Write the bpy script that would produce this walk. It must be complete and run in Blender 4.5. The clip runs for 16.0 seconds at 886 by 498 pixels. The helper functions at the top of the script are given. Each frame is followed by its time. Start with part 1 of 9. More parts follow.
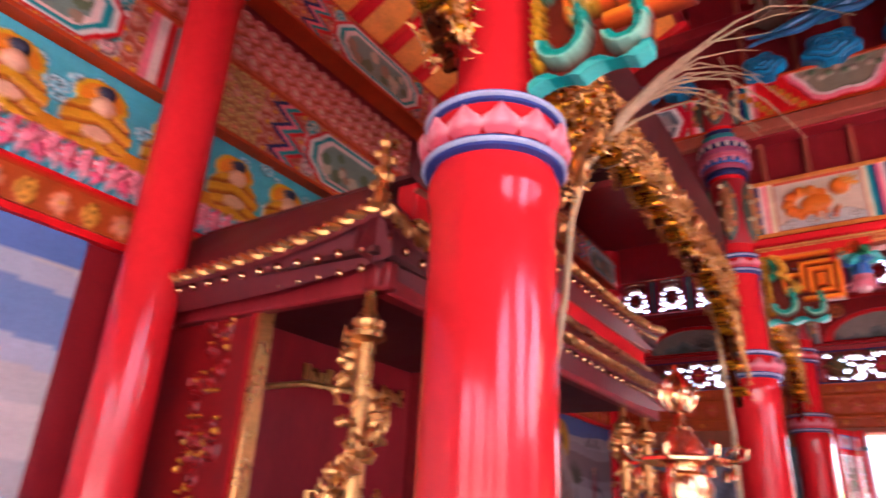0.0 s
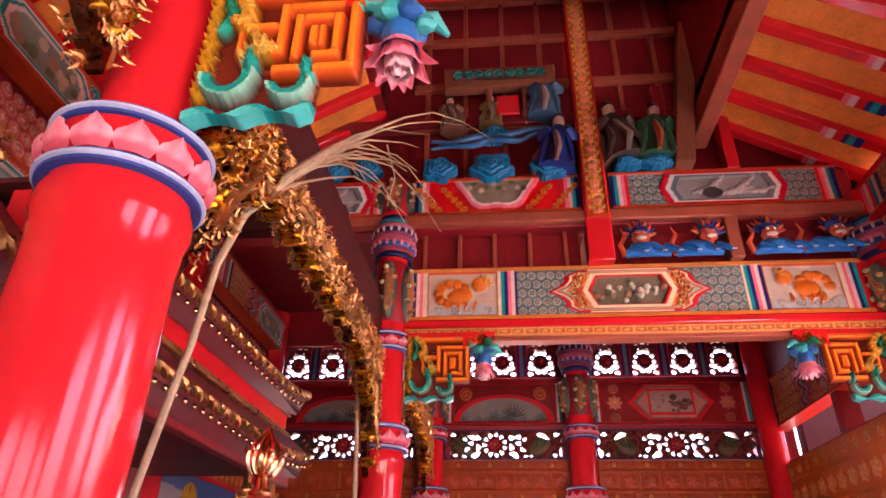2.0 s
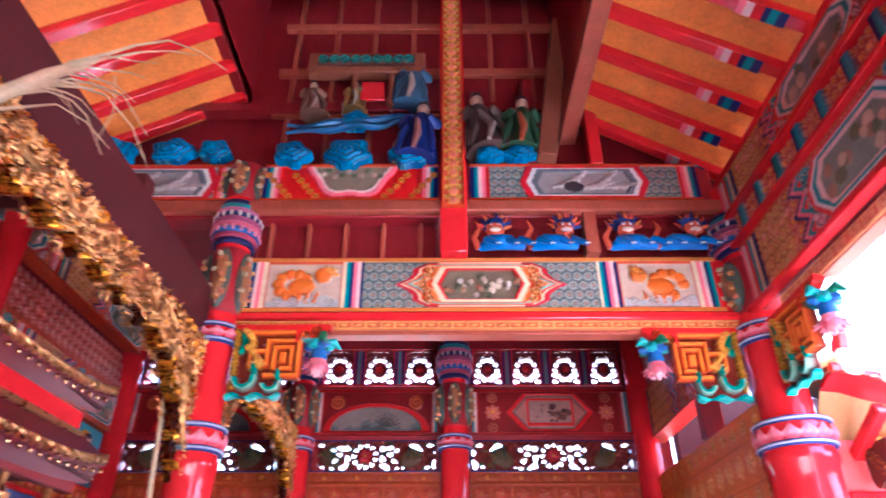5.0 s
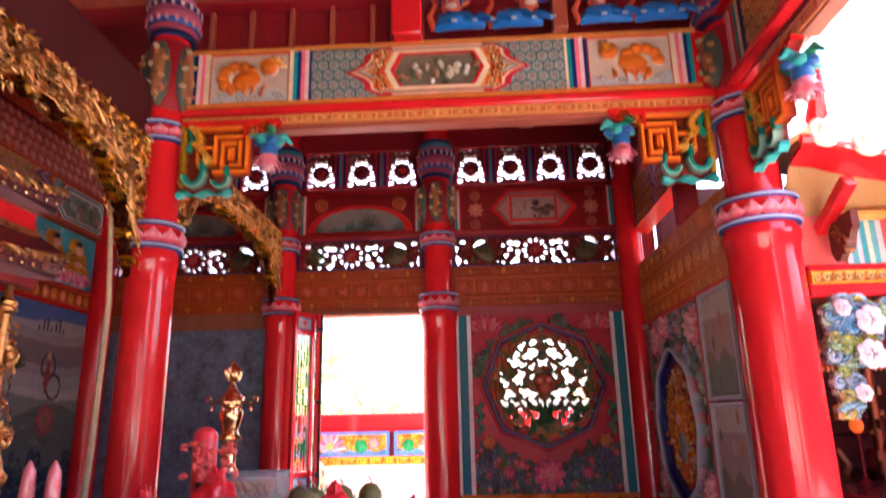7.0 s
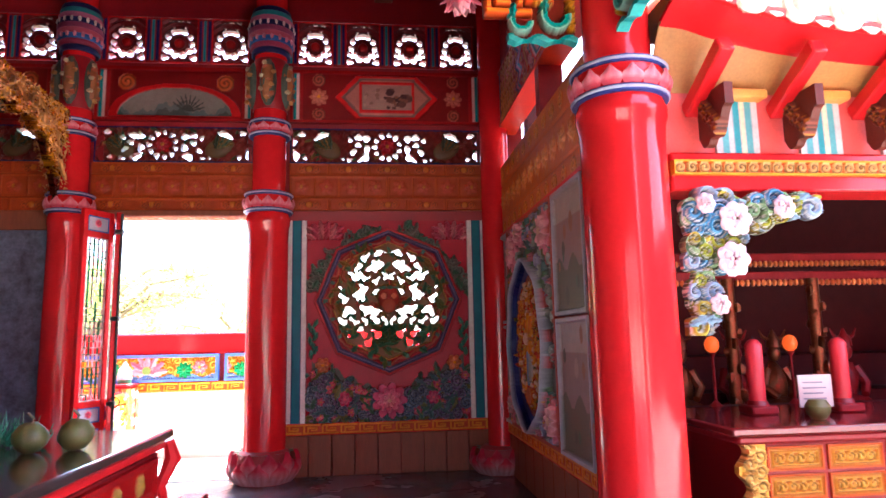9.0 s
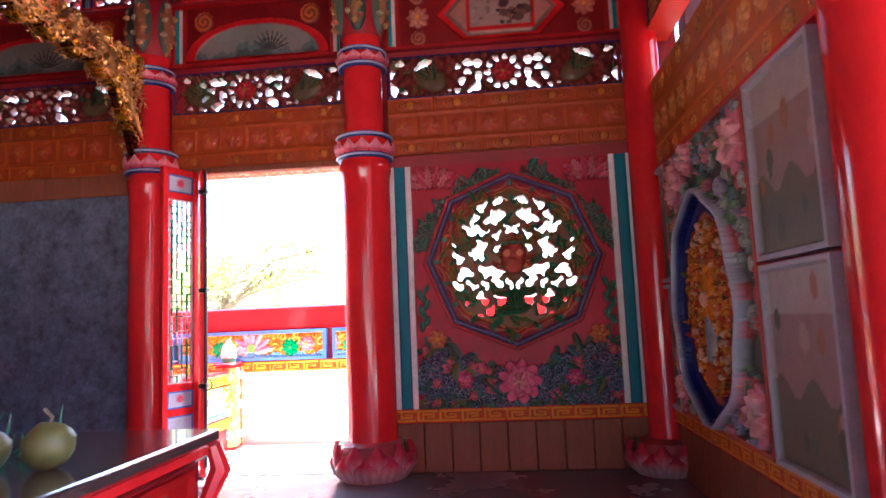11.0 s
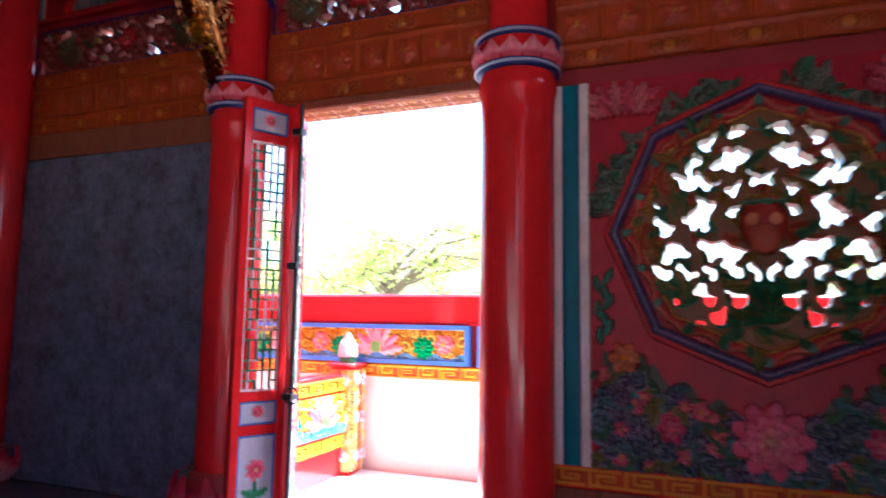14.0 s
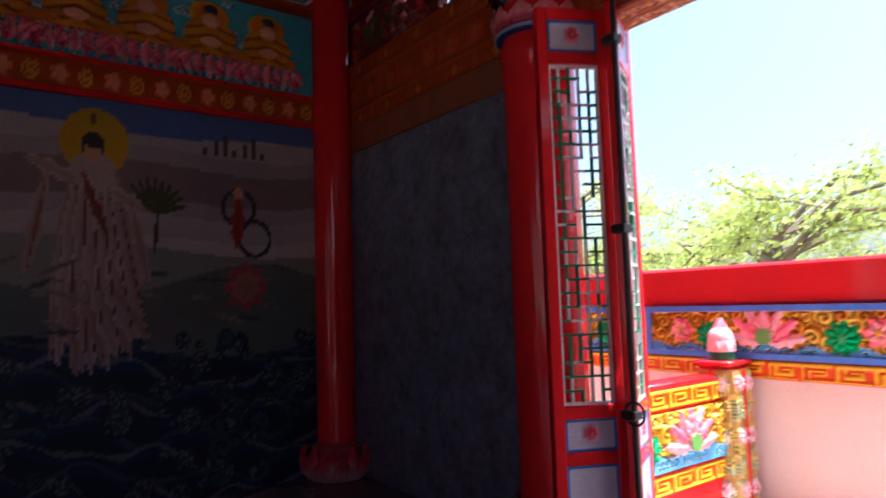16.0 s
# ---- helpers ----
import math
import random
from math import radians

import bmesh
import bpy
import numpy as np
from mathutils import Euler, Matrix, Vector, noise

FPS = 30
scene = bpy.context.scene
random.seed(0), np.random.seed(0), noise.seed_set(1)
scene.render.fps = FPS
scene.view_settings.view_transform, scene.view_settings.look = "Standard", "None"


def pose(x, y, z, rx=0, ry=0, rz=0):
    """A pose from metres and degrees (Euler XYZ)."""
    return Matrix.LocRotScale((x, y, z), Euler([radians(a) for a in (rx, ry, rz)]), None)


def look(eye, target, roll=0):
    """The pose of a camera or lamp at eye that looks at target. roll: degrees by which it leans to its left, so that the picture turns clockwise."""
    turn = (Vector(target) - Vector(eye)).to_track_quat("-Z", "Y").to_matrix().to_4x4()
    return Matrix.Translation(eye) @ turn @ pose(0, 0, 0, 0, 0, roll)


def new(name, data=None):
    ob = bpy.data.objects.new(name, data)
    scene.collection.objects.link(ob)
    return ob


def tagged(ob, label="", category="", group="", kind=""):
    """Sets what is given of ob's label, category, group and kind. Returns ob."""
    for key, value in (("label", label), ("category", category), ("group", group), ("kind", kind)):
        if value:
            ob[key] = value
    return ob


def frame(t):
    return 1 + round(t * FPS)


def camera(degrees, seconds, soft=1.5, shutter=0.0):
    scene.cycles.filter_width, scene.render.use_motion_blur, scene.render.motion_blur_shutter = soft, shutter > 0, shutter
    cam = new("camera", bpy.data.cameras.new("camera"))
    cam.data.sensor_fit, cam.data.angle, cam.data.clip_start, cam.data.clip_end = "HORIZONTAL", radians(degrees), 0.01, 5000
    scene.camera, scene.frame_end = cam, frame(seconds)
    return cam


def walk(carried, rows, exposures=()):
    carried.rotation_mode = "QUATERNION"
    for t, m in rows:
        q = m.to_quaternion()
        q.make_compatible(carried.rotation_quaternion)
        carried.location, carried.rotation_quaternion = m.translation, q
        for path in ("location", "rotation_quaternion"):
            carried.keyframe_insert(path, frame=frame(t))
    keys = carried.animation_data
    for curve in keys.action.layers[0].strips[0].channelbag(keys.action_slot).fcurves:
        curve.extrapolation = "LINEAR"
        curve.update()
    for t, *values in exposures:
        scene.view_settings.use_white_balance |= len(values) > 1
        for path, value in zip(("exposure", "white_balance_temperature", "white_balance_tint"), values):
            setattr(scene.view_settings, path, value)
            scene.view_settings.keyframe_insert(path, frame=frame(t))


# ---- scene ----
cam = camera(69.0, 16.0, 1.5, 0.5)

PATH = [
    (0, (-0.148, 2.492, 1.524), (-1.205, 4.009, 2.287), 3.1),
    (0.5, (-0.124, 2.535, 1.532), (-0.856, 4.231, 2.298), 2.3),
    (1, (-0.079, 2.529, 1.533), (-0.581, 4.29, 2.338), 1.9),
    (1.5, (-0.028, 2.589, 1.536), (-0.291, 4.399, 2.346), 0.1),
    (2, (0.025, 2.61, 1.527), (-0.143, 4.353, 2.492), 1.0),
    (2.5, (0.108, 2.676, 1.494), (-0.07, 4.423, 2.451), 1.1),
    (3, (0.141, 2.795, 1.476), (-0.011, 4.581, 2.363), 1.3),
    (3.2, (0.186, 2.859, 1.446), (-0.033, 4.614, 2.38), 0.2),
    (5.3, (0.988, 3.225, 1.464), (1.112, 4.931, 2.501), -0.4),
    (5.5, (1.042, 3.277, 1.46), (1.321, 4.964, 2.498), -0.1),
    (6, (1.193, 3.285, 1.452), (1.713, 4.951, 2.428), -1.4),
    (6.5, (1.345, 3.353, 1.442), (1.698, 5.166, 2.208), 0.1),
    (7, (1.426, 3.435, 1.36), (1.341, 5.368, 1.867), -1.3),
    (7.5, (1.637, 3.755, 1.363), (1.659, 5.728, 1.691), -2.5),
    (8, (1.842, 4.039, 1.327), (1.925, 6.018, 1.6), -1.2),
    (8.5, (2.029, 4.277, 1.283), (2.185, 6.239, 1.637), -1.7),
    (9, (2.093, 4.533, 1.29), (2.303, 6.502, 1.573), -1.2),
    (9.5, (2.178, 4.832, 1.27), (2.107, 6.808, 1.565), -0.6),
    (9.7, (2.197, 4.964, 1.265), (2.056, 6.941, 1.533), 0.1),
    (11.8, (2.117, 6.352, 1.228), (1.932, 8.332, 1.441), -3.1),
    (12, (2.117, 6.494, 1.23), (1.917, 8.473, 1.436), -2.1),
    (12.5, (2.106, 6.813, 1.233), (1.782, 8.781, 1.391), -0.3),
    (13, (2.053, 7.119, 1.241), (1.74, 9.08, 1.484), -1.7),
    (13.5, (2.009, 7.438, 1.276), (1.525, 9.369, 1.464), -0.8),
    (14, (1.941, 7.714, 1.267), (1.202, 9.56, 1.477), 0.9),
    (14.5, (1.842, 7.993, 1.261), (0.846, 9.703, 1.547), -1.1),
    (15, (1.733, 8.295, 1.267), (0.398, 9.76, 1.531), -1.1),
    (15.5, (1.575, 8.562, 1.26), (0.086, 9.875, 1.505), -0.9),
    (16, (1.39, 8.793, 1.27), (-0.216, 9.973, 1.437), -1.8),
]
EXPOSURES = [(0, 3.75, 5550, 27), (1.0, 3.75, 5950, 30), (3, 3.9, 5750, 28), (5.3, 4.35, 4500, 15), (5.6, 4.2, 4650, 15), (6.0, 3.75, 5400, 16), (6.5, 3.65, 5550, 16), (7.0, 3.5, 5700, 16), (7.5, 3.6, 5700, 15), (9, 3.6, 5450, 12), (9.7, 3.6, 5350, 11), (12.5, 3.75, 4800, 5), (13.5, 3.25, 4750, 4), (14.5, 2.3, 4900, 6), (15.2, 1.75, 5100, 8), (16, 1.5, 5300, 9)]
walk(cam, [(t, look(eye, target, roll)) for t, eye, target, roll in PATH], EXPOSURES)

def srgb(r, g, b):
    """Linear colour from 0-255 values."""
    return tuple(((c / 255) / 12.92 if c < 10 else ((c / 255 + 0.055) / 1.055) ** 2.4) for c in (r, g, b))


# ---- world, sun, large lights ----
world = bpy.data.worlds.new("world")
scene.world = world
world.use_nodes = True
wn = world.node_tree.nodes
sky = wn.new("ShaderNodeTexSky")
sky.sky_type = "NISHITA"
sky.sun_disc = False
sky.sun_elevation = radians(72)
sky.sun_rotation = radians(51)
sky.dust_density = 5.0
sky.ozone_density = 0.3
world.node_tree.links.new(sky.outputs[0], wn["Background"].inputs[0])
wn["Background"].inputs[1].default_value = 0.15

sun_data = bpy.data.lights.new("sun", "SUN")
sun_data.energy, sun_data.angle, sun_data.color = 5.0, radians(1.0), (1.0, 0.95, 0.88)
sun = new("sun", sun_data)
sun.matrix_world = look((5, 4, 20), (0, 0, 0))


def opening_light(name, eye, target, sx, sy, power, color=(1, 0.97, 0.93)):
    data = bpy.data.lights.new(name, "AREA")
    data.shape, data.size, data.size_y, data.energy, data.color = "RECTANGLE", sx, sy, power, color
    ob = new(name, data)
    ob.matrix_world = look(eye, target)
    return ob


for x, w in ((-1.55, 1.1), (0.6, 1.3), (2.6, 1.0)):
    opening_light("front_daylight", (x, -1.1, 1.45), (x, 6, 2.0), w, 2.4, 0.5)
opening_light("court_daylight", (4.0, 3.4, 1.9), (-2, 3.4, 2.2), 6.5, 3.0, 2.6)
opening_light("door_daylight", (0.0, 11.95, 1.4), (0.1, 8, 1.0), 1.3, 2.3, 0.8)

# ---- materials ----


def nodes_of(m):
    m.use_nodes = True
    t = m.node_tree
    return t.nodes, t.links, t.nodes["Principled BSDF"]


def noise_tex(nd, ln, scale, detail=4.0, rough=0.6, coords=None):
    n = nd.new("ShaderNodeTexNoise")
    n.inputs["Scale"].default_value = scale
    n.inputs["Detail"].default_value = detail
    n.inputs["Roughness"].default_value = rough
    if coords:
        ln.new(coords, n.inputs["Vector"])
    return n


def surface(name, color, rough=0.5, metal=0.0, vary=0.25, scale=6.0, grain=60.0, bump=0.15, coat=0.0, attribute=False, stretch=(1, 1, 1), bump_dist=0.004, dust=0.0, swing=1.0):
    """A painted, lacquered or raw surface: base colour with broad stains and fine grain, and bump."""
    m = bpy.data.materials.new(name)
    nd, ln, p = nodes_of(m)
    tc = nd.new("ShaderNodeTexCoord")
    mp = nd.new("ShaderNodeMapping")
    mp.inputs["Scale"].default_value = stretch
    ln.new(tc.outputs["Object"], mp.inputs["Vector"])
    big = noise_tex(nd, ln, scale, 3, 0.6, mp.outputs[0])
    fine = noise_tex(nd, ln, grain, 4, 0.7, mp.outputs[0])
    add = nd.new("ShaderNodeMath")
    add.operation = "ADD"
    ln.new(big.outputs[0], add.inputs[0])
    ln.new(fine.outputs[0], add.inputs[1])
    rng = nd.new("ShaderNodeMapRange")
    rng.inputs["From Min"].default_value = 0.55
    rng.inputs["From Max"].default_value = 1.45
    rng.inputs["To Min"].default_value = 1.0 - vary
    rng.inputs["To Max"].default_value = 1.0 + vary * 0.7
    ln.new(add.outputs[0], rng.inputs[0])
    mul = nd.new("ShaderNodeMix")
    mul.data_type, mul.blend_type = "RGBA", "MULTIPLY"
    mul.inputs[0].default_value = 1.0
    if attribute:
        at = nd.new("ShaderNodeAttribute")
        at.attribute_name = "Col"
        ln.new(at.outputs["Color"], mul.inputs[6])
    else:
        mul.inputs[6].default_value = (*color, 1)
    ln.new(rng.outputs[0], mul.inputs[7])
    out = mul.outputs[2]
    if dust:
        dm = nd.new("ShaderNodeMix")
        dm.data_type = "RGBA"
        dr = nd.new("ShaderNodeMapRange")
        dr.inputs["From Min"].default_value, dr.inputs["From Max"].default_value = 0.5, 0.8
        dr.inputs["To Max"].default_value = dust
        ln.new(big.outputs[0], dr.inputs[0])
        ln.new(dr.outputs[0], dm.inputs[0])
        ln.new(out, dm.inputs[6])
        dm.inputs[7].default_value = (0.25, 0.2, 0.17, 1)
        out = dm.outputs[2]
    ln.new(out, p.inputs["Base Color"])
    p.inputs["Metallic"].default_value = metal
    rr = nd.new("ShaderNodeMapRange")
    rr.inputs["To Min"].default_value = max(0.03, rough - 0.08 * swing)
    rr.inputs["To Max"].default_value = min(1.0, rough + 0.12 * swing)
    ln.new(big.outputs[0], rr.inputs[0])
    ln.new(rr.outputs[0], p.inputs["Roughness"])
    p.inputs["Coat Weight"].default_value = coat
    p.inputs["Coat Roughness"].default_value = 0.06
    if bump:
        b = nd.new("ShaderNodeBump")
        b.inputs["Strength"].default_value = bump
        b.inputs["Distance"].default_value = bump_dist
        ln.new(fine.outputs[0], b.inputs["Height"])
        ln.new(b.outputs[0], p.inputs["Normal"])
    return m


def glow(name, color, strength):
    m = bpy.data.materials.new(name)
    nd, ln, p = nodes_of(m)
    p.inputs["Base Color"].default_value = (*color, 1)
    p.inputs["Emission Color"].default_value = (*color, 1)
    p.inputs["Emission Strength"].default_value = strength
    return m


def floor_surface():
    """Polished grey granite slabs with thin joints."""
    m = bpy.data.materials.new("floor_granite")
    nd, ln, p = nodes_of(m)
    tc = nd.new("ShaderNodeTexCoord")
    fine = noise_tex(nd, ln, 90, 5, 0.8, tc.outputs["Object"])
    big = noise_tex(nd, ln, 1.3, 4, 0.6, tc.outputs["Object"])
    ramp = nd.new("ShaderNodeMix")
    ramp.data_type = "RGBA"
    ramp.inputs[6].default_value = (0.07, 0.062, 0.068, 1)
    ramp.inputs[7].default_value = (0.2, 0.18, 0.19, 1)
    ln.new(fine.outputs[0], ramp.inputs[0])
    ln.new(ramp.outputs[2], p.inputs["Base Color"])
    r = nd.new("ShaderNodeMapRange")
    r.inputs["To Min"].default_value, r.inputs["To Max"].default_value = 0.12, 0.4
    ln.new(big.outputs[0], r.inputs[0])
    ln.new(r.outputs[0], p.inputs["Roughness"])
    return m


RED = surface("red_lacquer", (0.66, 0.016, 0.018), 0.12, vary=0.12, scale=3, grain=25, bump=0.03, coat=0.0, swing=0.25)
DARKRED = surface("dark_red_wood", (0.22, 0.012, 0.014), 0.35, vary=0.3, grain=40, stretch=(1, 1, 0.2))
DEEPRED = surface("deep_red_paint", (0.28, 0.009, 0.013), 0.4, vary=0.25)
ORANGE = surface("orange_wood", (0.34, 0.075, 0.038), 0.45, vary=0.3, grain=30, stretch=(1, 1, 0.25))
PLANK = surface("orange_roof_board", (0.8, 0.24, 0.025), 0.55, vary=0.35, grain=30)
BROWN = surface("brown_board", (0.24, 0.075, 0.035), 0.5, vary=0.3, grain=30, stretch=(3, 3, 0.4))
GOLD = surface("gold_leaf", (0.66, 0.33, 0.1), 0.27, metal=0.92, vary=0.5, scale=14, grain=120, bump=0.4)
BRASS = surface("polished_brass", (0.8, 0.45, 0.2), 0.16, metal=1.0, vary=0.15, scale=20, grain=120, bump=0.05)
PAINT = surface("painted_relief", (1, 1, 1), 0.42, vary=0.28, scale=9, grain=70, bump=0.12, attribute=True)
MURAL = surface("painted_mural", (1, 1, 1), 0.6, vary=0.22, scale=4, grain=45, bump=0.08, attribute=True)
DULLBLUE = surface("dull_blue_paint", (0.02, 0.12, 0.26), 0.45, vary=0.35)
LOTUSRED = surface("dull_lotus_red", (0.42, 0.05, 0.05), 0.5, vary=0.3)
BLUEPAINT = surface("blue_paint", (0.02, 0.12, 0.34), 0.35, vary=0.3)
NAVY = surface("navy_paint", (0.02, 0.03, 0.12), 0.35, vary=0.3)
TEAL = surface("teal_paint", (0.03, 0.33, 0.3), 0.4, vary=0.25)
GREEN = surface("green_paint", (0.02, 0.22, 0.1), 0.4, vary=0.3)
PINK = surface("pink_paint", (0.85, 0.25, 0.3), 0.4, vary=0.2)
WHITE = surface("white_paint", (0.78, 0.74, 0.72), 0.4, vary=0.15)
PLASTER = surface("pink_plaster", (0.82, 0.6, 0.52), 0.7, vary=0.12, scale=2)
SLATE = surface("blue_grey_marble", (0.14, 0.165, 0.23), 0.4, vary=0.95, scale=5.0, grain=16, bump=0.04)
FLOOR = floor_surface()
COURT = surface("grey_court_paving", (0.32, 0.3, 0.27), 0.8, vary=0.2)
STONE = surface("pale_paving", (0.7, 0.66, 0.62), 0.7, vary=0.15)
GROUND = surface("ground_earth", (0.3, 0.27, 0.2), 0.9, vary=0.3, scale=0.4, grain=4)
BLACK = surface("black_iron", (0.015, 0.012, 0.012), 0.45, vary=0.3)
TILE = surface("glazed_cream_tile", (0.82, 0.72, 0.5), 0.25, vary=0.35, scale=8)
STRAW = surface("dry_palm", (0.5, 0.36, 0.2), 0.7, vary=0.35, scale=20, grain=90)
BARK = surface("bark", (0.2, 0.15, 0.1), 0.9, vary=0.4)
LEAF = surface("tree_leaf", (0.42, 0.5, 0.14), 0.5, vary=0.4, scale=2)
MELON = surface("green_pomelo", (0.12, 0.115, 0.03), 0.45, vary=0.35, scale=12, grain=140, bump=0.3)
CLOTH = surface("red_plastic_film", (0.6, 0.015, 0.02), 0.3, vary=0.25, grain=200)
PAPER = surface("white_card", (0.6, 0.54, 0.5), 0.6, vary=0.08)
WAX = surface("pink_candle", (0.62, 0.035, 0.045), 0.35, vary=0.12)
CERAMIC = surface("grey_glass_ware", (0.28, 0.28, 0.32), 0.15, vary=0.3)
GILT = surface("old_gilding", (0.6, 0.27, 0.07), 0.26, metal=0.9, vary=0.5, scale=22, grain=150, bump=0.2, attribute=True)
BLUSH = surface("blush_white_paint", (0.66, 0.5, 0.5), 0.45, vary=0.2)
PALEPINK = surface("pale_pink_paint", (0.85, 0.45, 0.46), 0.4, vary=0.2)
COPPER = surface("red_copper", (0.62, 0.13, 0.06), 0.22, metal=0.8, vary=0.2)
PINKRED = surface("salmon_red_paint", (0.72, 0.1, 0.08), 0.45, vary=0.2)
# Ochre darkened to stand for the shadow under the side hall eave.
OCHRE = surface("shadowed_ochre_paint", (0.4, 0.19, 0.04), 0.55, vary=0.3)
YELLOW = surface("ochre_yellow_paint", (0.7, 0.32, 0.05), 0.5, vary=0.25)
TEABROWN = surface("brown_glazed_clay", (0.05, 0.02, 0.015), 0.18, vary=0.4, scale=20)
DARKGLOSS = surface("dark_polished_top", (0.06, 0.035, 0.03), 0.12, vary=0.3, coat=0.5)
DARKGLOSS2 = surface("dark_red_polish", (0.2, 0.02, 0.02), 0.15, vary=0.3, coat=0.5)
PINKGLASS = surface("pink_glass", (0.5, 0.12, 0.13), 0.1, vary=0.2, coat=0.5)
EAVE = surface("deep_red_eave_wood", (0.13, 0.008, 0.009), 0.5, vary=0.35, grain=40, stretch=(1, 0.2, 1))
# Darker copy of the red wood; its colour holds the shade of dim interiors.
SHADEDRED = surface("shade_darkened_red_wood", (0.07, 0.012, 0.012), 0.5, vary=0.4)
# Gilding with the altar's shade put into its base colour.
DARKGILT = surface("shade_darkened_gilding", (0.22, 0.08, 0.03), 0.35, metal=0.7, vary=0.6, scale=20)
ORANGEGILT = surface("orange_gilt", (0.62, 0.2, 0.05), 0.4, metal=0.3, vary=0.35)
GLASSWARE = bpy.data.materials.new("clear_glassware")
gn, gl, gp_bsdf = nodes_of(GLASSWARE)
gp_bsdf.inputs["Base Color"].default_value = (0.85, 0.9, 0.9, 1)
gp_bsdf.inputs["Roughness"].default_value = 0.08
gp_bsdf.inputs["Transmission Weight"].default_value = 0.85
gsm = noise_tex(gn, gl, 40, 3, 0.6)
gsr = gn.new("ShaderNodeMapRange")
gsr.inputs["To Min"].default_value, gsr.inputs["To Max"].default_value = 0.04, 0.22
gl.new(gsm.outputs[0], gsr.inputs[0])
gl.new(gsr.outputs[0], gp_bsdf.inputs["Roughness"])
LAMPGLOW = glow("orange_lamp_glass", (1.0, 0.13, 0.012), 0.06)

for m in (PAINT, MURAL, SHADEDRED, DARKRED, ORANGE, BROWN):
    m.node_tree.nodes["Principled BSDF"].inputs["Specular IOR Level"].default_value = 0.28
# sunlight shines through the leaves
nd, ln, leaf_bsdf = nodes_of(LEAF)
thin = nd.new("ShaderNodeBsdfTranslucent")
thin.inputs["Color"].default_value = (0.5, 0.55, 0.12, 1)
both = nd.new("ShaderNodeMixShader")
ln.new(leaf_bsdf.outputs[0], both.inputs[1])
ln.new(thin.outputs[0], both.inputs[2])
ln.new(both.outputs[0], nd["Material Output"].inputs["Surface"])

C = dict(red=(0.55, 0.02, 0.025), deep=(0.3, 0.012, 0.016), orange=(0.44, 0.08, 0.035), brown=(0.3, 0.1, 0.05), gold=(0.66, 0.32, 0.08),
         pink=(0.75, 0.22, 0.26), pale=(0.75, 0.55, 0.5), white=(0.72, 0.68, 0.64), teal=(0.03, 0.25, 0.26), green=(0.05, 0.2, 0.09),
         blue=(0.04, 0.12, 0.34), sky=(0.15, 0.42, 0.52), navy=(0.015, 0.02, 0.09), grey=(0.3, 0.32, 0.3), olive=(0.22, 0.2, 0.06),
         cream=(0.72, 0.6, 0.42), black=(0.02, 0.018, 0.016), lilac=(0.28, 0.2, 0.36), yellow=(0.75, 0.45, 0.08), skin=(0.7, 0.4, 0.28))

# ---- mesh helpers ----


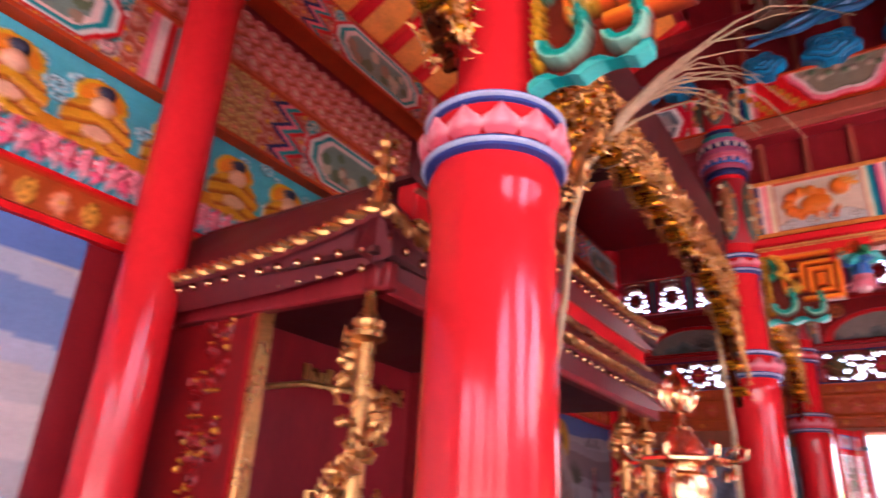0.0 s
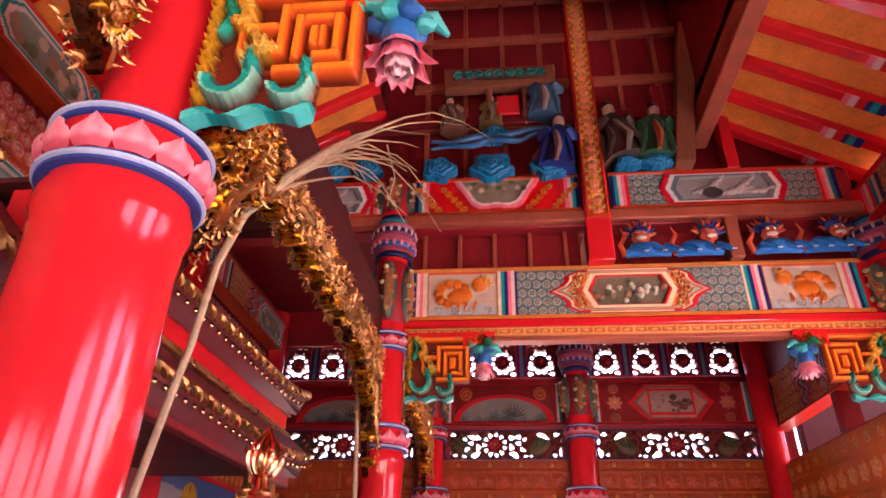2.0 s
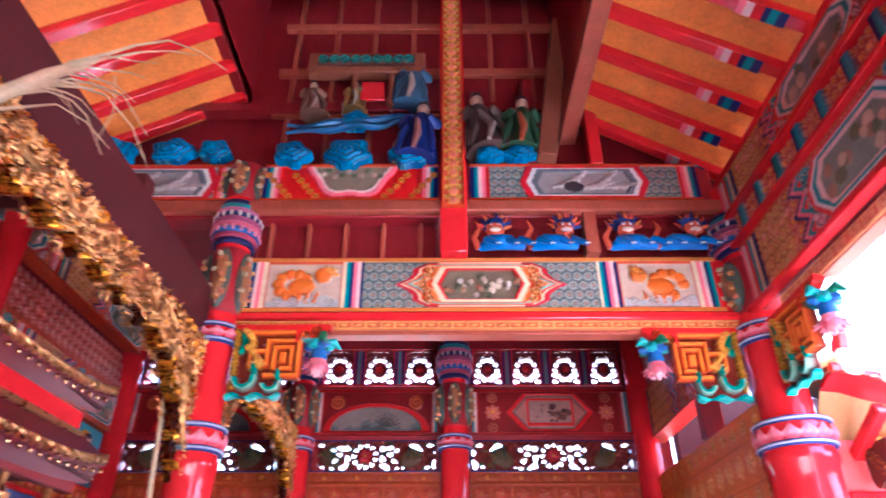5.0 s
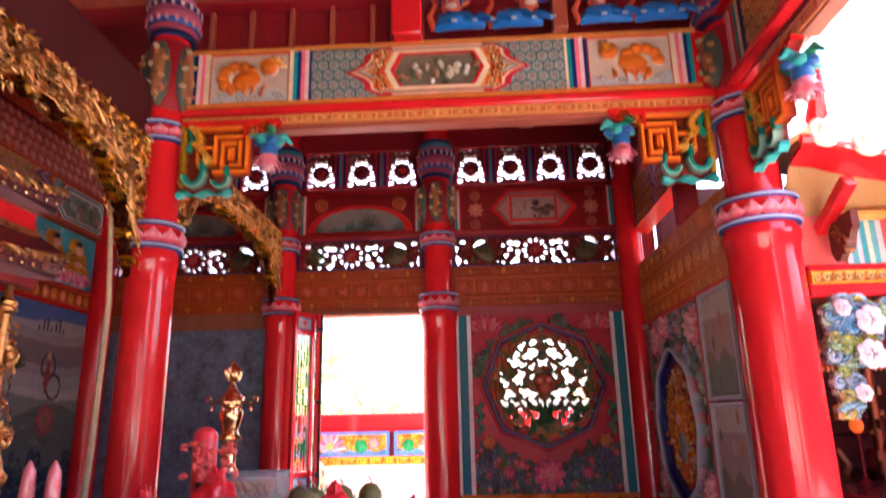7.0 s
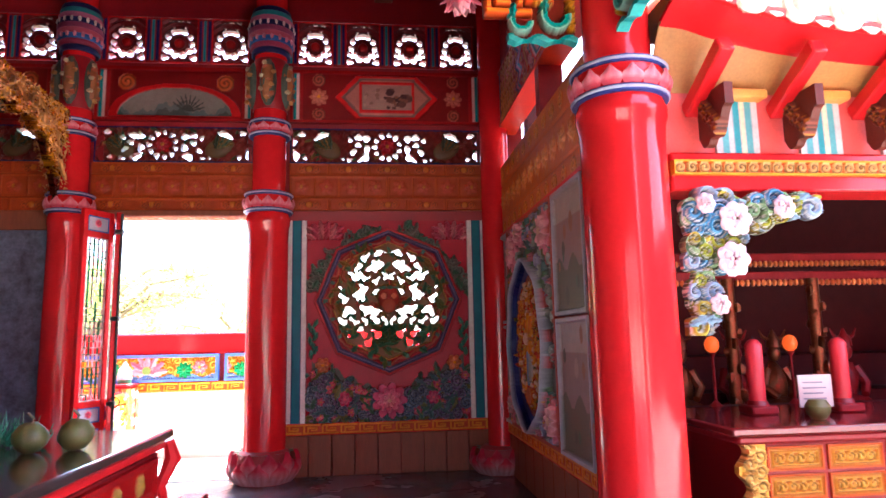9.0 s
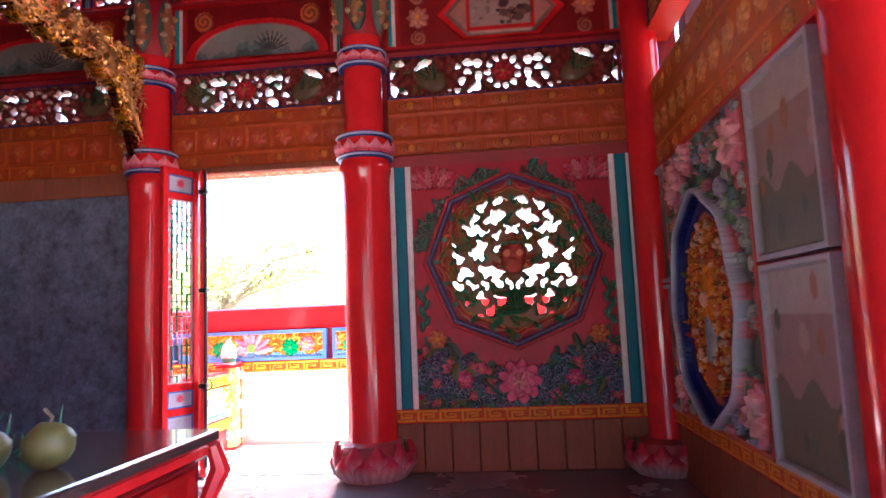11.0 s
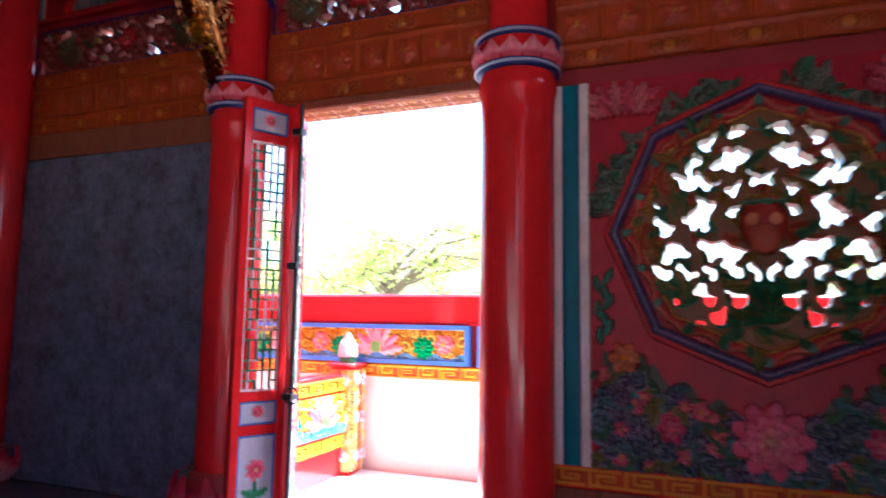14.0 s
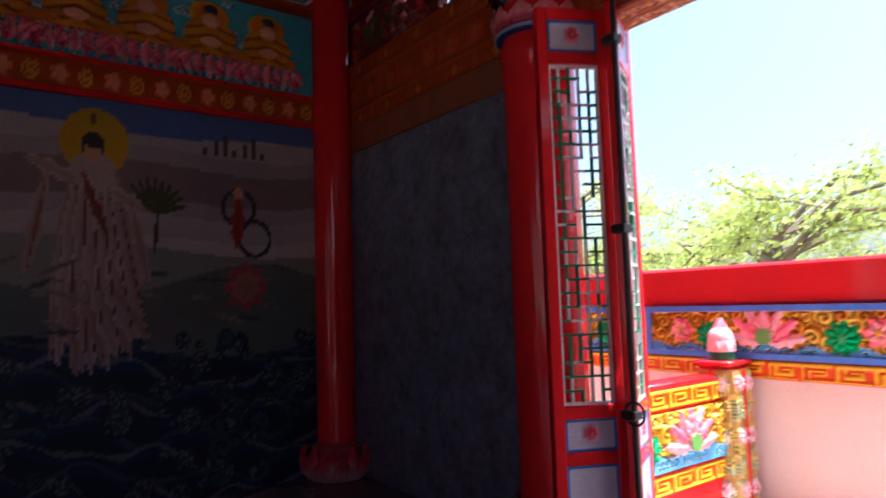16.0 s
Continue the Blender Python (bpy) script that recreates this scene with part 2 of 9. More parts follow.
class Solid:
    """Collects boxes, turned shapes, tubes and lumps into one mesh."""

    def __init__(self):
        self.v, self.f, self.c, self.now = [], [], [], None

    def tint(self, color):
        """The colour of what is added from here on."""
        self.now = color
        return self

    def add(self, verts, faces):
        n = len(self.v)
        self.v.extend(verts)
        self.c.extend([self.now or (0.5, 0.5, 0.5)] * len(verts))
        self.f.extend([tuple(i + n for i in q) for q in faces])
        return self

    def box(self, x0, x1, y0, y1, z0, z1, c=0.0, m=None):
        """A box with chamfered edges of width c."""
        if c <= 0:
            vs = [(x, y, z) for x in (x0, x1) for y in (y0, y1) for z in (z0, z1)]
            fs = [(0, 1, 3, 2), (4, 6, 7, 5), (0, 4, 5, 1), (2, 3, 7, 6), (0, 2, 6, 4), (1, 5, 7, 3)]
        else:
            c = min(c, (x1 - x0) * 0.45, (y1 - y0) * 0.45, (z1 - z0) * 0.45)
            bm = bmesh.new()
            bmesh.ops.create_cube(bm, size=1)
            for q in bm.verts:
                q.co = ((x0 + x1) / 2 + q.co.x * (x1 - x0), (y0 + y1) / 2 + q.co.y * (y1 - y0), (z0 + z1) / 2 + q.co.z * (z1 - z0))
            bmesh.ops.bevel(bm, geom=bm.edges[:], offset=c, segments=1, affect="EDGES")
            bm.verts.index_update()
            vs = [tuple(q.co) for q in bm.verts]
            fs = [tuple(q.index for q in f.verts) for f in bm.faces]
            bm.free()
        if m is not None:
            vs = [tuple(m @ Vector(q)) for q in vs]
        return self.add(vs, fs)

    def lathe(self, x, y, profile, seg=32, wave=None):
        """Turned round a vertical axis; profile: (radius, z) from below. wave(angle, k): factor on the radius."""
        vs, fs = [], []
        for k, (r, z) in enumerate(profile):
            for i in range(seg):
                a = 2 * math.pi * i / seg
                q = r * (wave(a, k) if wave else 1)
                vs.append((x + q * math.cos(a), y + q * math.sin(a), z))
        for k in range(len(profile) - 1):
            for i in range(seg):
                j = (i + 1) % seg
                fs.append((k * seg + i, k * seg + j, (k + 1) * seg + j, (k + 1) * seg + i))
        fs.append(tuple(reversed(range(seg))))
        fs.append(tuple(range((len(profile) - 1) * seg, len(profile) * seg)))
        return self.add(vs, fs)

    def tube(self, pts, radii, seg=8, closed=False):
        """A tube along points; radii: one or one a point."""
        pts = [Vector(p) for p in pts]
        n = len(pts)
        if not hasattr(radii, "__len__"):
            radii = [radii] * n
        vs, fs, u = [], [], None
        for k, p in enumerate(pts):
            d = (pts[(k + 1) % n if closed else min(k + 1, n - 1)] - pts[k - 1 if closed else max(k - 1, 0)])
            d = d.normalized() if d.length > 1e-9 else Vector((0, 0, 1))
            u = ((u - d * u.dot(d)) if u is not None and (u - d * u.dot(d)).length > 0.05 else d.cross(Vector((0, 0, 1)) if abs(d.z) < 0.9 else Vector((1, 0, 0)))).normalized()
            w = d.cross(u)
            for i in range(seg):
                a = 2 * math.pi * i / seg
                vs.append(tuple(p + radii[k] * (u * math.cos(a) + w * math.sin(a))))
        for k in range(n if closed else n - 1):
            for i in range(seg):
                j = (i + 1) % seg
                b = ((k + 1) % n) * seg
                fs.append((k * seg + i, k * seg + j, b + j, b + i))
        if not closed:
            fs.append(tuple(range(seg)))
            fs.append(tuple(reversed(range((n - 1) * seg, n * seg))))
        return self.add(vs, fs)

    def lump(self, c, r, seg=10, rings=6, twist=0.0, rough=0.0, seed=0):
        """An egg with radii r, uneven by rough."""
        vs, fs = [], []
        for k in range(rings + 1):
            p = math.pi * k / rings - math.pi / 2
            for i in range(seg):
                a = 2 * math.pi * i / seg + twist * k
                d = Vector((math.cos(p) * math.cos(a), math.cos(p) * math.sin(a), math.sin(p)))
                s = 1 + rough * noise.noise(d * 2.3 + Vector((seed, seed * 1.7, 0)))
                vs.append((c[0] + r[0] * d.x * s, c[1] + r[1] * d.y * s, c[2] + r[2] * d.z * s))
        for k in range(rings):
            for i in range(seg):
                j = (i + 1) % seg
                fs.append((k * seg + i, k * seg + j, (k + 1) * seg + j, (k + 1) * seg + i))
        return self.add(vs, fs)

    def petal(self, base, out, up, width, curl=0.3, n=5):
        """A cupped, pointed petal from base along up, leaning out."""
        base, out, up = Vector(base), Vector(out), Vector(up)
        side = out.cross(up).normalized()
        vs, fs = [], []
        for k in range(n + 1):
            s = k / n
            w = width * math.sin(math.pi * min(0.97, 0.25 + 0.75 * s)) ** 0.8
            for i in (-1, -0.5, 0, 0.5, 1):
                vs.append(tuple(base + up * s + out * (curl * s * s + 0.12 * (1 - i * i)) + side * w * i * 0.5))
        for k in range(n):
            for i in range(4):
                fs.append((k * 5 + i, k * 5 + i + 1, k * 5 + i + 6, k * 5 + i + 5))
        return self.add(vs, fs)

    def obj(self, name, mat, parent=None, label="", category="", group="", kind="", smooth=True, m=None):
        me = bpy.data.meshes.new(name)
        me.from_pydata(self.v, [], self.f)
        me.materials.append(mat)
        if smooth:
            me.polygons.foreach_set("use_smooth", [True] * len(me.polygons))
            me.set_sharp_from_angle(angle=radians(38))
        if self.now:
            at = me.color_attributes.new("Col", "FLOAT_COLOR", "POINT")
            at.data.foreach_set("color", [q for c in self.c for q in (*c, 1.0)])
        me.update()
        ob = new(name, me)
        if m is not None:
            ob.matrix_world = m
        if parent is not None:
            ob.parent = parent
        return tagged(ob, label, category, group, kind)


def part(name, solid, mat, parent, label="", smooth=True):
    return solid.obj(name, mat, parent, label, smooth=smooth)


def thing(name, label, category, group="", kind=""):
    """An Empty that parents its parts."""
    ob = new(name)
    ob.empty_display_size = 0.1
    return tagged(ob, label, category, group, kind)


class Panel:
    """A carved and painted panel of width w and height h: a fine grid with a colour and a relief at each corner."""

    def __init__(self, w, h, res=0.014, base=(0.5, 0.5, 0.5)):
        self.w, self.h = w, h
        self.nx, self.nz = max(2, round(w / res) + 1), max(2, round(h / res) + 1)
        xs, zs = np.linspace(0, w, self.nx), np.linspace(0, h, self.nz)
        self.X, self.Z = np.meshgrid(xs, zs)
        self.col = np.ones((self.nz, self.nx, 3)) * np.array(base)
        self.rel = np.zeros((self.nz, self.nx))
        self.solid = np.ones((self.nz, self.nx))

    def put(self, mask, color=None, rel=None, add=0.0):
        if color is not None:
            self.col[mask] = np.array(color)
        if rel is not None:
            self.rel[mask] = rel if np.isscalar(rel) else rel[mask]
        if add:
            self.rel[mask] += add
        return self

    def rect(self, x0, x1, z0, z1, color, rel=None):
        return self.put((self.X >= x0) & (self.X <= x1) & (self.Z >= z0) & (self.Z <= z1), color, rel)

    def border(self, x0, x1, z0, z1, t, color, rel=None):
        inside = (self.X >= x0) & (self.X <= x1) & (self.Z >= z0) & (self.Z <= z1)
        core = (self.X > x0 + t) & (self.X < x1 - t) & (self.Z > z0 + t) & (self.Z < z1 - t)
        return self.put(inside & ~core, color, rel)

    def disc(self, x, z, r, color, rel=None, dome=0.0, sx=1.0, turn=0.0):
        dx, dz = self.X - x, self.Z - z
        c, s = math.cos(turn), math.sin(turn)
        u, v = (dx * c + dz * s) / sx, -dx * s + dz * c
        d = np.sqrt(u * u + v * v) / r
        m = d < 1
        if color is not None:
            self.col[m] = np.array(color)
        if rel is not None:
            self.rel[m] = rel
        if dome:
            self.rel[m] += dome * np.sqrt(1 - d[m] ** 2)
        return self

    def ring(self, x, z, r0, r1, color, rel=None):
        d = np.hypot(self.X - x, self.Z - z)
        return self.put((d >= r0) & (d <= r1), color, rel)

    def flower(self, x, z, r, n, outer, inner, heart, rel=0.03, turn=0.0):
        dx, dz = self.X - x, self.Z - z
        d, a = np.hypot(dx, dz) / r, np.arctan2(dz, dx) + turn
        for k, (scale, colr) in enumerate(((1.0, outer), (0.68, inner))):
            lobe = 0.72 + 0.28 * np.abs(np.cos(n * a / 2 + k * 0.8))
            m = d < scale * lobe
            edge = d[m] / (scale * lobe[m])
            # shading in the colour: petals darken towards the heart
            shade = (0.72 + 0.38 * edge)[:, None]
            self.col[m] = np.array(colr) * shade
            self.rel[m] = np.maximum(self.rel[m] * 0.3, rel * (0.55 + 0.45 * k) * (0.45 + 0.55 * np.abs(np.cos(n * a[m] / 2 + k * 0.8))))
        self.disc(x, z, r * 0.2, heart, rel * 0.8, dome=rel * 0.3)
        return self

    def scroll(self, x, z, r, color, rel=0.02, turns=2.0, hand=1, lip=None):
        """A spiral cloud or tendril."""
        dx, dz = self.X - x, self.Z - z
        d, a = np.hypot(dx, dz) / r, np.arctan2(dz, dx * hand)
        ph = (a / (2 * math.pi) + d * turns) % 1.0
        m = d < 1
        on = m & (ph < 0.68)
        # groove between the turns coloured dark, like the shade in a recess
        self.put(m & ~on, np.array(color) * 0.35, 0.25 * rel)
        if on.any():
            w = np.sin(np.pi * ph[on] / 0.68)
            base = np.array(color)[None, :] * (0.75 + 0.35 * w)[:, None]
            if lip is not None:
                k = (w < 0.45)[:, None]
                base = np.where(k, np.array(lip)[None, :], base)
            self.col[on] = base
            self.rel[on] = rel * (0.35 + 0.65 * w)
        return self

    def leaf(self, x, z, length, width, turn, color, rel=0.02):
        c, s = math.cos(turn), math.sin(turn)
        u = ((self.X - x) * c + (self.Z - z) * s) / length
        v = (-(self.X - x) * s + (self.Z - z) * c) / width
        half = np.sin(np.pi * np.clip(u, 0, 1)) ** 0.8 * (0.8 + 0.2 * np.cos(u * 22))
        m = (u > 0) & (u < 1) & (np.abs(v) < half)
        q = np.abs(v[m]) / np.maximum(half[m], 1e-3)
        # tone shaded darker along the midrib, lighter at the rim
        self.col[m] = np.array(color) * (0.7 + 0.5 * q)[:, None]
        self.rel[m] = rel * (1 - 0.5 * q)
        return self

    def brocade(self, x0, x1, z0, z1, p, ground, dot, heart, rel=0.004):
        """A field of small round blossoms set in rows."""
        m = (self.X >= x0) & (self.X <= x1) & (self.Z >= z0) & (self.Z <= z1)
        row = np.floor((self.Z - z0) / p)
        u = ((self.X - x0) / p + 0.5 * (row % 2)) % 1 - 0.5
        v = ((self.Z - z0) / p) % 1 - 0.5
        d = np.hypot(u, v)
        self.put(m, ground, 0.0)
        self.put(m & (d < 0.43), dot, rel)
        self.put(m & (d < 0.27), ground, rel * 0.3)
        self.put(m & (d < 0.17), heart, rel)
        return self

    def fret(self, x0, x1, z0, z1, ground, line, rel=0.006):
        """A running key pattern between x0 and x1."""
        h = z1 - z0
        p = h * 2.0
        m = (self.X >= x0) & (self.X <= x1) & (self.Z >= z0) & (self.Z <= z1)
        u, v = ((self.X - x0) / p) % 1 * 12, (self.Z - z0) / h * 6
        flip = np.floor((self.X - x0) / p) % 2 > 0.5
        v = np.where(flip, 6 - v, v)
        on = (v < 0.9) & (u < 11) | (v > 5.1) | ((u < 1.2)) | ((u > 2.4) & (u < 3.5) & (v > 1.6)) | ((v > 1.6) & (v < 2.6) & (u > 2.4) & (u < 9)) | ((u > 8) & (u < 9.2) & (v > 1.6) & (v < 4.2)) | ((v > 3.3) & (v < 4.2) & (u > 5) & (u < 9))
        self.put(m, ground, 0.0)
        self.put(m & on, line, rel)
        return self

    def stripes(self, x0, x1, z0, z1, colors, rel=0.006):
        n = len(colors)
        for i, c in enumerate(colors):
            a = x0 + (x1 - x0) * i / n
            self.rect(a, a + (x1 - x0) / n, z0, z1, c, rel)
        return self

    def grime(self, amount=0.2, scale=3.0, seed=0):
        rs = np.random.RandomState(seed)
        f = np.zeros_like(self.X)
        for k in range(5):
            a, b, c = rs.uniform(-1, 1, 3) * scale * (1 + k)
            f += np.sin(self.X * a * 3 + self.Z * b * 3 + c * 5) / (1 + k)
        self.col *= (1 - amount * (0.5 + 0.25 * f))[:, :, None].clip(0.3, 1.2)
        return self

    def obj(self, name, m, mat=None, parent=None, label="", category="", kind="", thick=0.03, back=False, group=""):
        """Built with x to the right, z up and the relief towards -y, then set by m."""
        nx, nz = self.nx, self.nz
        n = nx * nz
        front = np.stack([self.X, -self.rel, self.Z], -1).reshape(-1, 3)
        rear = np.stack([self.X, np.full_like(self.X, thick), self.Z], -1).reshape(-1, 3)
        s = self.solid
        keep = (s[:-1, :-1] + s[1:, :-1] + s[:-1, 1:] + s[1:, 1:]) > 0
        ids = np.arange(n).reshape(nz, nx)
        a, b, c, d = ids[:-1, :-1], ids[:-1, 1:], ids[1:, 1:], ids[1:, :-1]
        quads = [np.stack([a, b, c, d], -1)[keep]]
        if back:
            quads.append(np.stack([d + n, c + n, b + n, a + n], -1)[keep])
        pad = np.zeros((nz + 1, nx + 1), bool)
        pad[1:-1, 1:-1] = keep
        for (p, q, dz, dx) in ((a, b, -1, 0), (b, c, 0, 1), (c, d, 1, 0), (d, a, 0, -1)):
            edge = keep & ~pad[1 + dz:nz + dz, 1 + dx:nx + dx]
            P, Q = p[edge], q[edge]
            quads.append(np.stack([Q, P, P + n, Q + n], -1))
        F = np.concatenate(quads)
        V = np.concatenate([front, rear])
        mean = self.col.mean(-1, keepdims=True)
        rich = (mean + (self.col - mean) * 1.3).clip(0.004, 1)
        cols = np.concatenate([rich.reshape(-1, 3)] * 2)
        if not keep.all():
            # draw the rim of each hole onto its outline
            gz, gx = np.gradient(s, self.h / (nz - 1), self.w / (nx - 1))
            g2 = gx * gx + gz * gz + 1e-6
            lim = 0.7 * self.w / (nx - 1)
            ox, oz = np.clip(-s * gx / g2, -lim, lim), np.clip(-s * gz / g2, -lim, lim)
            rim = np.zeros((nz, nx), bool)
            for dz in (0, 1):
                for dx in (0, 1):
                    rim |= ~pad[dz:nz + dz, dx:nx + dx]
            rim[0, :] = rim[-1, :] = False
            rim[:, 0] = rim[:, -1] = False
            sh = np.where(rim, 1.0, 0.0)
            off = np.stack([ox * sh, np.zeros_like(ox), oz * sh], -1).reshape(-1, 3)
            V += np.concatenate([off, off])
        used = np.unique(F)
        remap = np.zeros(2 * n, np.int64)
        remap[used] = np.arange(len(used))
        V, F, cols = V[used], remap[F], cols[used]
        me = bpy.data.meshes.new(name)
        me.vertices.add(len(V))
        me.vertices.foreach_set("co", V.ravel())
        me.loops.add(F.size)
        me.loops.foreach_set("vertex_index", F.ravel().astype(np.int32))
        me.polygons.add(len(F))
        me.polygons.foreach_set("loop_start", np.arange(0, F.size, 4, dtype=np.int32))
        me.polygons.foreach_set("use_smooth", np.ones(len(F), bool))
        at = me.color_attributes.new("Col", "FLOAT_COLOR", "POINT")
        at.data.foreach_set("color", np.concatenate([cols.clip(0, 1), np.ones((len(cols), 1))], 1).ravel())
        me.materials.append(mat or PAINT)
        me.update(calc_edges=True)
        me.set_sharp_from_angle(angle=radians(50))
        ob = new(name, me)
        ob.matrix_world = m
        if parent is not None:
            ob.parent = parent
        return tagged(ob, label, category, group, kind)


def facing_south(x, y, z):
    """A panel on a wall that the camera walks towards."""
    return pose(x, y, z)


def facing_east(x, y, z):
    """A panel on the wall of the low x side; its width runs with y."""
    return pose(x, y, z, 0, 0, 90)


def facing_west(x, y, z):
    """A panel on the wall of the high x side; its width runs against y."""
    return pose(x, y, z, 0, 0, -90)

# ---- the large structure ----
WALL_Y, LEFT_X, RIGHT_X = 11.2, -3.22, 3.42

Solid().box(-3.6, 3.7, -1.5, 11.5, -0.25, 0.0).obj("floor", FLOOR, kind="structure", label="polished grey granite temple floor", category="floor", smooth=False)
Solid().box(-400, 400, -400, 400, -0.6, -0.5).obj("ground", GROUND, kind="structure", label="bare earth ground round the temple", category="ground", smooth=False)
Solid().box(3.7, 14, -3, 8.0, -0.5, -0.03).obj("pavement_court", COURT, kind="structure", label="pale stone paving of the side court", category="pavement", smooth=False)
Solid().box(-5, 7.6, 11.5, 12.6, -0.5, 0.0).obj("pavement_balcony", STONE, kind="structure", label="pale paving of the balcony behind the door", category="pavement", smooth=False)
Solid().box(3.7, 9.5, 8.0, 11.5, -0.5, -0.02).obj("floor_side_hall", FLOOR, kind="structure", label="dark floor of the side hall", category="floor", smooth=False)

# back wall with the door opening and the pierced bands
bw = thing("wall_north", "red and ochre temple wall with carved panels and pierced bands", "wall", kind="structure")


def back_block(x0, x1, z0, z1, mat=DEEPRED):
    part("wall_block", Solid().box(x0, x1, WALL_Y + 0.03, WALL_Y + 0.25, z0, z1), mat, bw, smooth=False)


back_block(-3.6, -1.0, 0, 3.16)
back_block(1.0, 1.5, 0, 3.16)
back_block(2.95, 3.7, 0, 3.16)
back_block(1.5, 2.95, 0, 1.0)
back_block(1.5, 2.95, 2.42, 3.16)
back_block(-1.0, 1.0, 2.66, 3.16)
back_block(-3.6, 3.7, 3.55, 4.24)
back_block(-3.6, 3.7, 4.76, 5.4)
for x0, x1 in ((-3.6, -3.05), (-1.16, -0.66), (0.78, 1.24), (3.2, 3.7)):
    back_block(x0, x1, 3.16, 3.55)
    back_block(x0, x1, 4.24, 4.76)

# ochre board band over the doors: three rows
BAYS = ((-3.1, -1.1), (-0.75, 0.84), (1.21, 3.25))
for x0, x1 in BAYS:
    w = x1 - x0
    p = Panel(w, 0.5, 0.012, (0.32, 0.07, 0.032))
    if x0 < -2:
        part("plain_board", Solid().box(x0, x1, WALL_Y - 0.012, WALL_Y + 0.03, 2.46, 2.66, 0.008), BROWN, bw)
    for z0, z1 in ((0.0, 0.12), (0.14, 0.36), (0.38, 0.5)):
        n = max(2, round(w / (0.42 if z0 != 0.14 else 0.24)))
        for i in range(n):
            a, b = w * i / n, w * (i + 1) / n
            p.border(a + 0.004, b - 0.004, z0, z1, 0.008, (0.4, 0.1, 0.04), 0.008)
            cx, cz = (a + b) / 2, (z0 + z1) / 2
            if z0 == 0.14:
                p.flower(cx, cz, 0.075, 5, (0.38, 0.08, 0.05), (0.42, 0.1, 0.06), (0.45, 0.2, 0.06), 0.018, i)
            else:
                p.scroll(cx - 0.07, cz, 0.04, (0.4, 0.1, 0.04), 0.01)
                p.scroll(cx + 0.07, cz, 0.04, (0.4, 0.1, 0.04), 0.01, hand=-1)
                p.disc(cx, cz, 0.03, (0.48, 0.18, 0.06), 0.012)
    p.rect(0, w, 0.12, 0.14, (0.28, 0.06, 0.03), 0.014).rect(0, w, 0.36, 0.38, (0.28, 0.06, 0.03), 0.014)
    p.grime(0.25, 2, 3)
    p.obj("carved_band", facing_south(x0, WALL_Y, 2.66), PAINT, bw, "ochre board band with rows of carved lotus")


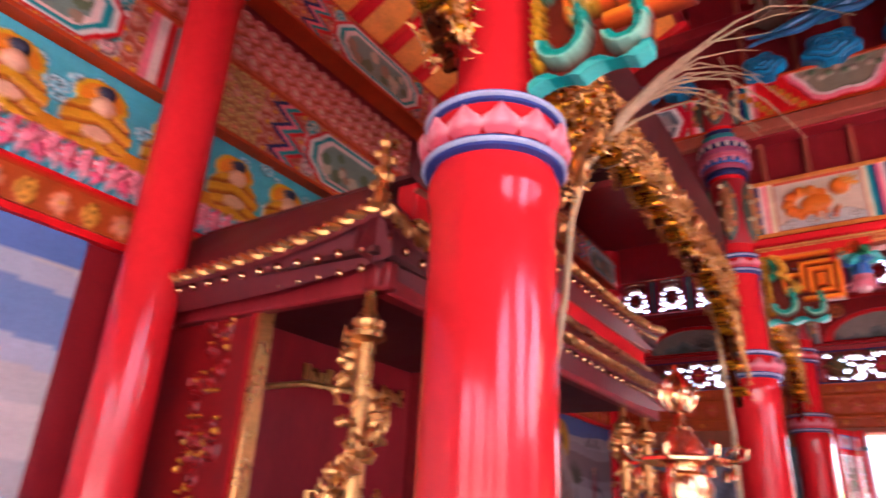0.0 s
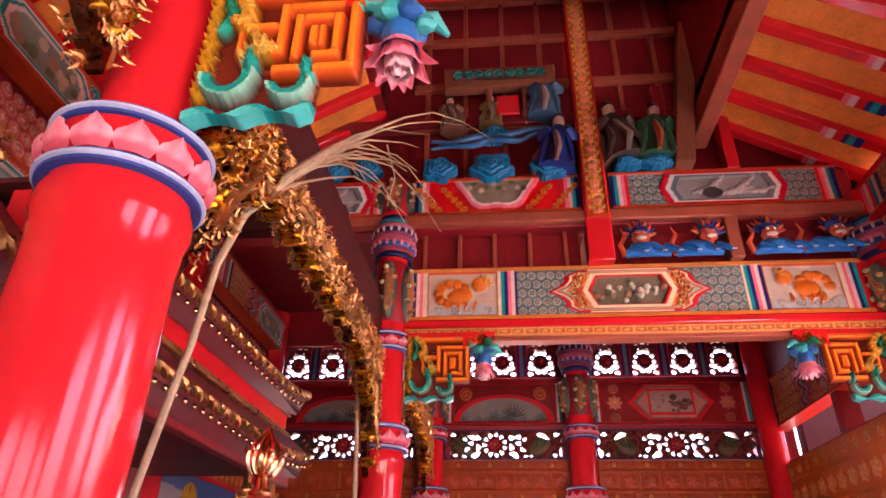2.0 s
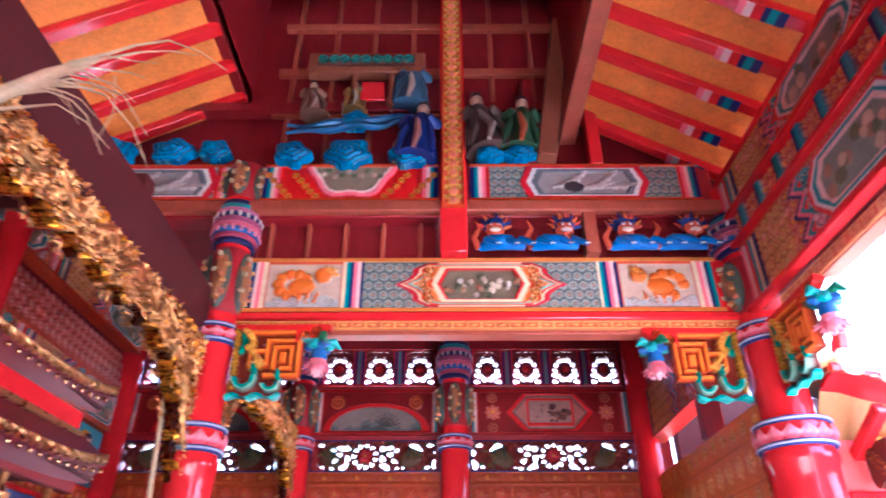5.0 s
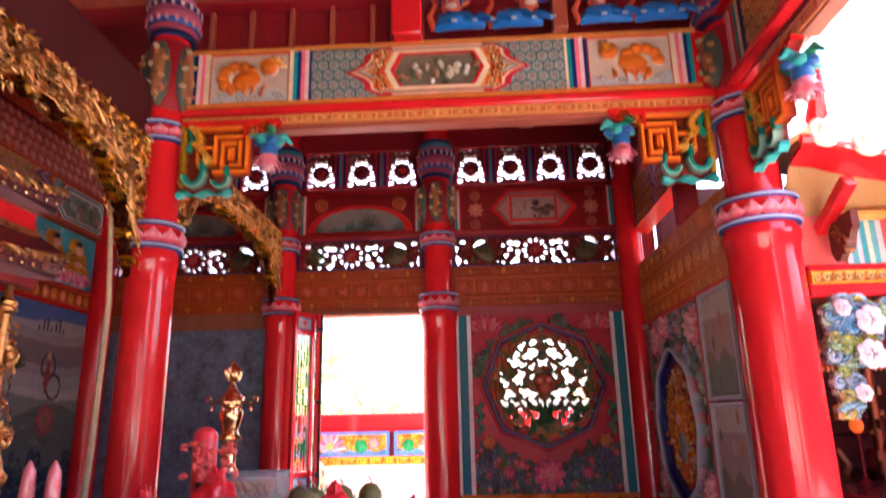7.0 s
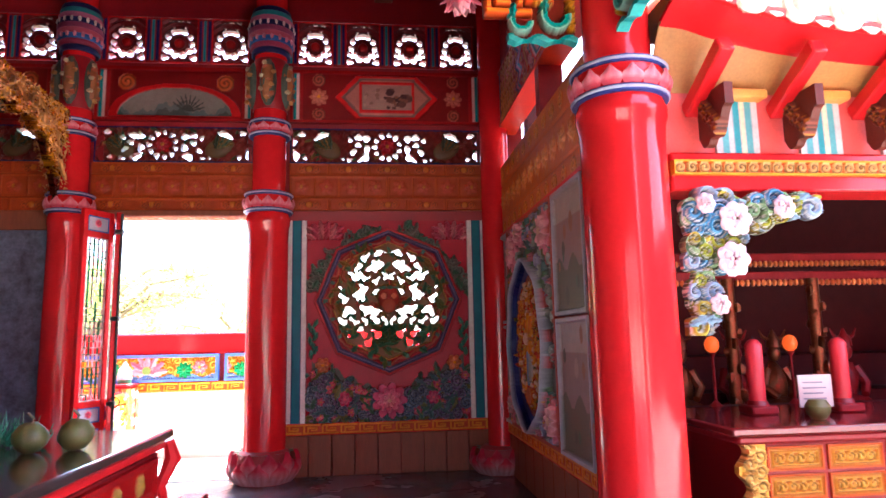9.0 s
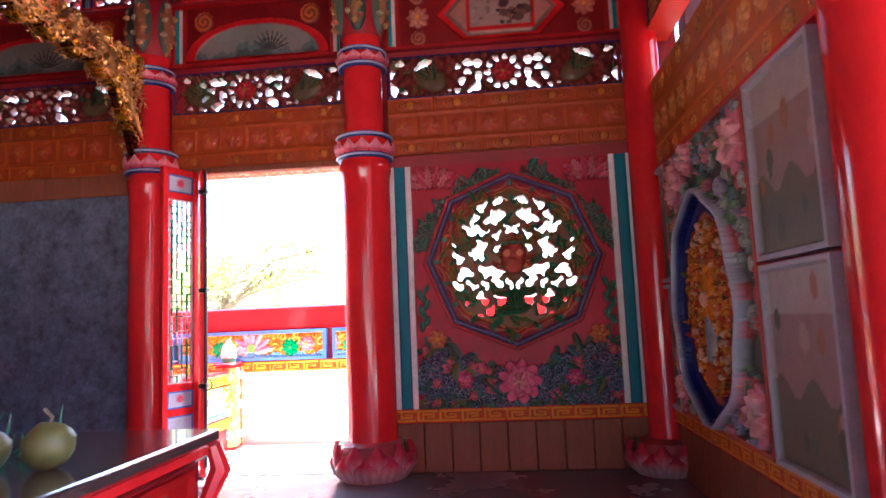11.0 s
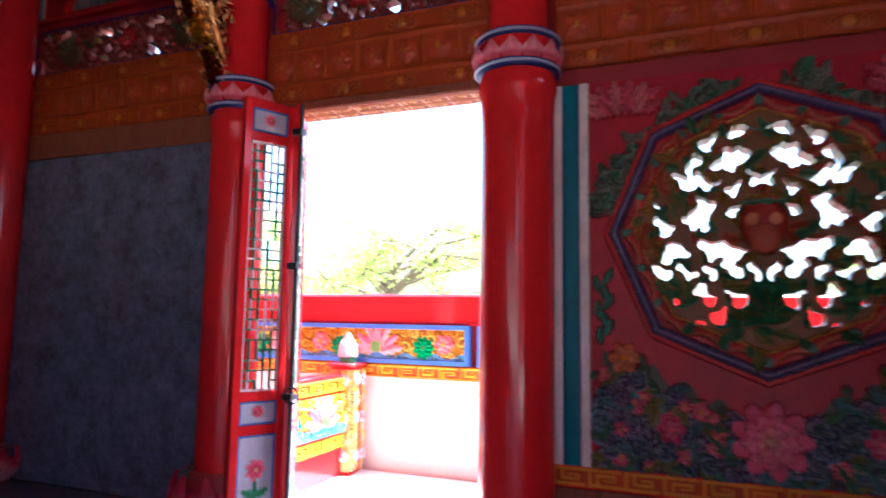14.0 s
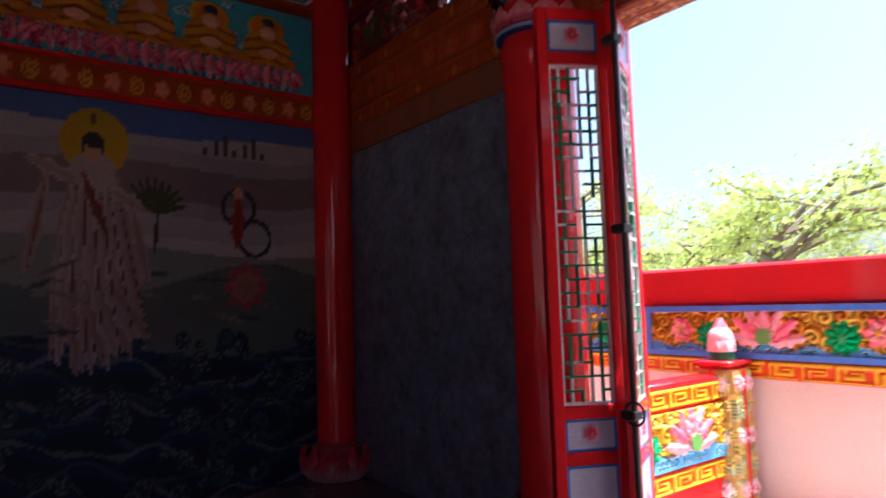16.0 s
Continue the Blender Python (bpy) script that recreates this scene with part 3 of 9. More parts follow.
def pierced_band(x0, x1, z0, h, seed, shift=0.5):
    """The long pierced strip: a blossom in a wreath of holes, leaves, two solid birds and open ends."""
    w = x1 - x0
    p = Panel(w, h, 0.009, (0.13, 0.025, 0.02))
    rs = np.random.RandomState(seed)
    cx, cz = w * shift, h / 2
    f = np.ones_like(p.X) * 9.0

    def hole(x, z, rx, rz, turn):
        c, q = math.cos(turn), math.sin(turn)
        dx, dz = p.X - x, p.Z - z
        u, v = (dx * c + dz * q) / rx, (-dx * q + dz * c) / rz
        lobe = 1 + 0.16 * np.sin(np.arctan2(v, u) * 3 + x * 31)
        np.minimum(f, (np.hypot(u, v) / lobe - 1) * min(rx, rz), out=f)
    for k in range(11):
        a = 2 * math.pi * (k + 0.5) / 11
        hole(cx + 0.135 * math.cos(a), cz + 0.13 * math.sin(a), 0.026 + 0.006 * (k % 2), 0.026, a)
    for side in (-1, 1):
        half = w - cx if side > 0 else cx
        for dx, dz, rx, rz, t in ((0.22, 0.09, 0.04, 0.035, 0.4), (0.215, -0.03, 0.03, 0.045, 0.1), (0.25, -0.125, 0.065, 0.035, -0.5), (0.3, 0.1, 0.05, 0.03, 0.2), (0.31, 0.02, 0.035, 0.03, 0.0),
                                  (0.36, -0.06, 0.04, 0.026, -0.7), (0.39, 0.07, 0.03, 0.024, 0.6), (0.4, -0.145, 0.03, 0.018, 0.0), (0.47, -0.14, 0.02, 0.016, 0.0)):
            if dx < half - 0.2:
                hole(cx + side * dx, cz + dz, rx, rz, t * side)
        e = half - 0.06
        if half > 0.7:
            hole(cx + side * (half * 0.68), cz + 0.11, 0.085, 0.032, -0.45 * side)
        for dx, dz, rx, rz in ((0.0, -0.1, 0.034, 0.06), (0.02, 0.05, 0.028, 0.045), (-0.06, 0.13, 0.04, 0.026), (-0.09, -0.13, 0.028, 0.02)):
            hole(cx + side * (e + dx), cz + dz, rx, rz, 0.2)
    m = np.minimum(np.minimum(p.X, w - p.X), np.minimum(p.Z, h - p.Z))
    p.solid = np.maximum(f, 0.014 - m)
    p.rel = 0.02 * np.sin(p.X * 60) * np.sin(p.Z * 55) + 0.02
    for k in range(46):
        p.leaf(rs.uniform(0, w), rs.uniform(0, h), rs.uniform(0.05, 0.1), 0.02, rs.uniform(0, 6.28), [(0.03, 0.07, 0.03), (0.16, 0.02, 0.02), (0.2, 0.06, 0.05), (0.12, 0.09, 0.03)][k % 4], 0.035)
    for side in (-1, 1):
        bx = cx + side * ((w - cx if side > 0 else cx) * 0.62)
        p.disc(bx, cz - 0.03, 0.1, (0.09, 0.06, 0.03), 0.03, 0.03, sx=1.5, turn=0.5 * side)
        for k in range(6):
            p.leaf(bx - side * 0.04, cz - 0.05, 0.2, 0.026, (0.35 + k * 0.22) if side > 0 else math.pi - 0.35 - k * 0.22, [(0.16, 0.1, 0.04), (0.05, 0.08, 0.05)][k % 2], 0.05)
    p.flower(cx, cz, 0.095, 6, (0.3, 0.02, 0.03), (0.36, 0.05, 0.06), (0.36, 0.16, 0.05), 0.04)
    p.border(0, w, 0, h, 0.012, C["navy"], 0.03)
    p.obj("pierced_band", facing_south(x0, WALL_Y + 0.05, z0), PAINT, bw, "pierced strip of painted blossoms with daylight through it", thick=0.06, back=True)


def pierced_windows(x0, x1, z0, h, n, seed):
    """The row of small upright pierced panels under the roof."""
    w = x1 - x0
    step = w / n
    for i in range(n):
        ww = step * 0.74
        p = Panel(ww, h, 0.009, (0.16, 0.025, 0.025))
        u = p.X - ww / 2
        s = np.ones_like(u) * 9.0
        spots = [(0.0, 0.925, 0.034, 0.013), (0.085, 0.925, 0.026, 0.013), (-0.085, 0.925, 0.026, 0.013), (0.0, 0.7, 0.05, 0.026)]
        for k in range(10):
            a = -math.pi / 2 + (k - 4.5) * 0.6
            big = 0.032 + 0.01 * (math.sin(a) < -0.3)
            spots.append((0.3 * ww * math.cos(a) * 1.12, 0.44 + 0.27 * math.sin(a), big, big * 0.95))
        for sgn in (-1, 1):
            spots += [(sgn * 0.37 * ww, 0.12, 0.04, 0.034), (sgn * 0.4 * ww, 0.3, 0.018, 0.03), (sgn * 0.16 * ww, 0.79, 0.02, 0.014)]
        for hx, hz, rx, rz in spots:
            s = np.minimum(s, (np.hypot((u - hx) / rx, (p.Z - hz * h) / rz) - 1) * min(rx, rz))
        edge = np.minimum(np.minimum(p.X, ww - p.X), np.minimum(p.Z, h - p.Z))
        p.solid = np.maximum(s, 0.012 - edge)
        d = np.hypot(u, p.Z - h * 0.44)
        p.rel = 0.02 + 0.012 * np.sin(d * 90)
        p.disc(ww / 2, h * 0.44, 0.05, C["deep"], 0.03, 0.02)
        p.border(0, ww, 0, h, 0.012, C["red"], 0.03)
        p.obj("pierced_window", facing_south(x0 + i * step + step * 0.13, WALL_Y + 0.05, z0), PAINT, bw, "small pierced panel with a round wreath", thick=0.05, back=True)
        q = Panel(step * 0.26, h, 0.015, C["deep"])
        q.stripes(0.01, step * 0.26 - 0.01, 0.02, h - 0.02, [C["navy"], C["deep"], C["teal"], C["deep"], C["navy"]], 0.01)
        if i < n:
            q.obj("window_stile", facing_south(x0 + i * step - step * 0.13, WALL_Y + 0.03, z0), PAINT, bw, thick=0.06)
    part("window_stile_end", Solid().box(x1 - step * 0.13, x1, WALL_Y + 0.03, WALL_Y + 0.1, z0, z0 + h), DEEPRED, bw, smooth=False)


for i, (x0, x1) in enumerate(BAYS):
    pierced_band(x0, x1, 3.17, 0.38, 11 + i, (0.5, 0.42, 0.5)[i])
    pierced_windows(x0, x1, 4.25, 0.5, (4, 3, 4)[i], 5 + i)

# painted frieze between the two pierced rows
for i, (x0, x1) in enumerate(BAYS):
    w, h = x1 - x0, 0.58
    p = Panel(w, h, 0.01, (0.19, 0.012, 0.016))
    p.stripes(0.0, 0.13, 0, h, [C["navy"], C["teal"], C["pale"], C["deep"]])
    p.stripes(w - 0.13, w, 0, h, [C["deep"], C["pale"], C["teal"], C["navy"]])
    cx, cz = w / 2, h / 2
    d = np.abs(p.X - cx) / (w * 0.3) + np.abs(p.Z - cz) / (h * 0.85)
    if i == 2:
        hexa = np.maximum(np.abs(p.X - cx) / 0.55 + np.abs(p.Z - cz) / 0.6, np.abs(p.Z - cz) / 0.24)
        p.put(hexa < 1, C["red"], 0.02).put(hexa < 0.88, (0.2, 0.12, 0.1), 0.012).put(hexa < 0.8, (0.42, 0.2, 0.16), 0.02)
        p.put((np.abs(p.X - cx) < 0.3) & (np.abs(p.Z - cz) < 0.17), C["red"], 0.024)
        p.put((np.abs(p.X - cx) < 0.27) & (np.abs(p.Z - cz) < 0.14), (0.36, 0.24, 0.2), 0.01)
        pr = np.random.RandomState(40)
        for k in range(26):
            p.disc(cx + 0.1 + pr.normal(0, 0.06), cz - 0.02 + pr.normal(0, 0.05), pr.uniform(0.012, 0.035), [(0.06, 0.03, 0.03), (0.12, 0.06, 0.05), (0.2, 0.1, 0.07)][k % 3], 0.012, sx=1.3)
        for k in range(10):
            p.disc(cx - 0.14 + pr.normal(0, 0.05), cz + pr.normal(0, 0.05), pr.uniform(0.01, 0.025), [(0.24, 0.15, 0.12), (0.44, 0.3, 0.24)][k % 2], 0.011)
        for sx in (0.3, w - 0.3):
            p.flower(sx, cz, 0.1, 8, (0.4, 0.14, 0.1), (0.5, 0.2, 0.14), C["gold"], 0.02)
            for k in (-1, 1):
                p.scroll(sx, cz + 0.19 * k, 0.07, (0.4, 0.12, 0.08), 0.015)
    else:
        arch = np.hypot((p.X - cx) / 1.9, p.Z - 0.06) / 0.3
        p.put((arch < 1.16) & (p.Z > 0.04), C["red"], 0.024).put((arch < 1) & (p.Z > 0.05), (0.24, 0.21, 0.18), 0.01)
        hill = 0.14 + 0.05 * np.sin(p.X * 9 + i) + 0.025 * np.sin(p.X * 31) + 0.012 * np.sin(p.X * 83)
        p.put((arch < 1) & (p.Z > 0.05) & (p.Z < hill), (0.13, 0.15, 0.14), 0.012)
        p.put((arch < 1) & (p.Z > 0.05) & (p.Z < hill - 0.06), (0.07, 0.08, 0.07), 0.014)
        for k in range(9):
            p.leaf(cx + 0.12, 0.1, 0.2, 0.012, 0.3 + k * 0.28, (0.06, 0.06, 0.05), 0.012)
        for sx in (0.3, w - 0.3):
            p.scroll(sx, 0.42, 0.09, (0.45, 0.12, 0.06), 0.015)
    p.border(0, w, 0, h, 0.03, (0.32, 0.012, 0.018), 0.03)
    p.grime(0.3, 2, i)
    p.obj("painted_frieze", facing_south(x0, WALL_Y, 3.6), PAINT, bw, "red painted frieze panel with a cartouche")

# plinth boards and key band in the octagon bay
for i in range(9):
    x0 = 1.2 + i * 0.228
    part("board", Solid().box(x0 + 0.003, x0 + 0.225, WALL_Y - 0.01, WALL_Y + 0.03, 0.0, 0.395, 0.006), BROWN, bw)
p = Panel(2.08, 0.115, 0.0065, C["red"])
p.fret(0, 2.08, 0.012, 0.103, (0.4, 0.08, 0.025), (0.58, 0.24, 0.07))
p.obj("key_band", facing_south(1.2, WALL_Y - 0.03, 0.4), PAINT, bw, "ochre key-pattern band", thick=0.06)

# octagon panel with the pierced round window
W0, H0 = 2.05, 2.03
p = Panel(W0, H0, 0.0085, (0.31, 0.004, 0.042))
cx, cz = 1.03, 1.2
rs = np.random.RandomState(4)
inx0, inx1 = 0.24, W0 - 0.24
# dark olive bed painted as the shade in the gaps between leaves
ground = (p.Z < 0.24 + 0.5 * np.abs(p.X - cx) + 0.03 * np.sin(p.X * 40)) & (p.Z < 0.72) & (p.X > inx0 + 0.02) & (p.X < inx1 - 0.02)
p.put(ground, (0.06, 0.05, 0.035), 0.0)
# blue-green foliage in the lower corners, a strand of leaves along the frame above
for k in range(640):
    side = rs.choice([-1, 1])
    x, z = cx + side * rs.uniform(0, 0.78), rs.uniform(0.03, 0.5)
    if np.hypot(x - cx, z - cz) < 0.86 or z > 0.2 + 0.42 * abs(x - cx):
        continue
    kind = rs.randint(6)
    if kind < 3:
        p.leaf(x, z, rs.uniform(0.1, 0.2), rs.uniform(0.02, 0.034), rs.uniform(0, 6.28), [(0.09, 0.17, 0.11), (0.2, 0.19, 0.08), (0.12, 0.2, 0.2)][kind], rs.uniform(0.03, 0.065))
    elif kind < 5:
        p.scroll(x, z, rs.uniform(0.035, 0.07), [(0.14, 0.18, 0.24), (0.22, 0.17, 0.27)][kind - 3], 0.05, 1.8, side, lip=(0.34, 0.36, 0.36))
    else:
        p.flower(x, z, rs.uniform(0.03, 0.05), 5, (0.5, 0.12, 0.16), (0.6, 0.22, 0.24), C["gold"], 0.045)
for side in (-1, 1):
    for k in range(64):
        t = k / 63
        x, z = cx + side * (0.79 - 0.62 * t + 0.05 * math.sin(k * 2.1)), 1.34 + 0.58 * t ** 0.8 + 0.05 * math.sin(k * 1.3)
        p.leaf(x, z, 0.12, 0.028, rs.uniform(0, 6.28), [(0.08, 0.17, 0.1), (0.18, 0.18, 0.14), (0.1, 0.15, 0.1)][k % 3], 0.045)
        if k % 2 == 0:
            p.scroll(x, z, 0.05, (0.15, 0.19, 0.14), 0.055, 1.5, side, lip=(0.3, 0.31, 0.25))
    for k in range(12):
        p.leaf(cx + side * (0.74 - 0.035 * (k % 6)), 1.9 - 0.07 * (k // 6), 0.13, 0.034, 1.57 + side * (k % 6 - 2.5) * 0.42, (0.5, 0.12, 0.15) if k % 2 else (0.56, 0.22, 0.22), 0.05)
    p.flower(cx + side * 0.66, 0.56, 0.08, 6, (0.5, 0.18, 0.1), (0.55, 0.24, 0.14), C["gold"], 0.05)
    p.flower(cx + side * 0.44, 0.22, 0.07, 6, (0.5, 0.1, 0.16), (0.6, 0.2, 0.26), C["pink"], 0.05)
    for k in range(8):
        p.leaf(cx + side * (0.78 - 0.02 * (k % 3)), 0.62 + 0.045 * k, 0.1, 0.026, 1.57 + side * 0.5 * math.sin(k * 2.0), (0.08, 0.22, 0.15), 0.04)
p.flower(cx, 0.2, 0.18, 9, (0.52, 0.14, 0.2), (0.62, 0.24, 0.3), (0.62, 0.35, 0.3), 0.06)
p.flower(cx, 0.2, 0.1, 7, (0.62, 0.22, 0.28), (0.68, 0.32, 0.34), (0.6, 0.4, 0.3), 0.065)
for a, b in ((0.0, 0.2), (W0 - 0.2, W0)):
    p.rect(a, b, 0, H0, C["white"], 0.02)
    p.rect(a + 0.06, b - 0.06, 0, H0, (0.015, 0.13, 0.16), 0.014)
    p.rect(a + 0.052, a + 0.062, 0, H0, C["navy"], 0.01).rect(b - 0.062, b - 0.052, 0, H0, C["navy"], 0.01)
# octagonal frame, corner upward
ang = np.arctan2(p.X - cx, p.Z - cz)
seg = np.pi / 4
apo = np.hypot(p.X - cx, p.Z - cz) * np.cos((ang + np.pi) % seg - seg / 2) / math.cos(seg / 2)
p.put(apo < 0.755, (0.36, 0.004, 0.03), 0.02)
p.put(apo < 0.725, (0.035, 0.035, 0.1), 0.05)
p.put(apo < 0.708, (0.2, 0.17, 0.26), 0.065)
p.put(apo < 0.69, (0.05, 0.045, 0.11), 0.045)
p.put(apo < 0.675, (0.26, 0.02, 0.03), 0.02)
wave = apo + 0.034 * np.abs(np.sin(ang * 10))
p.put((wave < 0.672), (0.36, 0.12, 0.08), 0.04)
p.put((wave < 0.65), (0.3, 0.03, 0.035), 0.03)
scallop = (apo < 0.665) & (apo > 0.615) & (np.abs(np.sin(ang * 10)) < 0.3)
p.put(scallop, (0.08, 0.16, 0.12), 0.045)
p.put(apo < 0.603, (0.5, 0.27, 0.1), 0.05)
p.put(apo < 0.59, (0.16, 0.08, 0.035), 0.035)
# pierced leafwork
R = np.hypot(p.X - cx, (p.Z - cz) * 0.97)
u, v = np.abs(p.X - cx), p.Z - cz
f = np.ones_like(u) * 9
rs = np.random.RandomState(21)
holes = [(0.12, 0.49, 0.06, 0.034, -0.15), (0.235, 0.45, 0.052, 0.034, -0.45), (0.31, 0.34, 0.04, 0.045, 0.3), (0.12, 0.365, 0.075, 0.06, 0.7), (0.17, 0.33, 0.05, 0.04, -0.4), (0.31, 0.25, 0.12, 0.042, 0.12),
         (0.038, 0.24, 0.032, 0.05, 0.2), (0.118, 0.205, 0.036, 0.04, 0.4), (0.13, 0.1, 0.022, 0.03, 0.3), (0.27, 0.105, 0.06, 0.055, 0.3), (0.3, 0.04, 0.05, 0.06, -0.6), (0.46, 0.03, 0.045, 0.05, 0.1),
         (0.54, -0.05, 0.022, 0.022, 0.0), (0.5, 0.13, 0.02, 0.02, 0.0), (0.19, -0.1, 0.1, 0.06, 0.1), (0.42, -0.105, 0.08, 0.05, 0.2), (0.038, -0.2, 0.026, 0.052, 0.1), (0.13, -0.19, 0.05, 0.042, 0.4),
         (0.237, -0.2, 0.034, 0.04, -0.3), (0.348, -0.205, 0.042, 0.038, 0.5), (0.47, -0.21, 0.052, 0.034, -0.4), (0.12, -0.34, 0.052, 0.04, 0.2), (0.27, -0.32, 0.05, 0.045, -0.6), (0.42, -0.38, 0.028, 0.03, 0),
         (0.2, -0.43, 0.042, 0.05, 0.2), (0.3, -0.47, 0.02, 0.018, 0), (0.05, 0.5, 0.016, 0.016, 0), (0.36, 0.42, 0.02, 0.016, 0)]
wu = u + 0.016 * np.sin(v * 52 + 1.0) + 0.008 * np.sin(u * 95 + v * 40)
wv = v + 0.013 * np.sin(u * 58 + 0.5) + 0.008 * np.sin(v * 90 - u * 35)
for hx, hz, rx, rz, t in holes:
    c, q = math.cos(t), math.sin(t)
    dx, dz = wu - hx, wv - hz
    a, b = (dx * c + dz * q) / rx, (-dx * q + dz * c) / rz
    f = np.minimum(f, (np.hypot(a, b) - 0.9 - 0.12 * np.sin(np.arctan2(b, a) * 2 + hx * 40)) * min(rx, rz))
f = np.maximum(f, R - 0.545)
for k in range(260):
    a, r = rs.uniform(0, 6.28), 0.57 * math.sqrt(rs.uniform(0, 1))
    x, z = cx + r * math.cos(a), cz + r * math.sin(a)
    colr = [(0.12, 0.14, 0.05), (0.2, 0.12, 0.04), (0.06, 0.14, 0.07), (0.3, 0.08, 0.05)][k % 4]
    if z < cz - 0.2 and k % 2:
        colr = (0.04, 0.13, 0.06)
    p.leaf(x, z, rs.uniform(0.06, 0.14), 0.03, rs.uniform(0, 6.28), colr, 0.05)
p.disc(cx, cz - 0.36, 0.1, (0.03, 0.11, 0.05), 0.05, dome=0.03, sx=1.3)
for k in range(9):
    p.leaf(cx, cz - 0.42, 0.15, 0.022, 0.2 + k * 0.34, (0.04, 0.13, 0.06) if k % 2 else (0.1, 0.13, 0.05), 0.07)
p.disc(cx, cz + 0.02, 0.13, (0.26, 0.05, 0.04), 0.05, dome=0.05, sx=0.8).disc(cx, cz - 0.06, 0.07, (0.32, 0.09, 0.06), 0.08, dome=0.03)
p.disc(cx - 0.05, cz + 0.04, 0.03, (0.5, 0.2, 0.12), 0.08).disc(cx + 0.05, cz + 0.04, 0.03, (0.5, 0.2, 0.12), 0.08)
p.leaf(cx - 0.12, cz + 0.13, 0.24, 0.02, 0.0, (0.1, 0.2, 0.12), 0.07)
p.solid = np.where(apo < 0.62, f, 1.0)
p.obj("octagon_panel", facing_south(1.2, WALL_Y - 0.03, 0.515), PAINT, bw, "red carved panel with an octagonal frame round pierced leafwork", thick=0.09, back=True)

# blue-grey marble panel beside the door
Solid().box(-3.1, -1.1, WALL_Y - 0.01, WALL_Y + 0.03, 0.0, 2.46, 0.008).obj("marble_panel", SLATE, bw, "blue-grey mottled marble facing")
part("lintel_board", Solid().box(-0.75, 0.84, WALL_Y - 0.02, WALL_Y + 0.22, 2.6, 2.66, 0.008), BROWN, bw)
p = Panel(1.58, 0.22, 0.009, (0.2, 0.06, 0.035))
p.fret(0, 1.58, 0.02, 0.1, (0.2, 0.06, 0.035), (0.42, 0.2, 0.1), 0.008).fret(0, 1.58, 0.12, 0.2, (0.2, 0.06, 0.035), (0.42, 0.2, 0.1), 0.008)
p.obj("lintel_soffit", pose(-0.745, WALL_Y + 0.21, 2.596, 90), PAINT, bw, "carved key pattern under the door lintel", thick=0.003)
part("door_sill", Solid().box(-0.72, 0.86, WALL_Y + 0.0, WALL_Y + 0.24, 0.0, 0.02, 0.005), STONE, bw)

# ---- left wall ----
lw = thing("wall_west", "wall with sea and sky mural, niches of seated figures above", "wall", kind="structure")
part("wall_core", Solid().box(LEFT_X - 0.3, LEFT_X - 0.03, -1.2, 11.5, 0, 5.6), DEEPRED, lw, smooth=False)


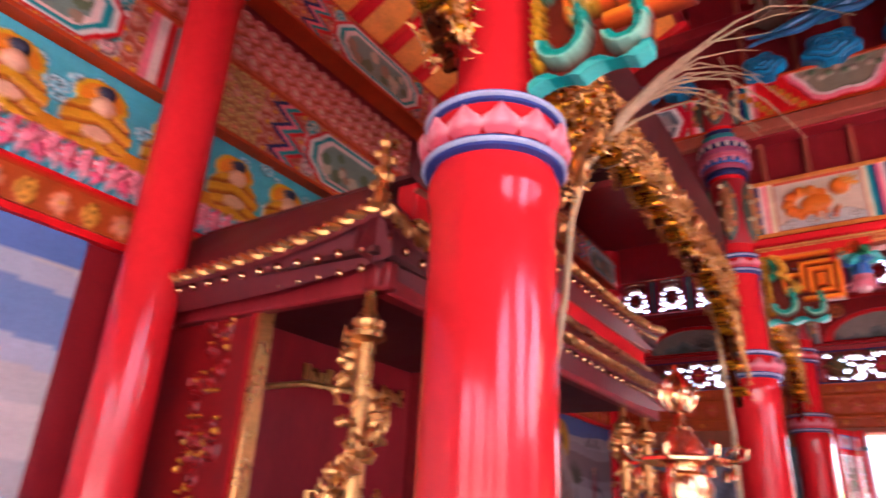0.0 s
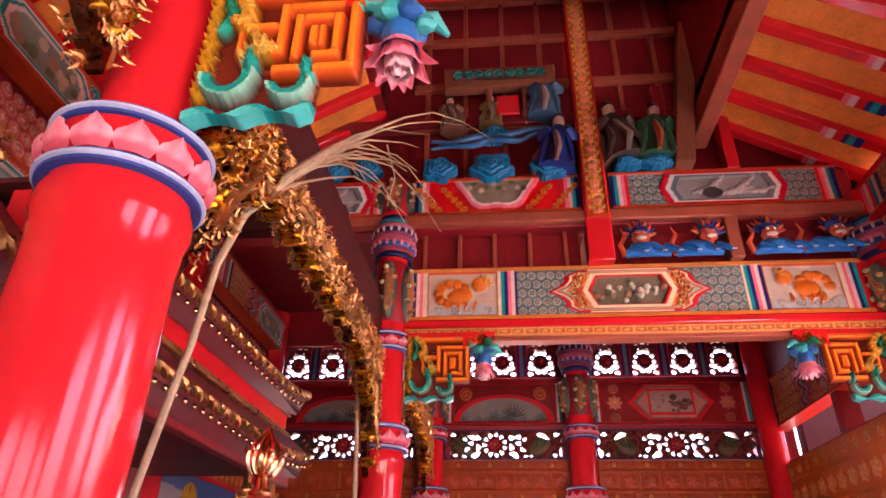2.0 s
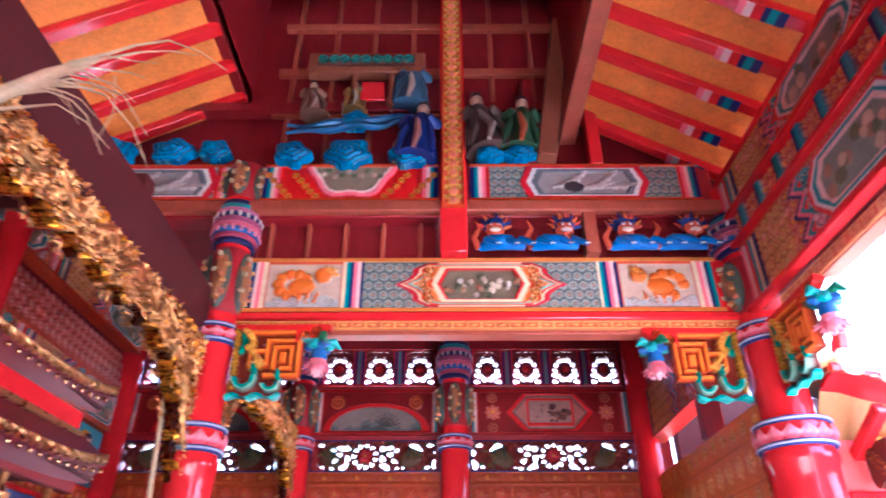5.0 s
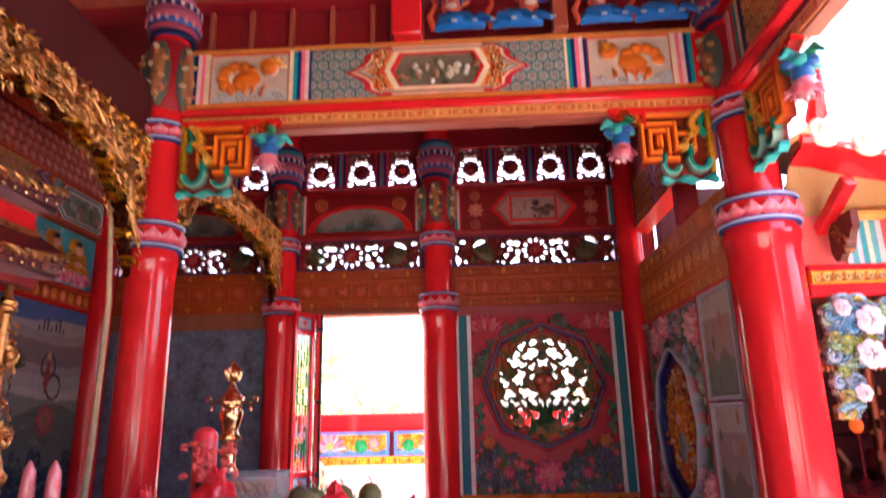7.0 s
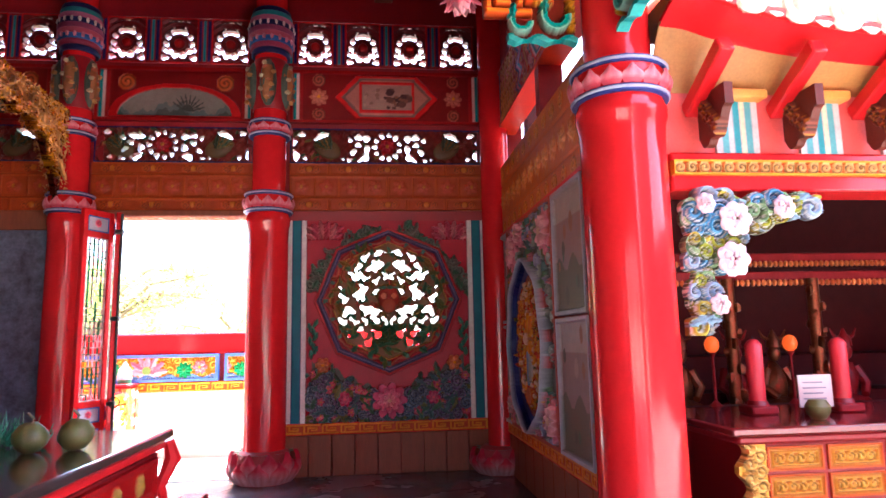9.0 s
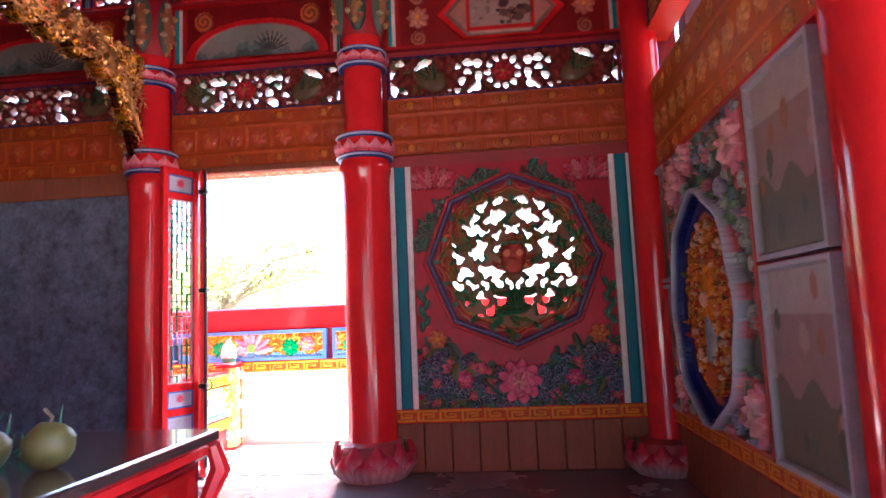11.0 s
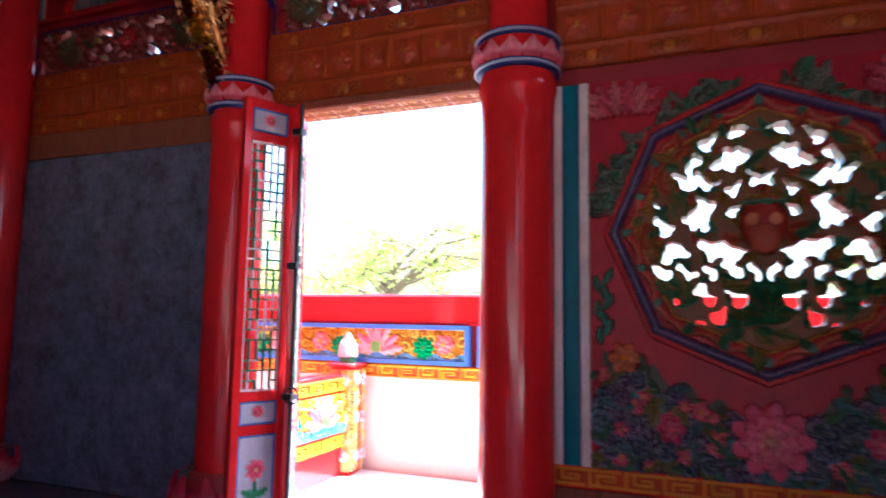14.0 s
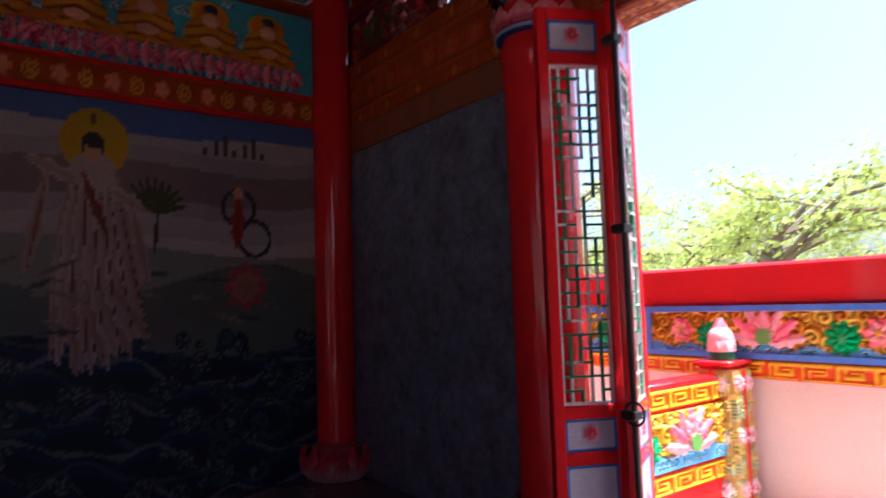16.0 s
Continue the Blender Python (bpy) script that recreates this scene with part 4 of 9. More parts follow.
def mural(y0, y1, figure):
    w, h = y1 - y0, 2.42
    p = Panel(w, h, 0.016, (0.5, 0.46, 0.45))
    X, Z = p.X, p.Z
    band = np.sin(Z * 7 + 0.7 * np.sin(X * 1.1) + 0.35 * np.sin(X * 2.7 + 1))
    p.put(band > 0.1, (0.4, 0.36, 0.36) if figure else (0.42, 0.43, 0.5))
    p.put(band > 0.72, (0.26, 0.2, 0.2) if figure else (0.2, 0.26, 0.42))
    p.put(band < -0.75, (0.62, 0.55, 0.52))
    p.put(Z > h - 0.16 + 0.03 * np.sin(X * 3), (0.14, 0.2, 0.4))
    sea = 0.95 + 0.1 * np.sin(X * 2.2) if figure else 0.7 + 0.12 * np.sin(X * 2.2)
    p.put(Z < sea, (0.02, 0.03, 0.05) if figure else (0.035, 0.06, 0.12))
    for k in range(8):
        crest = sea - 0.12 * k + 0.05 * np.sin(X * (4 + k) + k * 1.3) + 0.03 * np.sin(X * 13 + k)
        p.put((Z < crest) & (Z > crest - 0.025 - 0.012 * np.sin(X * 20 + k)), (0.15, 0.16, 0.17) if k % 2 else (0.07, 0.09, 0.11))
        p.put((Z < crest - 0.04) & (Z > crest - 0.07), (0.02, 0.04, 0.1))
    if figure:
        p.put((Z < 1.55 + 0.06 * np.sin(X * 2)) & (Z > sea), (0.3, 0.3, 0.26))
        p.put((Z < 1.35 + 0.1 * np.sin(X * 3 + 1)) & (Z > sea), (0.15, 0.17, 0.15))
        fx = 9.42 - y0
        p.disc(fx, 2.16, 0.2, (0.62, 0.4, 0.08))
        p.disc(fx - 0.01, 2.13, 0.085, (0.05, 0.04, 0.04), sx=0.8).disc(fx - 0.01, 2.3, 0.035, (0.2, 0.12, 0.06), sx=0.6)
        p.disc(fx - 0.015, 2.1, 0.06, C["skin"], sx=0.75)
        # long robe of falling folds, drifting to one side at the hem
        for k in range(13):
            u = k / 12
            p.leaf(fx - 0.13 + 0.25 * u, 2.02, 1.12 + 0.1 * math.sin(k * 2.1), 0.055, -1.66 + 0.26 * u, (0.5, 0.41, 0.37) if k % 2 else (0.43, 0.33, 0.3), 0.0)
        for k in range(7):
            p.leaf(fx - 0.1 + 0.03 * k, 1.35, 0.56 - 0.02 * k, 0.06, -1.55 + 0.1 * k, (0.48, 0.39, 0.36) if k % 2 else (0.4, 0.3, 0.27), 0.0)
        for k in range(6):
            p.leaf(fx - 0.1 + 0.045 * k, 1.9, 1.0, 0.006, -1.6 + 0.05 * k, (0.2, 0.07, 0.06), 0.0)
        p.disc(fx - 0.01, 1.98, 0.12, (0.52, 0.42, 0.38), sx=1.1).leaf(fx - 0.07, 1.98, 0.42, 0.035, -1.2, (0.24, 0.08, 0.06), 0.0)
        # sleeves
        p.leaf(fx - 0.08, 1.92, 0.34, 0.05, 2.75, (0.5, 0.4, 0.36), 0.0).leaf(fx - 0.26, 1.98, 0.62, 0.055, -1.75, (0.46, 0.34, 0.3), 0.0).leaf(fx - 0.27, 1.9, 0.5, 0.012, -1.75, (0.3, 0.12, 0.09), 0.0)
        p.leaf(fx + 0.06, 1.9, 0.3, 0.05, -0.5, (0.5, 0.4, 0.36), 0.0).leaf(fx + 0.22, 1.8, 0.5, 0.05, -1.35, (0.44, 0.32, 0.29), 0.0)
        p.disc(fx - 0.015, 2.1, 0.06, C["skin"], sx=0.75).disc(fx - 0.015, 2.17, 0.05, (0.05, 0.04, 0.04), sx=1.1)
        # foam and cloud curls
        mr = np.random.RandomState(19)
        for k in range(110):
            x, z = mr.uniform(0, w), mr.uniform(0.05, 1.0)
            if abs(x - fx) < 0.2 and z > 0.75:
                continue
            p.scroll(x, z, mr.uniform(0.03, 0.085), (0.045, 0.07, 0.09), 0.0, mr.uniform(1.0, 1.8), mr.choice([-1, 1]), lip=(0.2, 0.21, 0.22) if k % 3 else (0.06, 0.1, 0.14))
        for k in range(36):
            x, z = mr.uniform(0, w), mr.uniform(1.05, 1.5)
            if abs(x - fx) > 0.25:
                p.leaf(x, z, mr.uniform(0.12, 0.3), 0.02, mr.uniform(-0.4, 0.4), [(0.1, 0.12, 0.09), (0.24, 0.2, 0.17), (0.3, 0.28, 0.26)][k % 3], 0.0)
        for k in range(9):
            p.leaf(fx + 0.35, 1.75, 0.24, 0.025, 0.3 + k * 0.24, (0.09, 0.09, 0.05), 0.0)
        p.leaf(fx + 0.36, 1.5, 0.28, 0.02, 1.5, (0.1, 0.07, 0.04), 0.0)
        gx = 10.35 - y0
        p.ring(gx, 1.82, 0.1, 0.13, (0.05, 0.05, 0.06)).ring(gx + 0.12, 1.62, 0.1, 0.13, (0.05, 0.05, 0.06))
        p.leaf(gx - 0.02, 1.55, 0.35, 0.06, 1.5, (0.4, 0.08, 0.08), 0.0).disc(gx, 1.92, 0.04, C["skin"])
        p.flower(gx + 0.05, 1.3, 0.16, 8, (0.4, 0.12, 0.12), (0.45, 0.2, 0.16), (0.3, 0.2, 0.1), 0.0)
        for k in range(7):
            p.rect(10.1 - y0 + k * 0.07, 10.13 - y0 + k * 0.07, 2.16, 2.2 + 0.05 * (k % 3), (0.1, 0.08, 0.07))
    p.grime(0.12, 1.5, 7)
    # the figure mural's colours are scaled down for the dimness of the rear bay
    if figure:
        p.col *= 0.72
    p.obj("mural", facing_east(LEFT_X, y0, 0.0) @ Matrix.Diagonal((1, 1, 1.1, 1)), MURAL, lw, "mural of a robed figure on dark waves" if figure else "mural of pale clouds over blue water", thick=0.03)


mural(-1.0, 3.9, False)
mural(4.2, 7.9, False)
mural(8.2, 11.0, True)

# niche band with seated figures on lotus thrones
p = Panel(12.2, 0.2, 0.014, (0.34, 0.08, 0.04))
for i in range(40):
    x = 0.15 + i * 0.305
    p.flower(x, 0.1, 0.055, 5, (0.6, 0.2, 0.12), (0.66, 0.3, 0.2), C["gold"], 0.015)
    p.scroll(x + 0.15, 0.1, 0.05, (0.62, 0.3, 0.1), 0.012)
p.rect(0, 12.2, 0, 0.03, C["red"], 0.03).rect(0, 12.2, 0.175, 0.2, C["red"], 0.03)
p.obj("flower_band", facing_east(LEFT_X, -1.0, 2.665) @ Matrix.Diagonal((1, 1, 1.28, 1)), PAINT, lw, "orange band of carved flowers", thick=0.03)
p = Panel(10.8, 0.76, 0.012, (0.14, 0.4, 0.46))
X, Z = p.X, p.Z
rs = np.random.RandomState(2)
for k in range(260):
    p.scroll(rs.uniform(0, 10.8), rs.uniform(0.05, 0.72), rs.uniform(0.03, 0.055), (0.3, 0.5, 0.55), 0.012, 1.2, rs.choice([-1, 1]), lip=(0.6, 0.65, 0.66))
for i in range(28):
    x = 0.19 + i * 0.372
    p.disc(x, 0.56, 0.125, (0.62, 0.36, 0.08), 0.012)
    p.disc(x, 0.56, 0.1, (0.66, 0.24, 0.06), 0.014)
    p.put((np.abs(X - x) < 0.2 - 0.25 * np.clip(Z - 0.22, 0, 1)) & (Z > 0.2) & (Z < 0.3), (0.5, 0.2, 0.05), 0.05)
    body = np.hypot((X - x) / 0.16, (Z - 0.36) / 0.17)
    p.put(body < 1, (0.56, 0.27, 0.07), 0.045)
    p.put((body < 1) & (np.sin(Z * 70 + np.abs(X - x) * 30) > 0.55), (0.34, 0.11, 0.03), 0.03)
    p.disc(x, 0.31, 0.045, C["skin"], 0.06, sx=1.5)
    p.disc(x, 0.5, 0.065, C["skin"], 0.03, dome=0.05, sx=0.85)
    p.disc(x, 0.6, 0.042, (0.03, 0.03, 0.05), 0.03, dome=0.04, sx=1.1)
    for k in range(-3, 4):
        p.leaf(x + k * 0.055, 0.01, 0.21, 0.04, 1.57 - k * 0.12, (0.66, 0.13, 0.2) if k % 2 else (0.72, 0.32, 0.36), 0.06)
        p.leaf(x + k * 0.06, 0.2, -0.14, 0.036, 1.57 + k * 0.16, (0.72, 0.25, 0.3), 0.06)
p.obj("niche_band", facing_east(LEFT_X, -1.12, 2.925) @ Matrix.Diagonal((1.142, 1, 0.84, 1)), PAINT, lw, "turquoise band with carved seated figures on pink lotus thrones", thick=0.03)


def brocade_beam(w, h, seed=0, flip=False, res=0.012):
    """A painted beam face: stripes, flower fields, zigzag and a long cartouche."""
    p = Panel(w, h, res, (0.45, 0.12, 0.08))
    p.brocade(0, w, 0, h, h / 5.0, (0.36, 0.09, 0.06), (0.52, 0.24, 0.18), C["gold"], 0.012)
    span = 2.6
    n = max(1, round(w / span))
    for i in range(n):
        o = i * w / n
        L = w / n
        p.stripes(o, o + 0.3, 0, h, [C["pink"], C["pale"], C["red"], C["teal"], C["cream"], C["navy"]])
        p.brocade(o + 0.32, o + 0.32 + L * 0.2, 0.03, h - 0.03, h / 5.5, (0.36, 0.15, 0.08), (0.58, 0.36, 0.16), (0.62, 0.24, 0.16), 0.012)
        for k in range(int(L * 10)):
            p.flower(o + 0.36 + (k * 0.618 % 1) * (L - 0.4), 0.06 + (k * 0.37 % 1) * (h - 0.12), 0.035, 5, (0.58, 0.22, 0.18), (0.64, 0.34, 0.26), C["gold"], 0.018, k)
        zx = o + 0.4 + L * 0.24
        for k, c in enumerate((C["navy"], C["pink"], C["teal"], C["red"])):
            m = np.abs(p.X - zx - k * 0.05 - 0.07 * (np.abs(((p.Z / h * 3) % 1) - 0.5) * 4 - 1)) < 0.026
            p.put(m & (p.Z > 0.02) & (p.Z < h - 0.02), c, 0.012)
        lz = np.abs(p.X - zx - 0.42) / 0.17 + np.abs(p.Z - h / 2) / (h * 0.44)
        p.put(lz < 1, (0.56, 0.09, 0.04), 0.024).put(lz < 0.84, (0.62, 0.4, 0.2), 0.018).put(lz < 0.72, (0.4, 0.08, 0.05), 0.01)
        p.flower(zx + 0.42, h / 2, min(0.08, h * 0.2), 6, (0.6, 0.24, 0.2), (0.66, 0.4, 0.3), C["gold"], 0.03)
        cx, cz = o + L * 0.72, h / 2
        for sx in (-1, 1):
            for k in range(4):
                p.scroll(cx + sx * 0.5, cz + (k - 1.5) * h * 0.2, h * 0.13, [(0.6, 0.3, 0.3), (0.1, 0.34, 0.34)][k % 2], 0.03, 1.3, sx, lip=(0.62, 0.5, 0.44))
        q = np.maximum(np.abs(p.X - cx) / 0.55 + np.maximum(0, np.abs(p.Z - cz) / h - 0.12), np.abs(p.Z - cz) / (h * 0.42))
        p.put(q < 1, C["red"], 0.02).put(q < 0.93, C["white"], 0.014).put(q < 0.86, C["teal"], 0.02).put(q < 0.78, C["pale"], 0.012).put(q < 0.68, (0.2, 0.24, 0.2), 0.004)
        rs = np.random.RandomState(seed + i)
        for k in range(14):
            p.disc(cx + rs.uniform(-0.34, 0.34), cz + rs.uniform(-0.2, 0.2) * h, rs.uniform(0.03, 0.06), [(0.12, 0.14, 0.08), (0.5, 0.4, 0.3), (0.3, 0.2, 0.14)][k % 3], 0.01)
    p.rect(0, w, 0, 0.03, C["orange"], 0.02).rect(0, w, h - 0.03, h, C["orange"], 0.02)
    p.grime(0.2, 2, seed)
    return p


brocade_beam(12.2, 0.5, 3).obj("painted_beam", facing_east(LEFT_X + 0.05, -1.0, 3.58), PAINT, lw, "brocade painted wall beam with cartouches", thick=0.08)
p = Panel(12.2, 0.5, 0.014, (0.38, 0.1, 0.07))
p.brocade(0, 12.2, 0, 0.5, 0.125, (0.42, 0.1, 0.06), (0.66, 0.26, 0.24), (0.75, 0.5, 0.4), 0.02)
p.obj("blossom_board", pose(LEFT_X + 0.06, -1.0, 4.1, 0, 0, 90) @ pose(0, 0, 0, -12), PAINT, lw, "board covered in rows of carved pink blossoms", thick=0.05)
brocade_beam(12.2, 0.42, 9).obj("painted_beam_upper", facing_east(LEFT_X + 0.16, -1.0, 4.6), PAINT, lw, "upper painted wall beam with cartouches", thick=0.16)

# ---- side wall on the high x side ----
ew = thing("wall_east", "side wall with carved painted panels in silver frames", "wall", kind="structure")
Y0, Y1 = 8.2, 11.2
part("wall_core", Solid().box(RIGHT_X + 0.03, RIGHT_X + 0.28, Y0, Y1 + 0.3, 0, 3.1), DEEPRED, ew, smooth=False)
for i in range(10):
    y = Y0 + i * 0.3
    part("board", Solid().box(RIGHT_X - 0.02, RIGHT_X + 0.03, y + 0.003, y + 0.297, 0, 0.38, 0.006), BROWN, ew)
p = Panel(3.0, 0.115, 0.0065, C["red"])
p.fret(0, 3.0, 0.012, 0.103, (0.4, 0.08, 0.025), (0.58, 0.24, 0.07))
p.obj("key_band", facing_west(RIGHT_X - 0.03, Y1, 0.39), PAINT, ew, "ochre key-pattern band", thick=0.06)
p = Panel(3.0, 0.72, 0.012, (0.46, 0.14, 0.05))
for k, (z0, z1) in enumerate(((0.0, 0.17), (0.19, 0.5), (0.52, 0.72))):
    p.rect(0, 3, z0, z1, (0.48, 0.15, 0.055), 0.01)
    for i in range(13):
        x = 0.12 + i * 0.23
        if k == 1:
            p.flower(x, 0.34, 0.1, 5, (0.56, 0.26, 0.12), (0.6, 0.3, 0.15), (0.62, 0.36, 0.14), 0.03)
        else:
            p.scroll(x, (z0 + z1) / 2, 0.06, (0.58, 0.28, 0.12), 0.02, hand=1 if i % 2 else -1)
p.rect(0, 3, 0.0, 0.025, C["red"], 0.03)
p.obj("carved_band", facing_west(RIGHT_X - 0.01, Y1, 2.34), PAINT, ew, "ochre carved band of blossoms", thick=0.04)


def framed_side(y_hi, width, parent, seed):
    """Two upright pictures one above the other in a silver frame."""
    for z0, h in ((0.5, 0.93), (1.45, 0.88)):
        p = Panel(width, h, 0.012, (0.3, 0.22, 0.2))
        rs = np.random.RandomState(seed + int(z0 * 10))
        p.put(p.Z < h * 0.4 + 0.05 * np.sin(p.X * 20), (0.14, 0.13, 0.09))
        p.put(p.Z > h * 0.75, (0.42, 0.38, 0.34))
        for k in range(10):
            p.disc(rs.uniform(0.05, width - 0.05), rs.uniform(0.1, h - 0.1), rs.uniform(0.03, 0.08), [(0.1, 0.1, 0.07), (0.3, 0.16, 0.1), (0.09, 0.14, 0.09), (0.4, 0.3, 0.26)][k % 4], sx=0.6)
        p.border(0, width, 0, h, 0.025, (0.42, 0.42, 0.46), 0.03)
        p.obj("framed_picture", facing_west(RIGHT_X - 0.02, y_hi, z0), PAINT, parent, "landscape picture in a silver-grey frame")


framed_side(11.05, 0.36, ew, 1)
framed_side(9.06, 0.7, ew, 2)
p = Panel(1.6, 1.84, 0.009, (0.1, 0.1, 0.08))
cx, cz = 0.82, 0.745
rs = np.random.RandomState(8)
for k in range(330):
    x, z = rs.uniform(0, 1.6), rs.uniform(0, 1.84)
    t = k % 7
    if t < 3:
        p.leaf(x, z, rs.uniform(0.1, 0.2), 0.04, rs.uniform(0, 6.28), [(0.16, 0.24, 0.14), (0.24, 0.22, 0.12), (0.12, 0.2, 0.18)][t], 0.05)
    elif t < 5:
        p.scroll(x, z, rs.uniform(0.04, 0.08), [(0.34, 0.36, 0.3), (0.3, 0.28, 0.36)][t - 3], 0.05, 1.5, lip=(0.45, 0.45, 0.42))
    elif t == 5:
        p.flower(x, z, rs.uniform(0.045, 0.075), 6, (0.42, 0.16, 0.18), (0.52, 0.26, 0.27), C["gold"], 0.06)
    else:
        p.disc(x, z, 0.05, (0.4, 0.1, 0.09), 0.03)
for x, z, r in ((0.3, 1.6, 0.2), (0.62, 1.72, 0.13), (1.45, 1.6, 0.18), (0.15, 0.2, 0.12), (1.5, 0.2, 0.16)):
    p.flower(x, z, r, 8, (0.6, 0.25, 0.28), (0.7, 0.4, 0.4), (0.6, 0.4, 0.3), 0.09)
a = np.arctan2(p.Z - cz, p.X - cx)
d = np.hypot((p.X - cx) / 0.59, (p.Z - cz) / 0.68) / (1 + 0.03 * np.cos(a * 8))
p.put(d < 1.04, (0.5, 0.5, 0.56), 0.1).put(d < 1.0, C["navy"], 0.06).put(d < 0.96, (0.02, 0.025, 0.12), 0.02).put(d < 0.83, (0.34, 0.08, 0.03), 0.02)
for k in range(560):
    t, r = rs.uniform(0, 6.28), 0.76 * math.sqrt(rs.uniform(0, 1))
    x, z = cx + 0.59 * r * math.cos(t), cz + 0.68 * r * math.sin(t)
    kk = k % 7
    if kk < 3:
        p.leaf(x, z, rs.uniform(0.05, 0.1), 0.024, rs.uniform(0, 6.28), [(0.42, 0.07, 0.04), (0.5, 0.22, 0.07), (0.12, 0.12, 0.04)][kk], 0.07)
    elif kk < 5:
        p.scroll(x, z, rs.uniform(0.03, 0.05), [(0.52, 0.24, 0.07), (0.4, 0.08, 0.05)][kk - 3], 0.07, 1.4, lip=(0.62, 0.4, 0.16))
    elif kk == 5:
        p.disc(x, z, 0.022, (0.58, 0.42, 0.3), 0.07, dome=0.03)
    else:
        p.flower(x, z, 0.04, 6, (0.5, 0.2, 0.06), (0.6, 0.3, 0.1), (0.4, 0.1, 0.04), 0.08)
for j in range(12):
    a = j * 0.5236
    p.leaf(cx + 0.02 * math.cos(a), cz + 0.05 + 0.02 * math.sin(a), 0.2 if 1 < j < 5 else 0.14, 0.03, a, (0.62, 0.28, 0.06) if j % 2 else (0.56, 0.2, 0.05), 0.1)
p.disc(cx, cz + 0.05, 0.05, (0.6, 0.4, 0.3), 0.1, dome=0.05)
p.leaf(cx - 0.01, cz - 0.34, 0.3, 0.045, 1.57, (0.24, 0.28, 0.34), 0.11).leaf(cx + 0.05, cz - 0.3, 0.22, 0.03, 1.3, (0.36, 0.34, 0.3), 0.12)
p.disc(cx, cz - 0.42, 0.07, (0.5, 0.14, 0.05), 0.1, sx=1.5)
p.rel[d < 0.83] *= 0.55
p.border(0, 1.6, 0, 1.84, 0.03, (0.4, 0.1, 0.08), 0.03)
p.obj("carved_medallion", facing_west(RIGHT_X - 0.02, 10.68, 0.5), PAINT, ew, "carved floral panel with an orange oval medallion rimmed in blue", thick=0.05)

# corner posts
for x, y in ((3.36, 11.1), (-3.16, 11.08)):
    Solid().lathe(x, y, [(0.15, 0), (0.15, 5.2)], 24).obj("corner_post", RED, None, "red lacquered round post in the wall corner", "post", kind="structure")

# ---- front wall behind the walk, mostly open ----
fw = thing("wall_south", "plain red front wall with wide door openings", "wall", kind="structure")
for x0, x1, z0, z1 in ((-3.6, -2.4, 0, 5.6), (3.3, 3.8, 0, 5.6), (-2.4, 3.3, 2.7, 5.6), (-0.7, -0.4, 0, 2.7), (1.6, 1.9, 0, 2.7)):
    part("wall_block", Solid().box(x0, x1, -1.45, -1.2, z0, z1), DEEPRED, fw, smooth=False)

# ---- roof ----
RIDGE_X, RIDGE_Z = 0.35, 7.1
for name, xa, za in (("ceiling_east", 4.1, 4.95), ("ceiling_west", -3.55, 5.05)):
    s = Solid()
    dx, dz = xa - RIDGE_X, za - RIDGE_Z
    L = math.hypot(dx, dz)
    ux, uz = dx / L, dz / L
    nx, nz = (-uz, ux) if dx > 0 else (uz, -ux)
    sgn = 1 if dx > 0 else -1
    start = (2.03 if sgn > 0 else 1.7) / L
    xr, zr = RIDGE_X + dx * start, RIDGE_Z + dz * start
    vs = [(xr, -1.4, zr), (xa, -1.4, za), (xa, 8.3, za), (xr, 8.3, zr)]
    Solid().box(min(xr, xr + 0.1 * sgn), max(xr, xr + 0.1 * sgn), -1.4, 8.3, zr - 0.05, 8.4).obj("wall_lantern", DARKRED, kind="structure", label="dark red board wall of the raised roof", category="wall", smooth=False)
    s.add(vs + [(x, y, z + 0.12) for x, y, z in vs], [(0, 1, 2, 3), (7, 6, 5, 4), (0, 4, 5, 1), (1, 5, 6, 2), (2, 6, 7, 3), (3, 7, 4, 0)])
    s.obj(name, PLANK, kind="structure", label="orange roof boards between red rafters", category="ceiling", smooth=False)
    for k in range(22):
        y = -1.2 + k * 0.44
        s0 = 2.05 if sgn > 0 else 1.72
        r = Solid().box(s0, L, -0.055, 0.055, -0.1, -0.002, 0.01)
        m = Matrix(((ux, 0, -uz * sgn, RIDGE_X), (0, 1, 0, y), (uz, 0, ux * sgn, RIDGE_Z), (0, 0, 0, 1)))
        ob = r.obj("rafter", RED, None, "red painted roof rafter with a striped end", "rafter", "roof rafters", "structure")
        ob.matrix_world = m
        e = Panel(0.36, 0.12, 0.015, C["red"])
        e.stripes(0, 0.36, 0, 0.12, [C["pink"], C["pale"], C["red"], C["navy"], C["teal"], C["navy"]], 0.002)
        eo = e.obj("rafter_end", m @ pose(L - 1.15, -0.06, -0.107, -90) if sgn > 0 else m @ pose(L - 1.15, -0.06, -0.107, -90), PAINT, ob, "striped rafter end", thick=0.003)
        eo.matrix_world = m @ pose(L - 1.15, 0.06, -0.106, 90)
        if sgn > 0:
            e.obj("rafter_end", m @ pose(s0 + 0.04, 0.06, -0.106, 90), PAINT, ob, "striped rafter end", thick=0.003)
    if sgn > 0:
        Solid().box(2.05, 2.22, -1.3, 8.2, 5.72, 5.98, 0.012).obj("roof_purlin", ORANGE, None, "ochre carved purlin carrying the rafters", "beam", kind="structure")
Solid().box(-3.6, 4.1, 8.25, 11.5, 5.3, 5.42).obj("ceiling_rear", DARKRED, kind="structure", label="dark red boards over the rear bay", category="ceiling", smooth=False)
